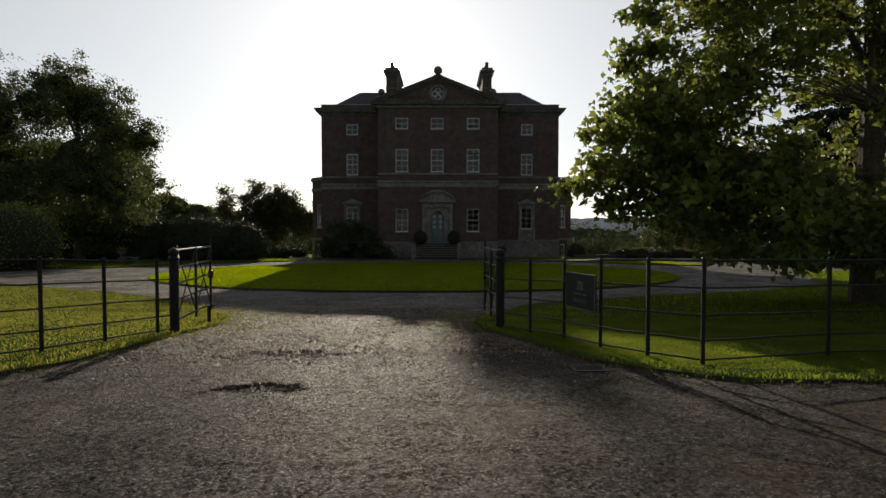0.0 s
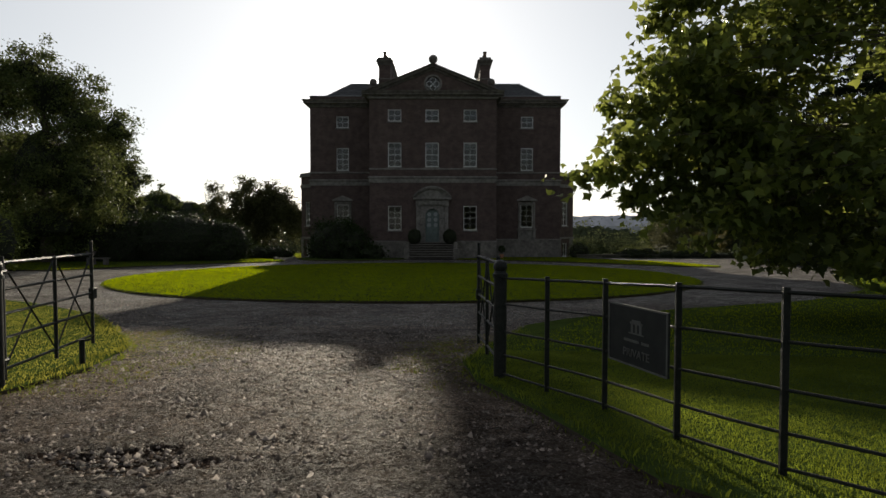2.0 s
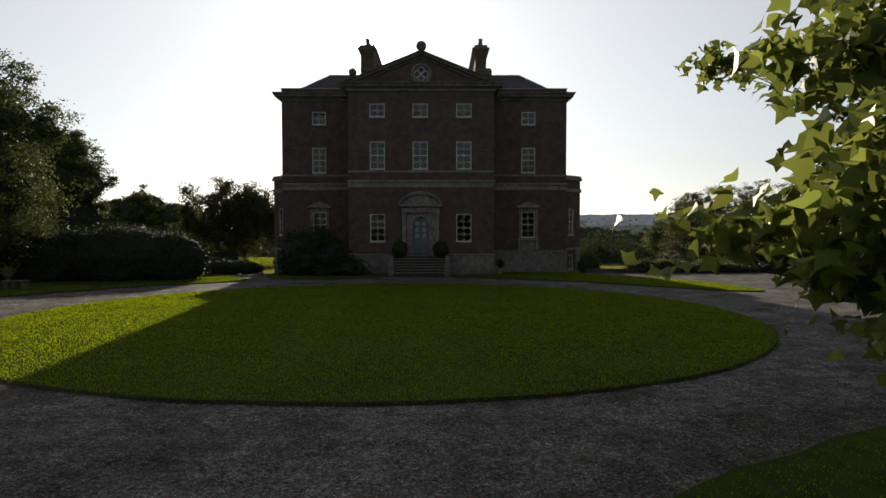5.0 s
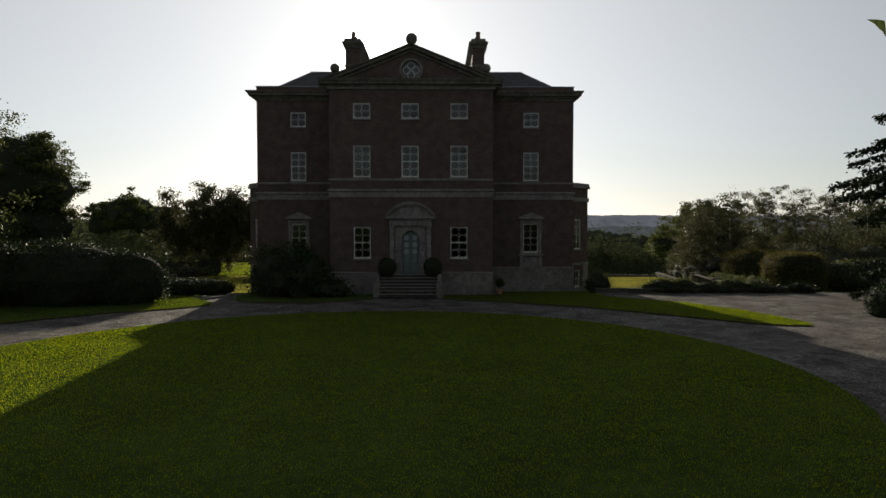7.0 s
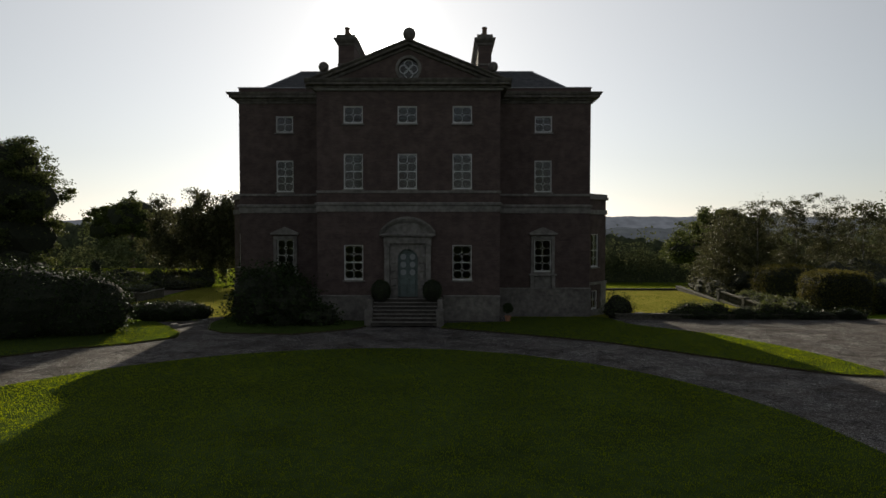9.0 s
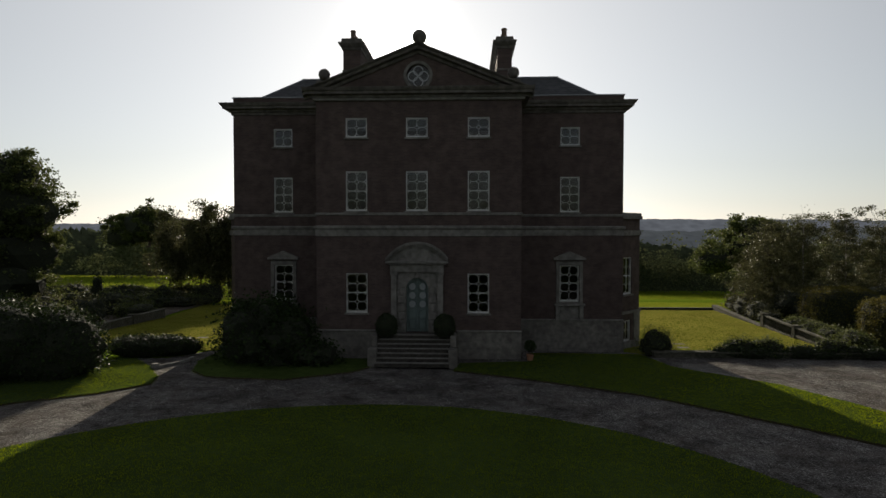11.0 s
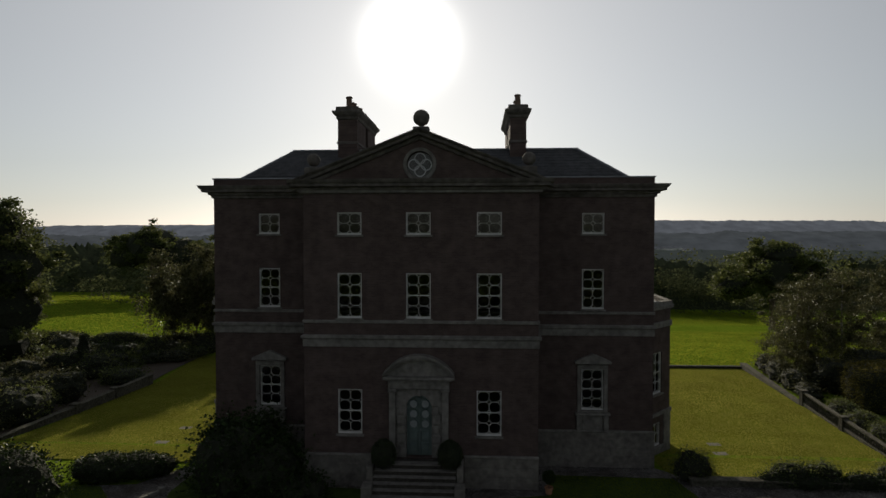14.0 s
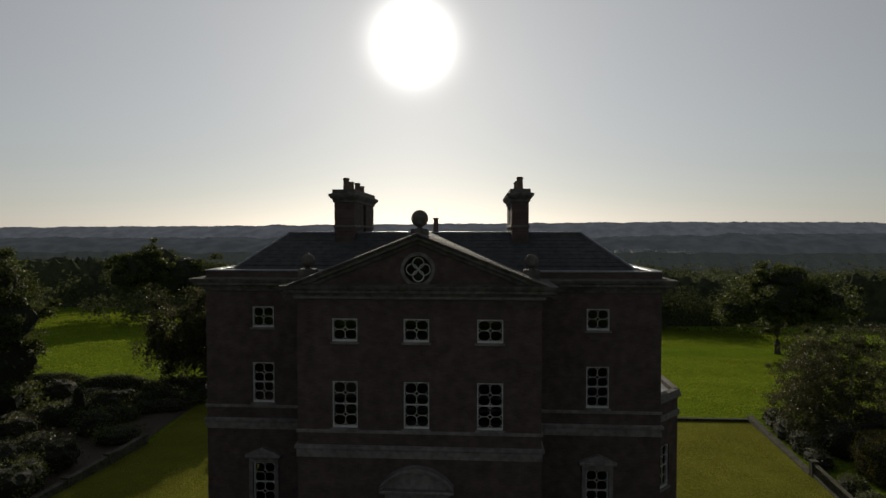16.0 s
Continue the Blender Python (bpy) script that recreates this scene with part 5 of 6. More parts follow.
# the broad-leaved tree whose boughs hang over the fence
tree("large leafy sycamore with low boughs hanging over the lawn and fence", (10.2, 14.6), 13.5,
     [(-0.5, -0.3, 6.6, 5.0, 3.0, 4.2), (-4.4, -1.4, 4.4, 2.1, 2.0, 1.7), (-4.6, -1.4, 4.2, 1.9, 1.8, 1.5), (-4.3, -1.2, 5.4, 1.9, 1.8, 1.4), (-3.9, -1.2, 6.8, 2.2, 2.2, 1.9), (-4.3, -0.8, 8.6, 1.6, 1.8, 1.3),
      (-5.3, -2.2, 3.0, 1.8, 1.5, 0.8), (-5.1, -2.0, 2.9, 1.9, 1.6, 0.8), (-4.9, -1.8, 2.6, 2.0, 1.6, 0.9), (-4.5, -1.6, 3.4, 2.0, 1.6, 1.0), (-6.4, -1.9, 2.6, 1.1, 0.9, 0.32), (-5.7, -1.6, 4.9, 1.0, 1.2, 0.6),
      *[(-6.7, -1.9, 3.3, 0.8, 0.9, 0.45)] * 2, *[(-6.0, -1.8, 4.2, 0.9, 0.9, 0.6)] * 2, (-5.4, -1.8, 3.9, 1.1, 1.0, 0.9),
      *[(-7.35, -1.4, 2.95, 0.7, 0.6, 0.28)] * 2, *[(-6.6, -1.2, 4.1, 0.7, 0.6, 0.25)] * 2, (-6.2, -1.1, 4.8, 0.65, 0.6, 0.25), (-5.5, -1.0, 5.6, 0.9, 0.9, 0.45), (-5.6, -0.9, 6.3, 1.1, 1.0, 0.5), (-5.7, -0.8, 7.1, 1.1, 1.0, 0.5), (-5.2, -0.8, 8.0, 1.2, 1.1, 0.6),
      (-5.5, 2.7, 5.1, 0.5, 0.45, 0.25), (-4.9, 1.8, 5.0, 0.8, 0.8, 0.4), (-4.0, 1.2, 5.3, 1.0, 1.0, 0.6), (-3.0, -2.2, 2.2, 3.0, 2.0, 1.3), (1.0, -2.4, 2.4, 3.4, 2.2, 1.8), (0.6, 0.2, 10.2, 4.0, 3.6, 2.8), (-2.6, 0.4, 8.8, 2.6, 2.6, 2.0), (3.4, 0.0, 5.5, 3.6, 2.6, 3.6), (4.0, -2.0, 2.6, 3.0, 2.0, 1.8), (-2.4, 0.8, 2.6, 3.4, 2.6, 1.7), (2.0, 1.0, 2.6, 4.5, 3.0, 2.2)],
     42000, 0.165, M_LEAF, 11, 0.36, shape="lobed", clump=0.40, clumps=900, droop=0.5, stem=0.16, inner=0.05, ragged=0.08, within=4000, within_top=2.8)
tree("tall dark lime tree with fine drooping twigs", (-26.7, 44.0), 16.6,
     [(0, 0, 7.0, 5.4, 4.8, 5.6), (0.5, 0, 11.6, 3.8, 3.4, 3.4), (-1.0, 0, 13.0, 2.6, 2.2, 2.4), (-3.2, 0, 11.6, 2.8, 2.4, 2.6), (-6.0, 0, 10.6, 4.2, 3.6, 4.6), (3.0, -0.5, 5.6, 3.2, 3.2, 4.0), (-4, 0, 4, 5.0, 3.5, 3.6), (0.5, -0.5, 2.8, 5.2, 3.6, 2.6), (2.6, 0, 9.8, 3.0, 3.0, 2.6), (4.8, 0, 9.2, 1.6, 1.6, 1.7)],
     72000, 0.16, M_LEAF_DARK, 21, 0.4, clump=0.62, clumps=620, droop=0.7, weep=0.18, inner=0.05, ragged=0.17, within=12000, core=0.36)
tree("dark lime tree behind its neighbour", (-36.0, 47.0), 15.0, [(0, 0, 7.0, 6.0, 5.0, 6.0), (-2, 0, 11, 4, 4, 3.4), (4, 0, 6, 4, 4, 4.5)], 26000, 0.30, M_LEAF_DARK, 23, 0.4, clump=1.0, clumps=160, droop=0.5, inner=0.05, core=0.45)
tree("spreading oak with a dense dark crown", (-43.5, 77.0), 15.0, [(1.0, 0, 10.8, 5.6, 6, 5.2), (3.6, 0, 9.4, 3.4, 4, 3.4), (-4, 0, 9.4, 5, 5, 5), (2.4, 0, 5.6, 4.6, 4, 3.8), (3.0, -1.0, 3.0, 4.2, 3.5, 2.8), (3.0, 0, 13.0, 2.6, 3, 2.4)], 40000, 0.26, M_LEAF_DARK, 31, 0.5, clump=0.75, clumps=330, inner=0.4, ragged=0.07, within=3000, core=0.74)
tree("weeping birch with hanging curtains of small leaves", (-28.8, 90.3), 12.4, [(0.3, 0, 8.2, 6.0, 4.4, 3.5), (-3.4, 0, 6.2, 3.4, 3, 3.0), (4.2, 0, 6.8, 3.5, 3, 3.2), (7.8, 0, 6.2, 2.6, 3, 2.8), (5.8, 0, 8.2, 2.6, 3, 2.5), (3.8, 0, 9.3, 3.4, 3.2, 2.2), (1.5, 0, 4.6, 5.0, 3.6, 2.4)], 56000, 0.25, M_LEAF_SMALL, 41, 0.3, clump=0.8, clumps=240, weep=0.75, droop=0.9, inner=0.05)
# hidden by the house throughout; added to cast the left lawn's shadow
tree("unseen small garden tree behind the house that shades the lawn", (-14.5, 93.0), 7.4, [(0, 0, 4.6, 4.6, 3.2, 2.6), (-2.5, 0, 3.4, 3, 2.6, 2.2)], 12000, 0.26, M_LEAF_DARK, 45, 0.2, clump=0.8, clumps=90, inner=0.05, within=2500)
tree("broad dark oak standing in the field", (-76.0, 166.0), 19.5, [(0, 0, 12.6, 8.5, 8, 6.4), (7, 0, 10.5, 7, 6, 6.0), (-7, 2, 10.5, 6, 5, 5.4), (12, 0, 9, 6, 5, 5.4)], 34000, 0.50, M_LEAF_DARK, 51, 0.6, clump=1.3, clumps=220, inner=0.05, core=0.66)
tree("wide-spreading oak alone in the sunlit field", (60.0, 148.0), 18.5, [(0, 0, 11.2, 9.6, 9, 6.0), (-7.7, 0, 8.4, 5.8, 5.8, 3.8), (7.7, 0, 10, 7.7, 6.4, 5.4), (1.3, 0, 14.7, 6.4, 6.4, 3.8)], 32000, 0.5, M_LEAF_DARK, 61, 0.6, clump=1.4, clumps=200, inner=0.05, core=0.6)
for k, (x, y, h) in enumerate(((28.9, 76.5, 8.6), (32.4, 78.0, 10.2), (36.8, 79.0, 10.6), (40.3, 79.5, 9.8), (44.2, 80.0, 10.2), (48.6, 80.0, 9.8), (30.6, 81.5, 9.0), (52.5, 79.0, 10.0))):
    tree("slender silver birch with fine glinting leaves", (x, y), h, [(0, 0, h * 0.55, 2.9, 2.8, h * 0.36), (0.3, 0, h * 0.80, 1.7, 1.7, h * 0.20), (-0.5, 0, h * 0.27, 2.9, 2.8, h * 0.25), (0.4, -0.6, h * 0.14, 2.6, 2.2, h * 0.13)], 17000, 0.14, M_LEAF_SMALL, 71 + k * 3, 0.14, M_BIRCH_BARK, clump=0.5, clumps=300, droop=0.7, inner=0.03, ragged=0.12)


def conifer(label, at, height, reach, seed):
    """Level boughs in tiers, drooping at the tips, hung with sprays of needles."""
    rng = np.random.default_rng(seed)
    x0, y0 = at
    ob = thing("tree", label, "tree", at=(x0, y0, land(x0, y0) - 0.15))
    part("trunk", tube(bmesh.new(), [(0, 0, 0), (0, 0, 0.3), (0.1, 0, height * 0.5), (0, 0.1, height)], [0.75, 0.5, 0.3, 0.03], 10), M_BARK, ob)
    bm, out = bmesh.new(), []
    z = 0.8
    while z < height - 0.5:
        r = min(reach, (height - z) * 0.86)
        for k in range(max(5, int(5 + r * 1.3))):
            a = rng.random() * math.tau
            ln = r * (rng.uniform(0.70, 1.0) + (0.12 if 6.2 < z < 7.6 else 0.0))
            ux, uy = math.cos(a), math.sin(a)
            pts = [(ux * ln * t, uy * ln * t, z + 0.5 * math.sin(t * 2.2) * ln * 0.14 - 0.10 * ln * t * t + rng.normal() * 0.05) for t in (0, 0.3, 0.6, 0.85, 1.0)]
            tube(bm, pts, [0.09, 0.06, 0.04, 0.02, 0.008], 4, cap=False)
            n = int(80 * ln)
            t = rng.random(n) ** 0.7
            line = np.array(pts)
            base = np.column_stack([np.interp(t, (0, 0.3, 0.6, 0.85, 1.0), line[:, i]) for i in range(3)])
            wide = 0.15 + 0.75 * np.sin(np.clip(t, 0, 1) * math.pi * 0.85)
            off = rng.normal(size=n) * 0.5 * wide
            out.append(base + np.column_stack([-uy * off, ux * off, -np.abs(rng.normal(size=n)) * 0.16 + 0.04]))
        z += rng.uniform(0.5, 0.75)
    part("bough_work", bm, M_BARK, ob)
    leaf_mesh("needle_sprays", np.concatenate(out), 0.24, M_NEEDLE, seed + 1, ob, "diamond", 0.25, 0.6)
    return ob


conifer("tall dark conifer with layered drooping boughs", (30.3, 43.4), 18.0, 7.6, 95)

# evergreen banks and hedges
shrub("evergreen_bank", "huge rounded bank of dark glossy laurel", "shrub", [(-19.2, 46.7, 4.0, 2.0, 3.40), (-24.5, 46.5, 4.6, 2.3, 3.55), (-30.5, 46.2, 5.0, 2.5, 3.55), (-16.5, 47.4, 2.6, 1.9, 2.95)], 22000, 0.14, M_LEAF_GLOSSY, 7)
shrub("low_shrub", "low spreading evergreen shrub by the path", "shrub", [(-15.1, 52.2, 1.5, 1.1, 1.0), (-13.7, 52.6, 1.3, 1.0, 0.95), (-12.9, 52.9, 0.8, 0.7, 0.75)], 4500, 0.11, M_LEAF_GLOSSY, 9)
shrub("wall_shrub", "large dark shrub growing against the brick wall", "shrub", [(-8.5, 51.2, 1.7, 1.9, 2.9), (-6.9, 50.6, 1.4, 1.5, 2.3), (-5.4, 50.2, 1.1, 1.0, 1.1), (-9.7, 52.6, 0.9, 1.3, 2.4), (-7.6, 52.4, 1.3, 1.2, 2.7)], 8000, 0.17, M_LEAF_GLOSSY, 13, fuzz=0.22, rough=0.35)
shrub("garden_bush", "yellow-green bush in the shade of the tree", "shrub", [(-24.0, 33.5, 2.4, 2.2, 3.6), (-27.5, 33.0, 3.0, 2.4, 4.4)], 6000, 0.16, M_LEAF, 15)
for k, (x, y, rx, ry, h) in enumerate(((30.1, 68.6, 2.4, 1.9, 3.1), (28.4, 59.6, 2.0, 1.7, 2.9))):
    shrub("clipped_hedge", "neatly clipped square yew, yellow-green in the sun", "hedge", [(x, y, rx, ry, h)], 12000, 0.10, M_LEAF_YEW, 17 + k * 4, fuzz=0.05, rough=0.05, group="clipped yews", square=5.0)
for x in (-2.02, 0.80):
    ob = shrub("box_ball", "clipped round box bush beside the front door", "shrub", [(x, 51.0, 0.56, 0.56, 1.1)], 1500, 0.06, M_LEAF_GLOSSY, 29, fuzz=0.03, rough=0.05, group="box balls by the door")
    ob.location.z = 1.382
shrub("undergrowth", "tangled shrubs below the birch trees", "shrub", [(29.6, 74.0, 1.9, 1.8, 2.4), (26.4, 71.6, 0.8, 1.3, 1.0), (26.8, 74.2, 0.9, 1.6, 1.5), (27.2, 77.4, 0.9, 1.8, 1.7), (27.9, 80.6, 1.1, 1.8, 1.6), (33.0, 74.6, 2.6, 2.4, 3.0), (35.8, 71.0, 3.0, 2.8, 3.2), (39.8, 74.0, 3.2, 3.0, 3.4), (44.0, 73.0, 3.0, 2.8, 3.2)], 15000, 0.15, M_LEAF_SMALL, 131, fuzz=0.25, rough=0.35)
for k, (x, y) in enumerate(((25.75, 66.2), (25.35, 63.4), (24.95, 60.6), (24.6, 58.0))):
    shrub("border_shrub", "low dark shrub behind the balustrade", "shrub", [(x, y, 0.75, 1.35, 1.05)], 1500, 0.11, M_LEAF_DARK, 151 + k, fuzz=0.15, rough=0.25, group="shrubs behind the balustrade")
# stone edging where the side path leaves the drive
edging = thing("path_edging", "low pale stone edging across the side path", "edging", at=(-12.6, 48.9, land(-12.6, 48.9)))
turn = math.degrees(math.atan2(1.75, 0.95))
for u, ln, wide, hgt in ((0.0, 0.30, 0.28, 0.24), (0.32, 0.55, 0.16, 0.13), (0.89, 0.55, 0.16, 0.12), (1.46, 0.50, 0.16, 0.13), (1.98, 0.26, 0.24, 0.20)):
    part("edging_stone", box(bmesh.new(), u, u + ln, -wide / 2, wide / 2, -0.15, hgt, 0.02), M_STONE, edging).matrix_basis = pose(0, 0, 0, 0, 0, turn)
# a stone seat and an urn on the strip lawn before the laurel bank
ub = land(-21.3, 40.6) + 0.07
urn = thing("garden_urn", "pale weathered stone urn on a square foot", "urn", at=(-21.9, 40.8, ub))
part("foot", box(bmesh.new(), -0.20, 0.20, -0.20, 0.20, 0.0, 0.36, 0.02), M_CORNICE, urn)
part("bowl", lathe(bmesh.new(), [(0.17, 0.36), (0.10, 0.42), (0.09, 0.50), (0.22, 0.62), (0.27, 0.76), (0.31, 0.80), (0.31, 0.84), (0.24, 0.84), (0.20, 0.76)], 0, 0, 18), M_CORNICE, urn)
uk = np.random.default_rng(52)
ud = uk.normal(size=(260, 3)) * np.array([0.16, 0.16, 0.10]) + np.array([0, 0, 0.95])
leaf_mesh("foliage", ud, 0.09, M_LEAF, 53, urn)
seat = thing("garden_bench", "low pale stone bench slab on two blocks", "bench", at=(-21.2, 40.4, ub))
part("slab", box(bmesh.new(), -0.65, 0.65, -0.20, 0.20, 0.36, 0.44, 0.02), M_CORNICE, seat)
for bx in (-0.45, 0.45):
    part("block", box(bmesh.new(), bx - 0.10, bx + 0.10, -0.16, 0.16, 0.0, 0.36, 0.015), M_CORNICE, seat)
# a clipped standard in a pot at the foot of the plinth
ob = thing("potted_standard", "small clipped bush on a stem in a clay pot", "plant", at=(5.0, 51.4, land(5.0, 51.4) + 0.07))
part("pot", lathe(bmesh.new(), [(0.13, 0.0), (0.17, 0.24), (0.19, 0.24), (0.19, 0.29), (0.15, 0.29), (0.14, 0.25)], 0, 0, 14), M_TERRA, ob)
part("stem", tube(bmesh.new(), [(0, 0, 0.22), (0.01, 0, 0.6)], 0.02, 6), M_BARK, ob)
rk = np.random.default_rng(88)
kd = rk.normal(size=(1300, 3))
kd /= np.linalg.norm(kd, axis=1)[:, None]
leaf_mesh("foliage", kd * (0.29 * rk.random((1300, 1)) ** 0.25) + np.array([0, 0, 0.72]), 0.06, M_LEAF_GLOSSY, 89, ob)
shrub("box_hedge", "dark clipped hedge at the foot of the conifer", "hedge", [(23.0, 41.6, 1.7, 0.8, 1.4), (26.0, 41.9, 1.8, 0.9, 1.5)], 5000, 0.10, M_LEAF_GLOSSY, 39, fuzz=0.05, rough=0.06, square=5.0)
shrub("dark_hedge", "long dark hedge beyond the clipped yews", "hedge", [(34, 60, 4.5, 1.4, 2.4), (42, 60, 4.5, 1.4, 2.5), (50, 60, 4.5, 1.6, 2.6)], 8000, 0.16, M_LEAF_DARK, 37)
rng0 = np.random.default_rng(5)
patch("flower_garden", [(-25.6, 55.2), (-60, 55.2), (-62, 88.5), (-26.6, 88.5), (-25.0, 74)], 0.0, M_SOIL, 2.2, label="dark earth beds of the flower garden", category="flower bed", rough=0.2)
for k in range(104):
    x, y = -26.8 - 26 * rng0.random() ** 1.3, 55 + 33 * rng0.random()
    h = 0.8 + 1.5 * rng0.random() ** 2
    shrub("garden_plant", "shrubby border plant in the flower garden", "plant", [(x, y, 0.9 + rng0.random(), 0.9 + rng0.random(), h)], 620, 0.16, (M_LEAF_DARK, M_LEAF_GLOSSY, M_LEAF_SMALL, M_LEAF_DARK)[k % 4], 200 + k, fuzz=0.22, rough=0.3, group="border plants")
for k in range(4):
    x = -30 - k * 7.5
    shrub("garden_hedge", "dark hedge closing the flower garden", "hedge", [(x, 89.5 + k * 0.6, 4.2, 1.2, 1.7)], 2600, 0.18, M_LEAF_DARK, 140 + k, fuzz=0.08, group="garden hedges")
shrub("column_yew", "narrow upright yew in the flower garden", "shrub", [(-33.5, 78.0, 0.55, 0.55, 3.2)], 1500, 0.12, M_NEEDLE, 161, fuzz=0.12)
shrub("ivy", "dark ivy spilling over the retaining wall", "ivy", [(x, 52.9 + 0.12 * math.sin(x * 3.0), 0.85, 0.36, 0.50 + 0.12 * math.sin(x * 2.1)) for x in np.arange(15.2, 25.9, 1.2)], 7000, 0.08, M_LEAF_GLOSSY, 181, fuzz=0.25, rough=0.3)
for k, (x, y) in enumerate(((11.7, 53.5), (15.9, 53.3), (17.3, 53.4), (20.6, 53.4))):
    shrub("wall_plant", "small dark shrub on the retaining wall", "shrub", [(x, y, 0.9, 0.6, 0.9 if k else 1.3)], 900, 0.10, M_LEAF_DARK, 170 + k, fuzz=0.22, rough=0.3, group="plants on the wall")

# ---- garden walls and balustrade ----
def low_wall(name, label, a, b, w, z0, z1, piers=(), pier_h=0.2):
    ob = thing(name, label, "wall")
    ln = math.dist(a, b)
    turn = math.degrees(math.atan2(b[1] - a[1], b[0] - a[0]))
    m = pose(a[0], a[1], 0, 0, 0, turn)
    for nm, bm in (("wall_body", box(bmesh.new(), 0, ln, -w / 2, w / 2, z0, z1)), ("coping", box(bmesh.new(), -0.05, ln + 0.05, -w / 2 - 0.05, w / 2 + 0.05, z1, z1 + 0.09, 0.02))):
        part(nm, bm, M_MOSS, ob).matrix_basis = m
    for u in piers:
        part("pier", box(box(bmesh.new(), u - 0.22, u + 0.22, -w / 2 - 0.08, w / 2 + 0.08, z0, z1 + 0.08 + pier_h, 0.02), u - 0.27, u + 0.27, -w / 2 - 0.13, w / 2 + 0.13, z1 + 0.08 + pier_h, z1 + 0.18 + pier_h, 0.02), M_MOSS, ob).matrix_basis = m
    return ob


low_wall("retaining_wall", "low mossy stone wall below the side lawn", (11.4, 52.9), (25.8, 52.9), 0.4, -0.5, 0.27)
low_wall("garden_wall", "low stone wall with square piers beside the flower garden", (-25.0, 58.0), (-24.5, 73.0), 0.32, -1.2, -0.38, (6.2, 10.4), 0.04)
low_wall("lawn_kerb", "low stone kerb along the edge of the side lawn", (24.88, 69.6), (26.5, 82.9), 0.45, -1.7, -1.02)
low_wall("far_kerb", "low dark kerb between side lawn and field", (9.0, 82.6), (26.4, 82.7), 0.3, -1.7, -1.28)


def balustrade(pts):
    ob = thing("balustrade", "weathered stone balustrade with turned balusters and square piers", "balustrade")
    for x, y in pts:
        z = land(x, y) - 0.1
        part("pier", box(box(bmesh.new(), x - 0.20, x + 0.20, y - 0.20, y + 0.20, z, 0.02, 0.015), x - 0.25, x + 0.25, y - 0.25, y + 0.25, 0.02, 0.12, 0.02), M_MOSS, ob)
    for (ax, ay), (bx, by) in zip(pts, pts[1:]):
        ln = math.dist((ax, ay), (bx, by))
        turn = math.degrees(math.atan2(by - ay, bx - ax))
        zf = land((ax + bx) / 2, (ay + by) / 2)
        m = pose(ax, ay, 0, 0, 0, turn)
        part("handrail", box(bmesh.new(), 0.2, ln - 0.2, -0.13, 0.13, -0.12, 0.0, 0.02), M_MOSS, ob).matrix_basis = m
        part("bottom_rail", box(bmesh.new(), 0.2, ln - 0.2, -0.13, 0.13, zf - 0.1, zf + 0.10, 0.02), M_MOSS, ob).matrix_basis = m
        me = bpy.data.meshes.new("baluster")
        hb = -0.12 - (zf + 0.10)
        bm = lathe(bmesh.new(), [(0.07, 0), (0.07, hb * 0.1), (0.045, hb * 0.14), (0.085, hb * 0.38), (0.04, hb * 0.75), (0.07, hb * 0.9), (0.07, hb)], 0, 0, 8)
        bm.to_mesh(me)
        bm.free()
        me.materials.append(M_MOSS)
        n = int((ln - 0.4) / 0.27)
        for i in range(n):
            b = new("baluster", me)
            b.parent = ob
            b.matrix_basis = m @ pose(0.2 + (i + 0.5) * (ln - 0.4) / n, 0, zf + 0.10)


balustrade([(24.85, 69.3), (24.05, 63.3), (23.35, 57.3)])
for x, y in ((15.15, 60.0), (14.85, 58.3), (-15.7, 58.3), (-15.8, 61.3)):
    ob = part("ground_hatch", box(bmesh.new(), x - 0.35, x + 0.35, y - 0.22, y + 0.22, land(x, y) - 0.2, land(x, y) - 0.02, 0.01), M_STONE)
    tagged(ob, "pale flat stone slab set in the side lawn", "slab", "slabs in the lawn")


# ---- woods, fields and far hills ----
def wood(name, label, spots, leaf, seed, mat=M_WOOD_FAR, per=260):
    """Far trees, many crowns of loose foliage standing close together."""
    rng = np.random.default_rng(seed)
    P = []
    for x, y, r, h in spots:
        z = land(x, y)
        c = rng.normal(size=(9, 3))
        c /= np.linalg.norm(c, axis=1)[:, None]
        c = c * np.array([r * 0.62, r * 0.62, h * 0.26]) + np.array([x, y, z + h * 0.62])
        q = c[rng.integers(0, 9, per)] + np.clip(rng.normal(size=(per, 3)), -1.5, 1.5) * np.array([r, r, h * 0.42]) * 0.30
        q = np.concatenate([q, np.column_stack([x + rng.normal(size=per // 4) * r * 0.5, y + rng.normal(size=per // 4) * r * 0.5, z + rng.random(per // 4) * h * 0.6])])
        P.append(q)
    ob = leaf_mesh(name, np.concatenate(P), leaf, mat, seed + 1, None, flat=0.5)
    return tagged(ob, label, "wood", "", "stuff")


rw = np.random.default_rng(77)
# unseen belt behind the camera, added to darken what the windows reflect
wood("lane_wood", "unseen trees behind the camera that darken the window reflections", [(x, -26 + rw.uniform(-4, 4), 5.5, rw.uniform(12, 15)) for x in np.arange(-64, 66, 5.5)], 0.9, 291, per=420)
wood("near_wood", "belt of broad-leaved trees behind the field",
     [(x, 215 + 0.12 * abs(x) + rw.uniform(-8, 30), rw.uniform(5, 10), rw.uniform(8, 20)) for x in np.arange(28, 250, 4.0)] + [(x, 205 + rw.uniform(-8, 30), rw.uniform(6, 9), rw.uniform(9, 13)) for x in np.arange(-260, 28, 3.6)], 1.15, 301, per=210)
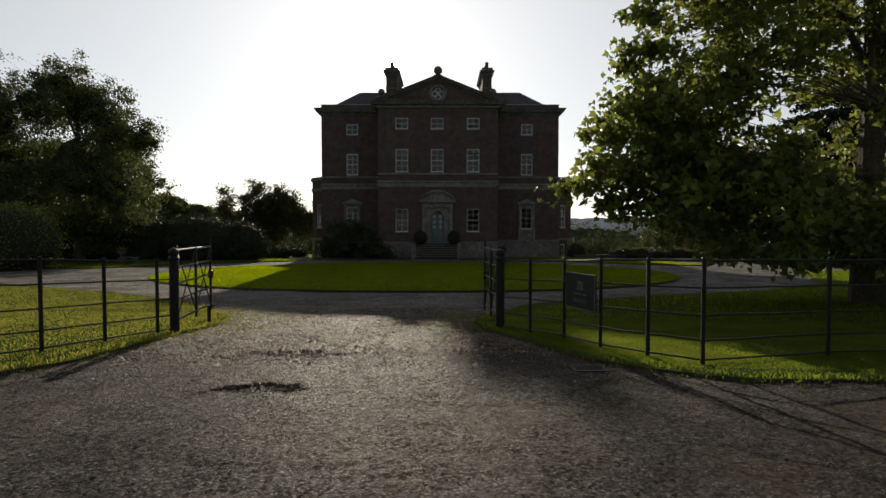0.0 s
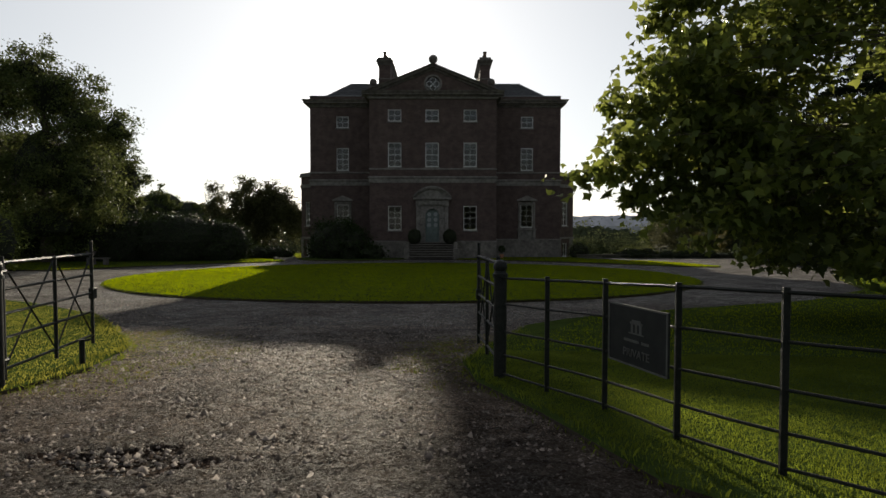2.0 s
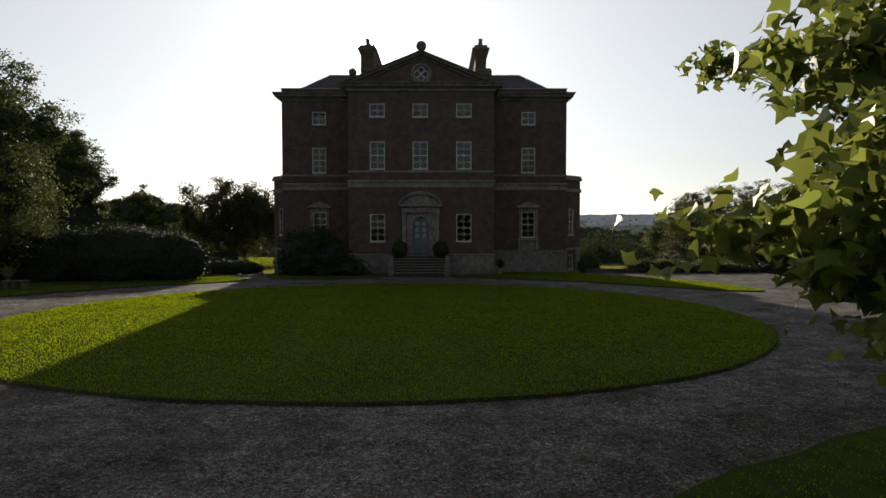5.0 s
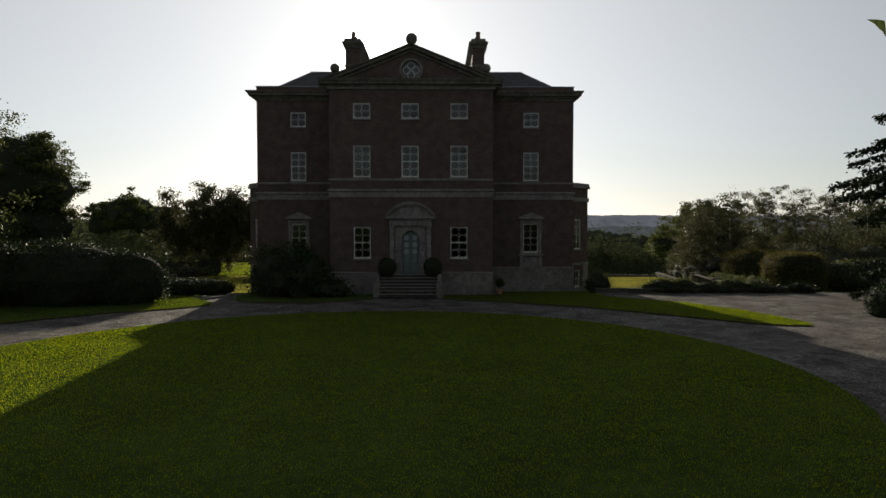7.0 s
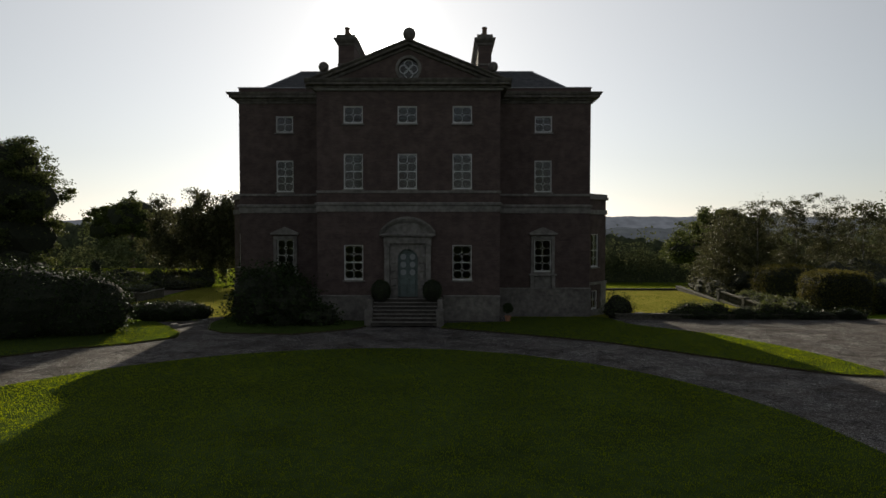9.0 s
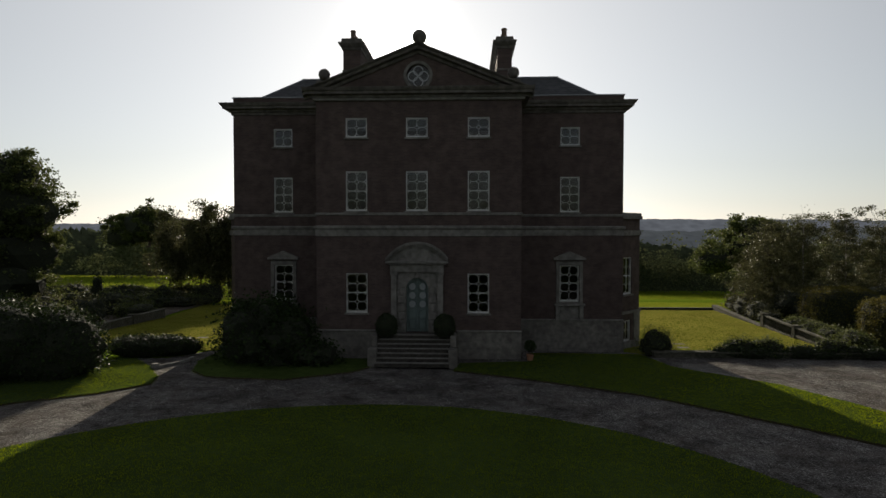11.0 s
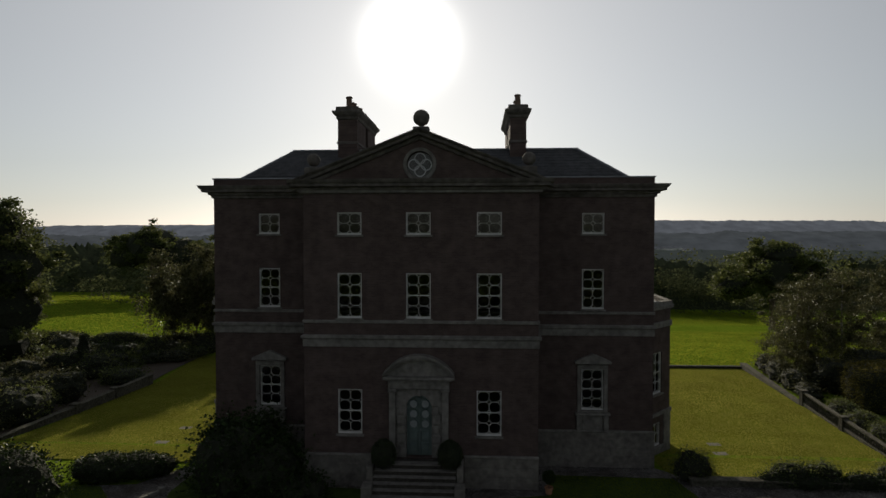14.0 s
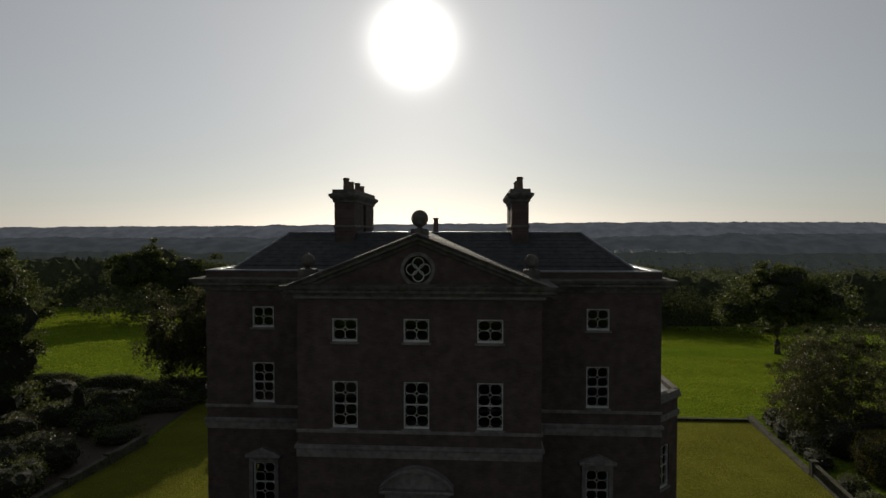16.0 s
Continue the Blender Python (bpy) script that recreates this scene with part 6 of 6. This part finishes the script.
wood("right_wood", "dark trees rising beside the field", [(38 + 4.2 * k + rw.uniform(-1, 1), 204 - 3.2 * k + rw.uniform(-3, 6), 6.0, 13 + rw.uniform(-2, 2)) for k in range(12)] + [(72 + 6 * k + rw.uniform(-2, 2), 112 + 6 * k + rw.uniform(-4, 4), 6.5, 15 + rw.uniform(-2, 2)) for k in range(14)], 0.6, 311, per=900)
wood("left_wood", "trees and hedges beyond the left field", [(-62 - 8 * k, 148 + rw.uniform(-5, 18), 5.0, 6 + rw.uniform(-1, 3)) for k in range(16)], 0.7, 321, per=520)
wood("valley_wood", "single trees standing out of the valley wood", [(rw.uniform(-0.9, 0.9) * d, d, rw.uniform(7, 11), rw.uniform(13, 18)) for d in 235 + 500 * rw.random(130) ** 1.3], 1.35, 331, per=230)


def canopy(name, label, y0, y1, rows, cols, high, mat):
    """The crowns of a great wood seen from above: rounded, close and uneven."""
    verts, faces = [], []
    for j in range(rows + 1):
        y = y0 * (y1 / y0) ** (j / rows)
        for i in range(cols + 1):
            x = y * math.tan(radians(-46 + 92 * i / cols)) + 20
            s = max(9.0, y * 0.035)
            n = abs(noise.noise((x / s, y / (s * 1.6), 0.0)))
            z = land(x, y) + high * (0.55 + 0.9 * (1 - n) ** 2 * 0.8 + 0.6 * noise.noise((x / (s * 4), y / (s * 4), 3.0)) + 0.4 * noise.noise((x / 190, y / 240, 5.0)) + 0.18 * noise.noise((x / (s * 0.3), y / (s * 0.3), 7.0)))
            verts.append((x, y, z if j else land(x, y)))
    w = cols + 1
    for j in range(rows):
        for i in range(cols):
            faces.append((j * w + i, j * w + i + 1, (j + 1) * w + i + 1, (j + 1) * w + i))
    return tagged(mesh_object(name, verts, faces, mat), label, "wood", "", "stuff")


# canopy colour lightened to carry the valley's haze
M_CANOPY = material("wood_canopy", (0.035, 0.044, 0.026), (0.070, 0.080, 0.044), 2.6, 1.0, 0.6, 1.6, 0.3, 40.0, spec=0.0)
# haze over the far wood is put in as emission
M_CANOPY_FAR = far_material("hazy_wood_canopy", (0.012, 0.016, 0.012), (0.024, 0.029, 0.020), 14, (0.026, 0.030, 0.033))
canopy("wood_canopy", "close crowns of the wood filling the valley", 205, 560, 90, 260, 10.5, M_CANOPY)
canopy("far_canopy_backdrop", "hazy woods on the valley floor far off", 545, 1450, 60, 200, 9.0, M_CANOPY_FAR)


def hills(name, label, dist, heights, base, mat, seed, lump_size):
    """A long ridge of far hills."""
    verts, faces = [], []
    n = 700
    for i in range(n + 1):
        a = radians(-58 + 116 * i / n)
        x, y = dist * math.tan(a), dist
        h = float(np.interp(math.degrees(a), heights[0], heights[1])) + lump_size * noise.noise((i * 0.08, seed, 0)) + lump_size * 0.5 * noise.noise((i * 0.33, seed, 4)) + lump_size * 0.35 * noise.noise((i * 3.3, seed, 9)) + lump_size * 0.3 * noise.noise((i * 0.37 * 7.1, seed, 2))
        verts += [(x, y, base), (x, y + 40, base * 0.5 + h * 0.5), (x, y + 160, h), (x, y + 400, base)]
    for i in range(n):
        for k in range(3):
            a, b = i * 4 + k, (i + 1) * 4 + k
            faces.append((a, b, b + 1, a + 1))
    return tagged(mesh_object(name, verts, faces, mat, smooth=True), label, "hills", "", "structure")


# the hills' haze is put in as emission, bluer on the farther ridge
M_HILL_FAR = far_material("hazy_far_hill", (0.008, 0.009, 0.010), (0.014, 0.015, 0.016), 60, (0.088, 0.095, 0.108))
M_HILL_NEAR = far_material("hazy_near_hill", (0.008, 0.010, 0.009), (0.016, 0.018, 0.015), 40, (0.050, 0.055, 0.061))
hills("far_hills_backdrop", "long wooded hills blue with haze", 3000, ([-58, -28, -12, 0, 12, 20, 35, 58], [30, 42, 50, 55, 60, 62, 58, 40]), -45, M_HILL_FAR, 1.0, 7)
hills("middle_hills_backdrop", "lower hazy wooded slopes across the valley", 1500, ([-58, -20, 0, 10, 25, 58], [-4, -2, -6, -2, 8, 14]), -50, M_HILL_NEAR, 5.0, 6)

# pale meadows on low knolls among the far woods
for x, y, rx, ry, top in ((-238, 352, 34, 16, 14.5), (-372, 500, 30, 26, 18.0), (-300, 470, 30, 16, 13.0)):
    bm = lump(bmesh.new(), x, y, land(x, y), rx, ry, top, 3.0, 0.06, 3)
    tagged(part("meadow_knoll", bm, M_FIELD, smooth=True), "pale meadow on a low rise among far woods", "field", "", "structure")
# pale sheds of a town across the valley
rt = np.random.default_rng(15)
for k in range(18):
    x, y = 300 + 190 * rt.random(), 1456 + 24 * rt.random()
    w, d, h = 6 + 9 * rt.random(), 5 + 4 * rt.random(), 9 + 6 * rt.random()
    ob = thing("town_building", "small pale building in the distant town", "building", "distant town", at=(x, y, land(x, y)))
    part("wall", box(bmesh.new(), -w, w, -d, d, 0, h), M_PALE, ob)
    bm = bmesh.new()
    vs = [bm.verts.new(p) for p in ((-w - 0.4, -d - 0.4, h), (w + 0.4, -d - 0.4, h), (w + 0.4, d + 0.4, h), (-w - 0.4, d + 0.4, h), (-w - 0.4, 0, h + 3.5), (w + 0.4, 0, h + 3.5))]
    for f in ((0, 1, 5, 4), (2, 3, 4, 5), (0, 4, 3), (1, 2, 5), (3, 2, 1, 0)):
        bm.faces.new([vs[i] for i in f])
    part("roof", bm, M_LEAD, ob)


# ---- loose stones, grass blades and worn ground ----
def scatter_stones(name, label, spots, low, high, seed, mat=None):
    """Small angular stones lying on the ground, past counting."""
    rng = np.random.default_rng(seed)
    n = len(spots)
    r = low + (high - low) * rng.random(n) ** 3
    base = np.array([land(x, y) for x, y in spots])
    ang = rng.random(n) * math.tau
    v = np.empty((n, 5, 3))
    for k in range(4):
        a = ang + k * math.pi / 2 + rng.normal(size=n) * 0.25
        q = r * rng.uniform(0.7, 1.3, n)
        v[:, k] = np.column_stack([spots[:, 0] + q * np.cos(a), spots[:, 1] + q * np.sin(a), base - 0.002 + rng.normal(size=n) * r * 0.1])
    v[:, 4] = np.column_stack([spots[:, 0] + rng.normal(size=n) * r * 0.4, spots[:, 1] + rng.normal(size=n) * r * 0.4, base + r * rng.uniform(0.5, 1.0, n)])
    f = np.arange(n)[:, None, None] * 5 + np.array([[0, 1, 4], [1, 2, 4], [2, 3, 4], [3, 0, 4]])[None]
    return tagged(fast_mesh(name, v.reshape(-1, 3), f.reshape(-1, 3), mat or M_STONE_BITS), label, "gravel", "", "stuff")


def fast_mesh(name, verts, faces, mat, parent=None):
    k = faces.shape[1]
    me = bpy.data.meshes.new(name)
    me.vertices.add(len(verts))
    me.vertices.foreach_set("co", np.ascontiguousarray(verts, dtype=np.float32).ravel())
    me.loops.add(faces.size)
    me.loops.foreach_set("vertex_index", np.ascontiguousarray(faces, dtype=np.int32).ravel())
    me.polygons.add(len(faces))
    me.polygons.foreach_set("loop_start", np.arange(0, faces.size, k, dtype=np.int32))
    me.polygons.foreach_set("loop_total", np.full(len(faces), k, dtype=np.int32))
    me.update(calc_edges=True)
    me.materials.append(mat)
    ob = new(name, me)
    ob.parent = parent
    return ob


def inside(px, py, line):
    hit = np.zeros(len(px), bool)
    for (ax, ay), (bx, by) in zip(line, line[1:] + line[:1]):
        if ay != by:
            hit ^= ((ay > py) != (by > py)) & (px < ax + (py - ay) / (by - ay) * (bx - ax))
    return hit


def edge_distance(px, py, line):
    best = np.full(len(px), 1e9)
    for (ax, ay), (bx, by) in zip(line, line[1:] + line[:1]):
        t = np.clip(((px - ax) * (bx - ax) + (py - ay) * (by - ay)) / ((bx - ax) ** 2 + (by - ay) ** 2 + 1e-9), 0, 1)
        best = np.minimum(best, np.hypot(px - ax - t * (bx - ax), py - ay - t * (by - ay)))
    return best


def blades(name, label, px, py, lift, high, mat, seed):
    """Single blades of grass."""
    rng = np.random.default_rng(seed)
    n = len(px)
    z = np.interp(py, LAND_Y, LAND_Z) + lift
    a = rng.random(n) * math.tau
    h = high * rng.uniform(0.5, 1.3, n)
    w = 0.002 + 0.002 * rng.random(n)
    bend = h * rng.uniform(0.1, 0.9, n)
    b = rng.random(n) * math.tau
    v = np.empty((n, 4, 3))
    v[:, 0] = np.column_stack([px - w * np.cos(a), py - w * np.sin(a), z - 0.01])
    v[:, 1] = np.column_stack([px + w * np.cos(a), py + w * np.sin(a), z - 0.01])
    v[:, 2] = np.column_stack([px + bend * 0.35 * np.cos(b) + w * 0.7 * np.cos(a), py + bend * 0.35 * np.sin(b) + w * 0.7 * np.sin(a), z + h * 0.65])
    v[:, 3] = np.column_stack([px + bend * np.cos(b), py + bend * np.sin(b), z + h])
    f = np.arange(n)[:, None] * 4 + np.array([[0, 1, 2, 3]])
    return tagged(fast_mesh(name, v.reshape(-1, 3), f, mat), label, "grass", "", "stuff")


rs = np.random.default_rng(9)
lawn_lines = [v[0] for v in LAWNS.values()]
spots = np.column_stack([rs.uniform(-5.5, 6.0, 90000), 1.2 + 12.6 * rs.random(90000) ** 1.3])
keep = np.ones(len(spots), bool)
for line in lawn_lines[1:3]:
    keep &= ~inside(spots[:, 0], spots[:, 1], line)
spots = spots[keep]
onroad = inside(spots[:, 0], spots[:, 1], ROAD)
spill = onroad & (rs.random(len(spots)) < np.clip((spots[:, 1] - 4.6) / 1.6, 0, 0.9))
scatter_stones("spilt_gravel", "gravel spilt over the edge of the lane", spots[spill], 0.005, 0.02, 6).location.z = 0.034
onroad &= ~spill
scatter_stones("loose_gravel", "loose angular gravel on the drive", spots[~onroad & ~spill], 0.006, 0.026, 1).location.z = 0.032
scatter_stones("road_chippings", "stone chippings standing out of the worn asphalt", spots[onroad][::2], 0.004, 0.014, 2, M_CHIP).location.z = 0.034

coarse = np.column_stack([rs.uniform(-3.6, 0.9, 9000), 5.6 + 7.2 * rs.random(9000)])
for line in lawn_lines[1:3]:
    coarse = coarse[~inside(coarse[:, 0], coarse[:, 1], line)]
lumps = np.array([noise.noise((x * 1.6, y * 1.6, 12.0)) for x, y in coarse])
coarse = coarse[lumps > rs.uniform(-0.5, 0.5, len(coarse))]
third = rs.random(len(coarse)) < 0.4
scatter_stones("coarse_stones", "coarse broken stones lying on the drive", coarse[~third], 0.012, 0.045, 4).location.z = 0.03
scatter_stones("dark_stones", "dark broken stones and earth on the drive", coarse[third], 0.012, 0.040, 5, M_DARK_BITS).location.z = 0.03

far = np.column_stack([rs.uniform(-9.0, 6.0, 26000), 10.0 + 10.0 * rs.random(26000) ** 1.2])
keep = np.ones(len(far), bool)
for line in lawn_lines[:3]:
    keep &= ~inside(far[:, 0], far[:, 1], line)
scatter_stones("drive_gravel_stones", "larger loose stones on the circling drive", far[keep], 0.006, 0.026, 3)

for nm, x0, x1, y0, y1, count, line in (("right_verge_grass", 0.3, 9.5, 4.7, 13.0, 50000, lawn_lines[2]), ("left_verge_grass", -10.0, -3.4, 4.2, 15.0, 45000, lawn_lines[1])):
    px, py = rs.uniform(x0, x1, count), y0 + (y1 - y0) * rs.random(count) ** 1.4
    ok = inside(px, py, line)
    px, py = px[ok], py[ok]
    d = edge_distance(px, py, line)
    patchy = np.array([noise.noise((x * 1.3, y * 1.3, 0)) for x, y in zip(px, py)])
    high = 0.012 + 0.050 * np.exp(-d / 0.14) * (1 + patchy) + 0.010 * np.clip(patchy, 0, 1)
    blades(nm, "rough grass blades along the verge", px, py, 0.07, high, M_NEAR_TURF if x0 > 0 else M_VERGE_TURF, 31)
# shaggy fringe along the cut edges of the lawns
ex, ey = [], []
for line in lawn_lines:
    for (ax, ay), (bx, by) in zip(line, line[1:] + line[:1]):
        if abs(ax) > 39 or abs(bx) > 39 or max(ay, by) > 52:
            continue
        n = int(math.dist((ax, ay), (bx, by)) * 120)
        t = rs.random(n)
        ex.append(ax + (bx - ax) * t + rs.normal(size=n) * 0.05)
        ey.append(ay + (by - ay) * t + rs.normal(size=n) * 0.05)
ex, ey = np.concatenate(ex), np.concatenate(ey)
blades("lawn_fringe", "shaggy grass fringe on the lawn edges", ex, ey, 0.04, 0.032, M_BLADE, 33)


def turf(name, label, line, count, wide, high, lift, mat, seed):
    """Upright blades of a mown lawn, past counting, one face each."""
    rng = np.random.default_rng(seed)
    xs, ys = [q[0] for q in line], [q[1] for q in line]
    px, py = rng.uniform(min(xs), max(xs), count), rng.uniform(min(ys), max(ys), count)
    ok = inside(px, py, line)
    px, py = px[ok], py[ok]
    n = len(px)
    z = np.array([land(x, y) for x, y in zip(px, py)]) + lift
    a = rng.random(n) * math.pi
    h = high * rng.uniform(0.6, 1.25, n)
    w = wide * rng.uniform(0.35, 0.65, n)
    lx, ly = rng.normal(size=n) * h * 0.45, rng.normal(size=n) * h * 0.45
    v = np.empty((n, 3, 3))
    v[:, 0] = np.column_stack([px - w * np.cos(a), py - w * np.sin(a), z - 0.01])
    v[:, 1] = np.column_stack([px + w * np.cos(a), py + w * np.sin(a), z - 0.01])
    v[:, 2] = np.column_stack([px + lx, py + ly, z + h])
    return tagged(fast_mesh(name, v.reshape(-1, 3), np.arange(n * 3).reshape(-1, 3), mat), label, "grass", "", "stuff")


turf("oval_turf", "short mown grass of the round lawn", LAWNS["oval_lawn"][0], 270000, 0.022, 0.030, 0.07, M_TURF, 41)
turf("verge_turf", "short mown grass beside the gate", [(-3.9, 5.3), (-3.6, 6.9), (-3.55, 9.2), (-4.6, 11.9), (-7.2, 15.6), (-13.3, 20.2), (-22, 23.5), (-22, 4.0), (-9, 3.9)], 170000, 0.013, 0.026, 0.07, M_VERGE_TURF, 42)
turf("shaded_turf", "short mown grass under the tree", [(6.3, 5.0), (16, 4.9), (24, 33), (18.5, 31), (14.3, 22.8), (10.1, 19), (3.2, 15.2), (0.95, 10.6), (6.3, 9.7)], 110000, 0.020, 0.026, 0.07, M_TURF, 43)
turf("near_verge_turf", "short grass inside the fence", [(1.9, 5.4), (6.3, 5.0), (6.3, 9.7), (0.9, 10.6), (0.6, 8.6), (1.3, 6.4)], 210000, 0.006, 0.018, 0.07, M_NEAR_TURF, 50)
turf("left_strip_turf", "mown grass of the narrow lawn", LAWNS["left_strip_lawn"][0], 90000, 0.022, 0.030, 0.07, M_TURF, 44)
turf("right_island_turf", "mown grass of the curved lawn", LAWNS["right_island_lawn"][0], 90000, 0.022, 0.030, 0.07, M_TURF, 45)
turf("right_side_turf", "dry mown grass beside the house", [(11.0, 53.2), (24.2, 53.2), (24.6, 69.0), (26.3, 82.6), (9.0, 82.6), (9.0, 66.0), (11.0, 66.0)], 75000, 0.05, 0.05, -0.045, M_DRY_TURF, 46)
turf("left_side_turf", "dry mown grass below the garden trees", [(-12.0, 54.8), (-24.6, 54.8), (-24.4, 74.0), (-26.5, 86.0), (-10.0, 86.0), (-10.0, 66.0), (-12.0, 66.0)], 75000, 0.05, 0.05, -0.045, M_DRY_TURF, 47)
turf("right_field_turf", "pasture grass of the sunlit field", [(9, 83), (30, 83), (75, 100), (85, 190), (30, 205), (9, 150)], 90000, 0.22, 0.12, -0.07, M_FIELD_TURF, 48)
turf("left_field_turf", "pasture grass of the far meadow", [(-10, 86), (-30, 86), (-95, 95), (-110, 180), (-10, 200)], 60000, 0.26, 0.13, -0.07, M_FIELD_TURF, 49)
# worn and yellowed grass where the lawn meets the drive
WORN = [[(-3.6, 7.9), (-3.1, 8.3), (-2.7, 9.4), (-2.5, 10.6), (-3.2, 12.0), (-4.6, 13.0), (-5.0, 12.2), (-4.0, 10.8), (-3.6, 9.2)], [(0.55, 8.6), (0.15, 9.2), (-0.1, 10.2), (0.1, 11.4), (0.7, 12.2), (1.1, 12.2), (0.7, 10.9), (0.4, 9.6)]]
for k, line in enumerate(WORN):
    patch("worn_verge", line, 0.037, M_WORN, 0.12, label="thin yellowed turf worn into the gravel", category="grass", rough=0.22)
    xs, ys = [q[0] for q in line], [q[1] for q in line]
    px, py = rs.uniform(min(xs) - 0.5, max(xs) + 0.5, 34000), rs.uniform(min(ys) - 0.5, max(ys) + 0.5, 34000)
    d = edge_distance(px, py, line)
    patchy = np.array([noise.noise((x * 2.2, y * 2.2, 5.0)) + 0.6 * noise.noise((x * 6.1, y * 6.1, 1.0)) for x, y in zip(px, py)])
    ok = np.where(inside(px, py, line), 0.75, 0.75 - d * 1.6) + patchy * 0.9 > rs.random(len(px)) * 1.1
    for lawn in lawn_lines[1:3]:
        ok &= ~inside(px, py, lawn)
    px, py = px[ok], py[ok]
    half = rs.random(len(px)) < 0.55
    blades("dry_grass", "short dry grass at the drive's edge", px[half], py[half], 0.03, 0.022, M_DRY, 35)
    blades("thin_grass", "thin green grass growing in the gravel", px[~half], py[~half], 0.03, 0.025, M_BLADE, 36)


# the broken near ground in relief: worn asphalt running out into stones and earth, with two holes
HOLES = ((-1.64, 6.30, 0.66, 0.24, 0.05), (-1.60, 4.72, 0.46, 0.22, 0.0))


def hole_depth(x, y):
    deep = 0.0
    for cx, cy, rx, ry, bend in HOLES:
        u, v = (x - cx) / rx, (y - cy - bend * math.sin(x * 3)) / ry
        d = math.hypot(u, v) + 0.75 * noise.noise((x * 3.1, y * 4.5, cx)) + 0.4 * noise.noise((x * 9.0, y * 9.0, cy))
        deep = max(deep, min(1.0, max(0.0, (0.95 - d) * 5)))
    return deep


def relief(name, label, x0, x1, y0, y1, step, fade_near, fade_far):
    nx, ny = int((x1 - x0) / step), int((y1 - y0) / step)
    xs, ys = np.linspace(x0, x1, nx + 1), np.linspace(y0, y1, ny + 1)
    X, Y = np.meshgrid(xs, ys)
    px, py = X.ravel(), Y.ravel()
    road = inside(px + 0.25 * np.sin(py * 5.0) * 0.4, py, ROAD)
    away = np.where(road, edge_distance(px, py, ROAD), 0.0)
    verts = np.empty((len(px), 3))
    for i, (x, y) in enumerate(zip(px, py)):
        rough = 1.0 if not road[i] else max(0.45, 1.0 - away[i] * 0.9)
        big, mid, small = noise.noise((x * 1.9, y * 2.6, 2.0)), noise.noise((x * 7.0, y * 9.0, 4.0)), 0.6 * noise.noise((x * 22.0, y * 22.0, 6.0)) + 0.7 * noise.noise((x * 39.0, y * 39.0, 8.0))
        ridge = 1 - abs(noise.noise((x * 3.3, y * 5.2, 9.0))) * 2
        h = 0.036 + rough * (0.010 * big + 0.011 * mid + 0.014 * small + 0.008 * ridge)
        rim = min(1.0, (x - x0) / 0.2, (x1 - x) / 0.2, (y - y0) / 0.1 if fade_near else 1.0, (y1 - y) / 0.25 if fade_far else 1.0)
        h = (h - 0.026 * hole_depth(x, y)) * rim - 0.006 * (1 - rim)
        verts[i] = x, y, land(x, y) + max(h, -0.004) 
    w = nx + 1
    q = (np.arange(ny)[:, None] * w + np.arange(nx)[None]).ravel()
    faces = np.column_stack([q, q + 1, q + 1 + w, q + w])
    ob = fast_mesh(name, verts, faces, M_MOUTH)
    ob.data.materials.append(M_RUBBLE)
    c = verts[faces].mean(axis=1)
    hole = np.array([hole_depth(x, y) > 0.35 for x, y in c[:, :2]])
    ob.data.polygons.foreach_set("material_index", np.where(hole, 1, 0).astype(np.int32))
    ob.data.polygons.foreach_set("use_smooth", np.ones(len(faces), bool))
    ob.data.update()
    return tagged(ob, label, "road", "", "structure")


M_RUBBLE = stony("dark_rubble", (0.07, 0.050, 0.040), (0.42, 0.30, 0.225), 0.035, 0.5, 0.02, rough=0.95, spec=0.05)
relief("lane_surface", "broken asphalt of the lane with potholes and rubble", -6.2, 6.2, 2.0, 6.4, 0.022, True, False)
relief("drive_surface", "rutted stony ground at the mouth of the drive", -4.4, 1.9, 6.4, 13.5, 0.032, False, True)
for k, (cx, cy, rx, ry, _) in enumerate(HOLES):
    q, ang = np.sqrt(rs.random(60)), rs.random(60) * math.tau
    st = scatter_stones("rubble", "loose dark rubble lying in a pothole", np.column_stack([cx + rx * q * np.cos(ang), cy + ry * q * np.sin(ang)]), 0.006, 0.03, 60 + k)
    st.location.z = 0.02
    st.data.materials[0] = M_RUBBLE
# iron drain grate beside the verge
dx, dy = 1.25, 5.48
grate = thing("drain_grate", "dark iron drain grate set in the lane", "drain", at=(dx, dy, land(dx, dy) + 0.03))
# flat black plate: the darkness below the bars is put into its colour
part("gully", box(bmesh.new(), -0.13, 0.13, -0.11, 0.11, 0.0, 0.008), M_CORE, grate, "black plate standing in for the dark drain pit")
for k in range(6):
    part("grate_bar", box(bmesh.new(), -0.13, 0.13, -0.100 + k * 0.036, -0.082 + k * 0.036, 0.006, 0.020, 0.003), M_IRON, grate)
part("grate_frame", box(box(box(box(bmesh.new(), -0.155, 0.155, -0.135, -0.11, 0.0, 0.022), -0.155, 0.155, 0.11, 0.135, 0.0, 0.022), -0.155, -0.13, -0.11, 0.11, 0.0, 0.022), 0.13, 0.155, -0.11, 0.11, 0.0, 0.022), M_IRON, grate)
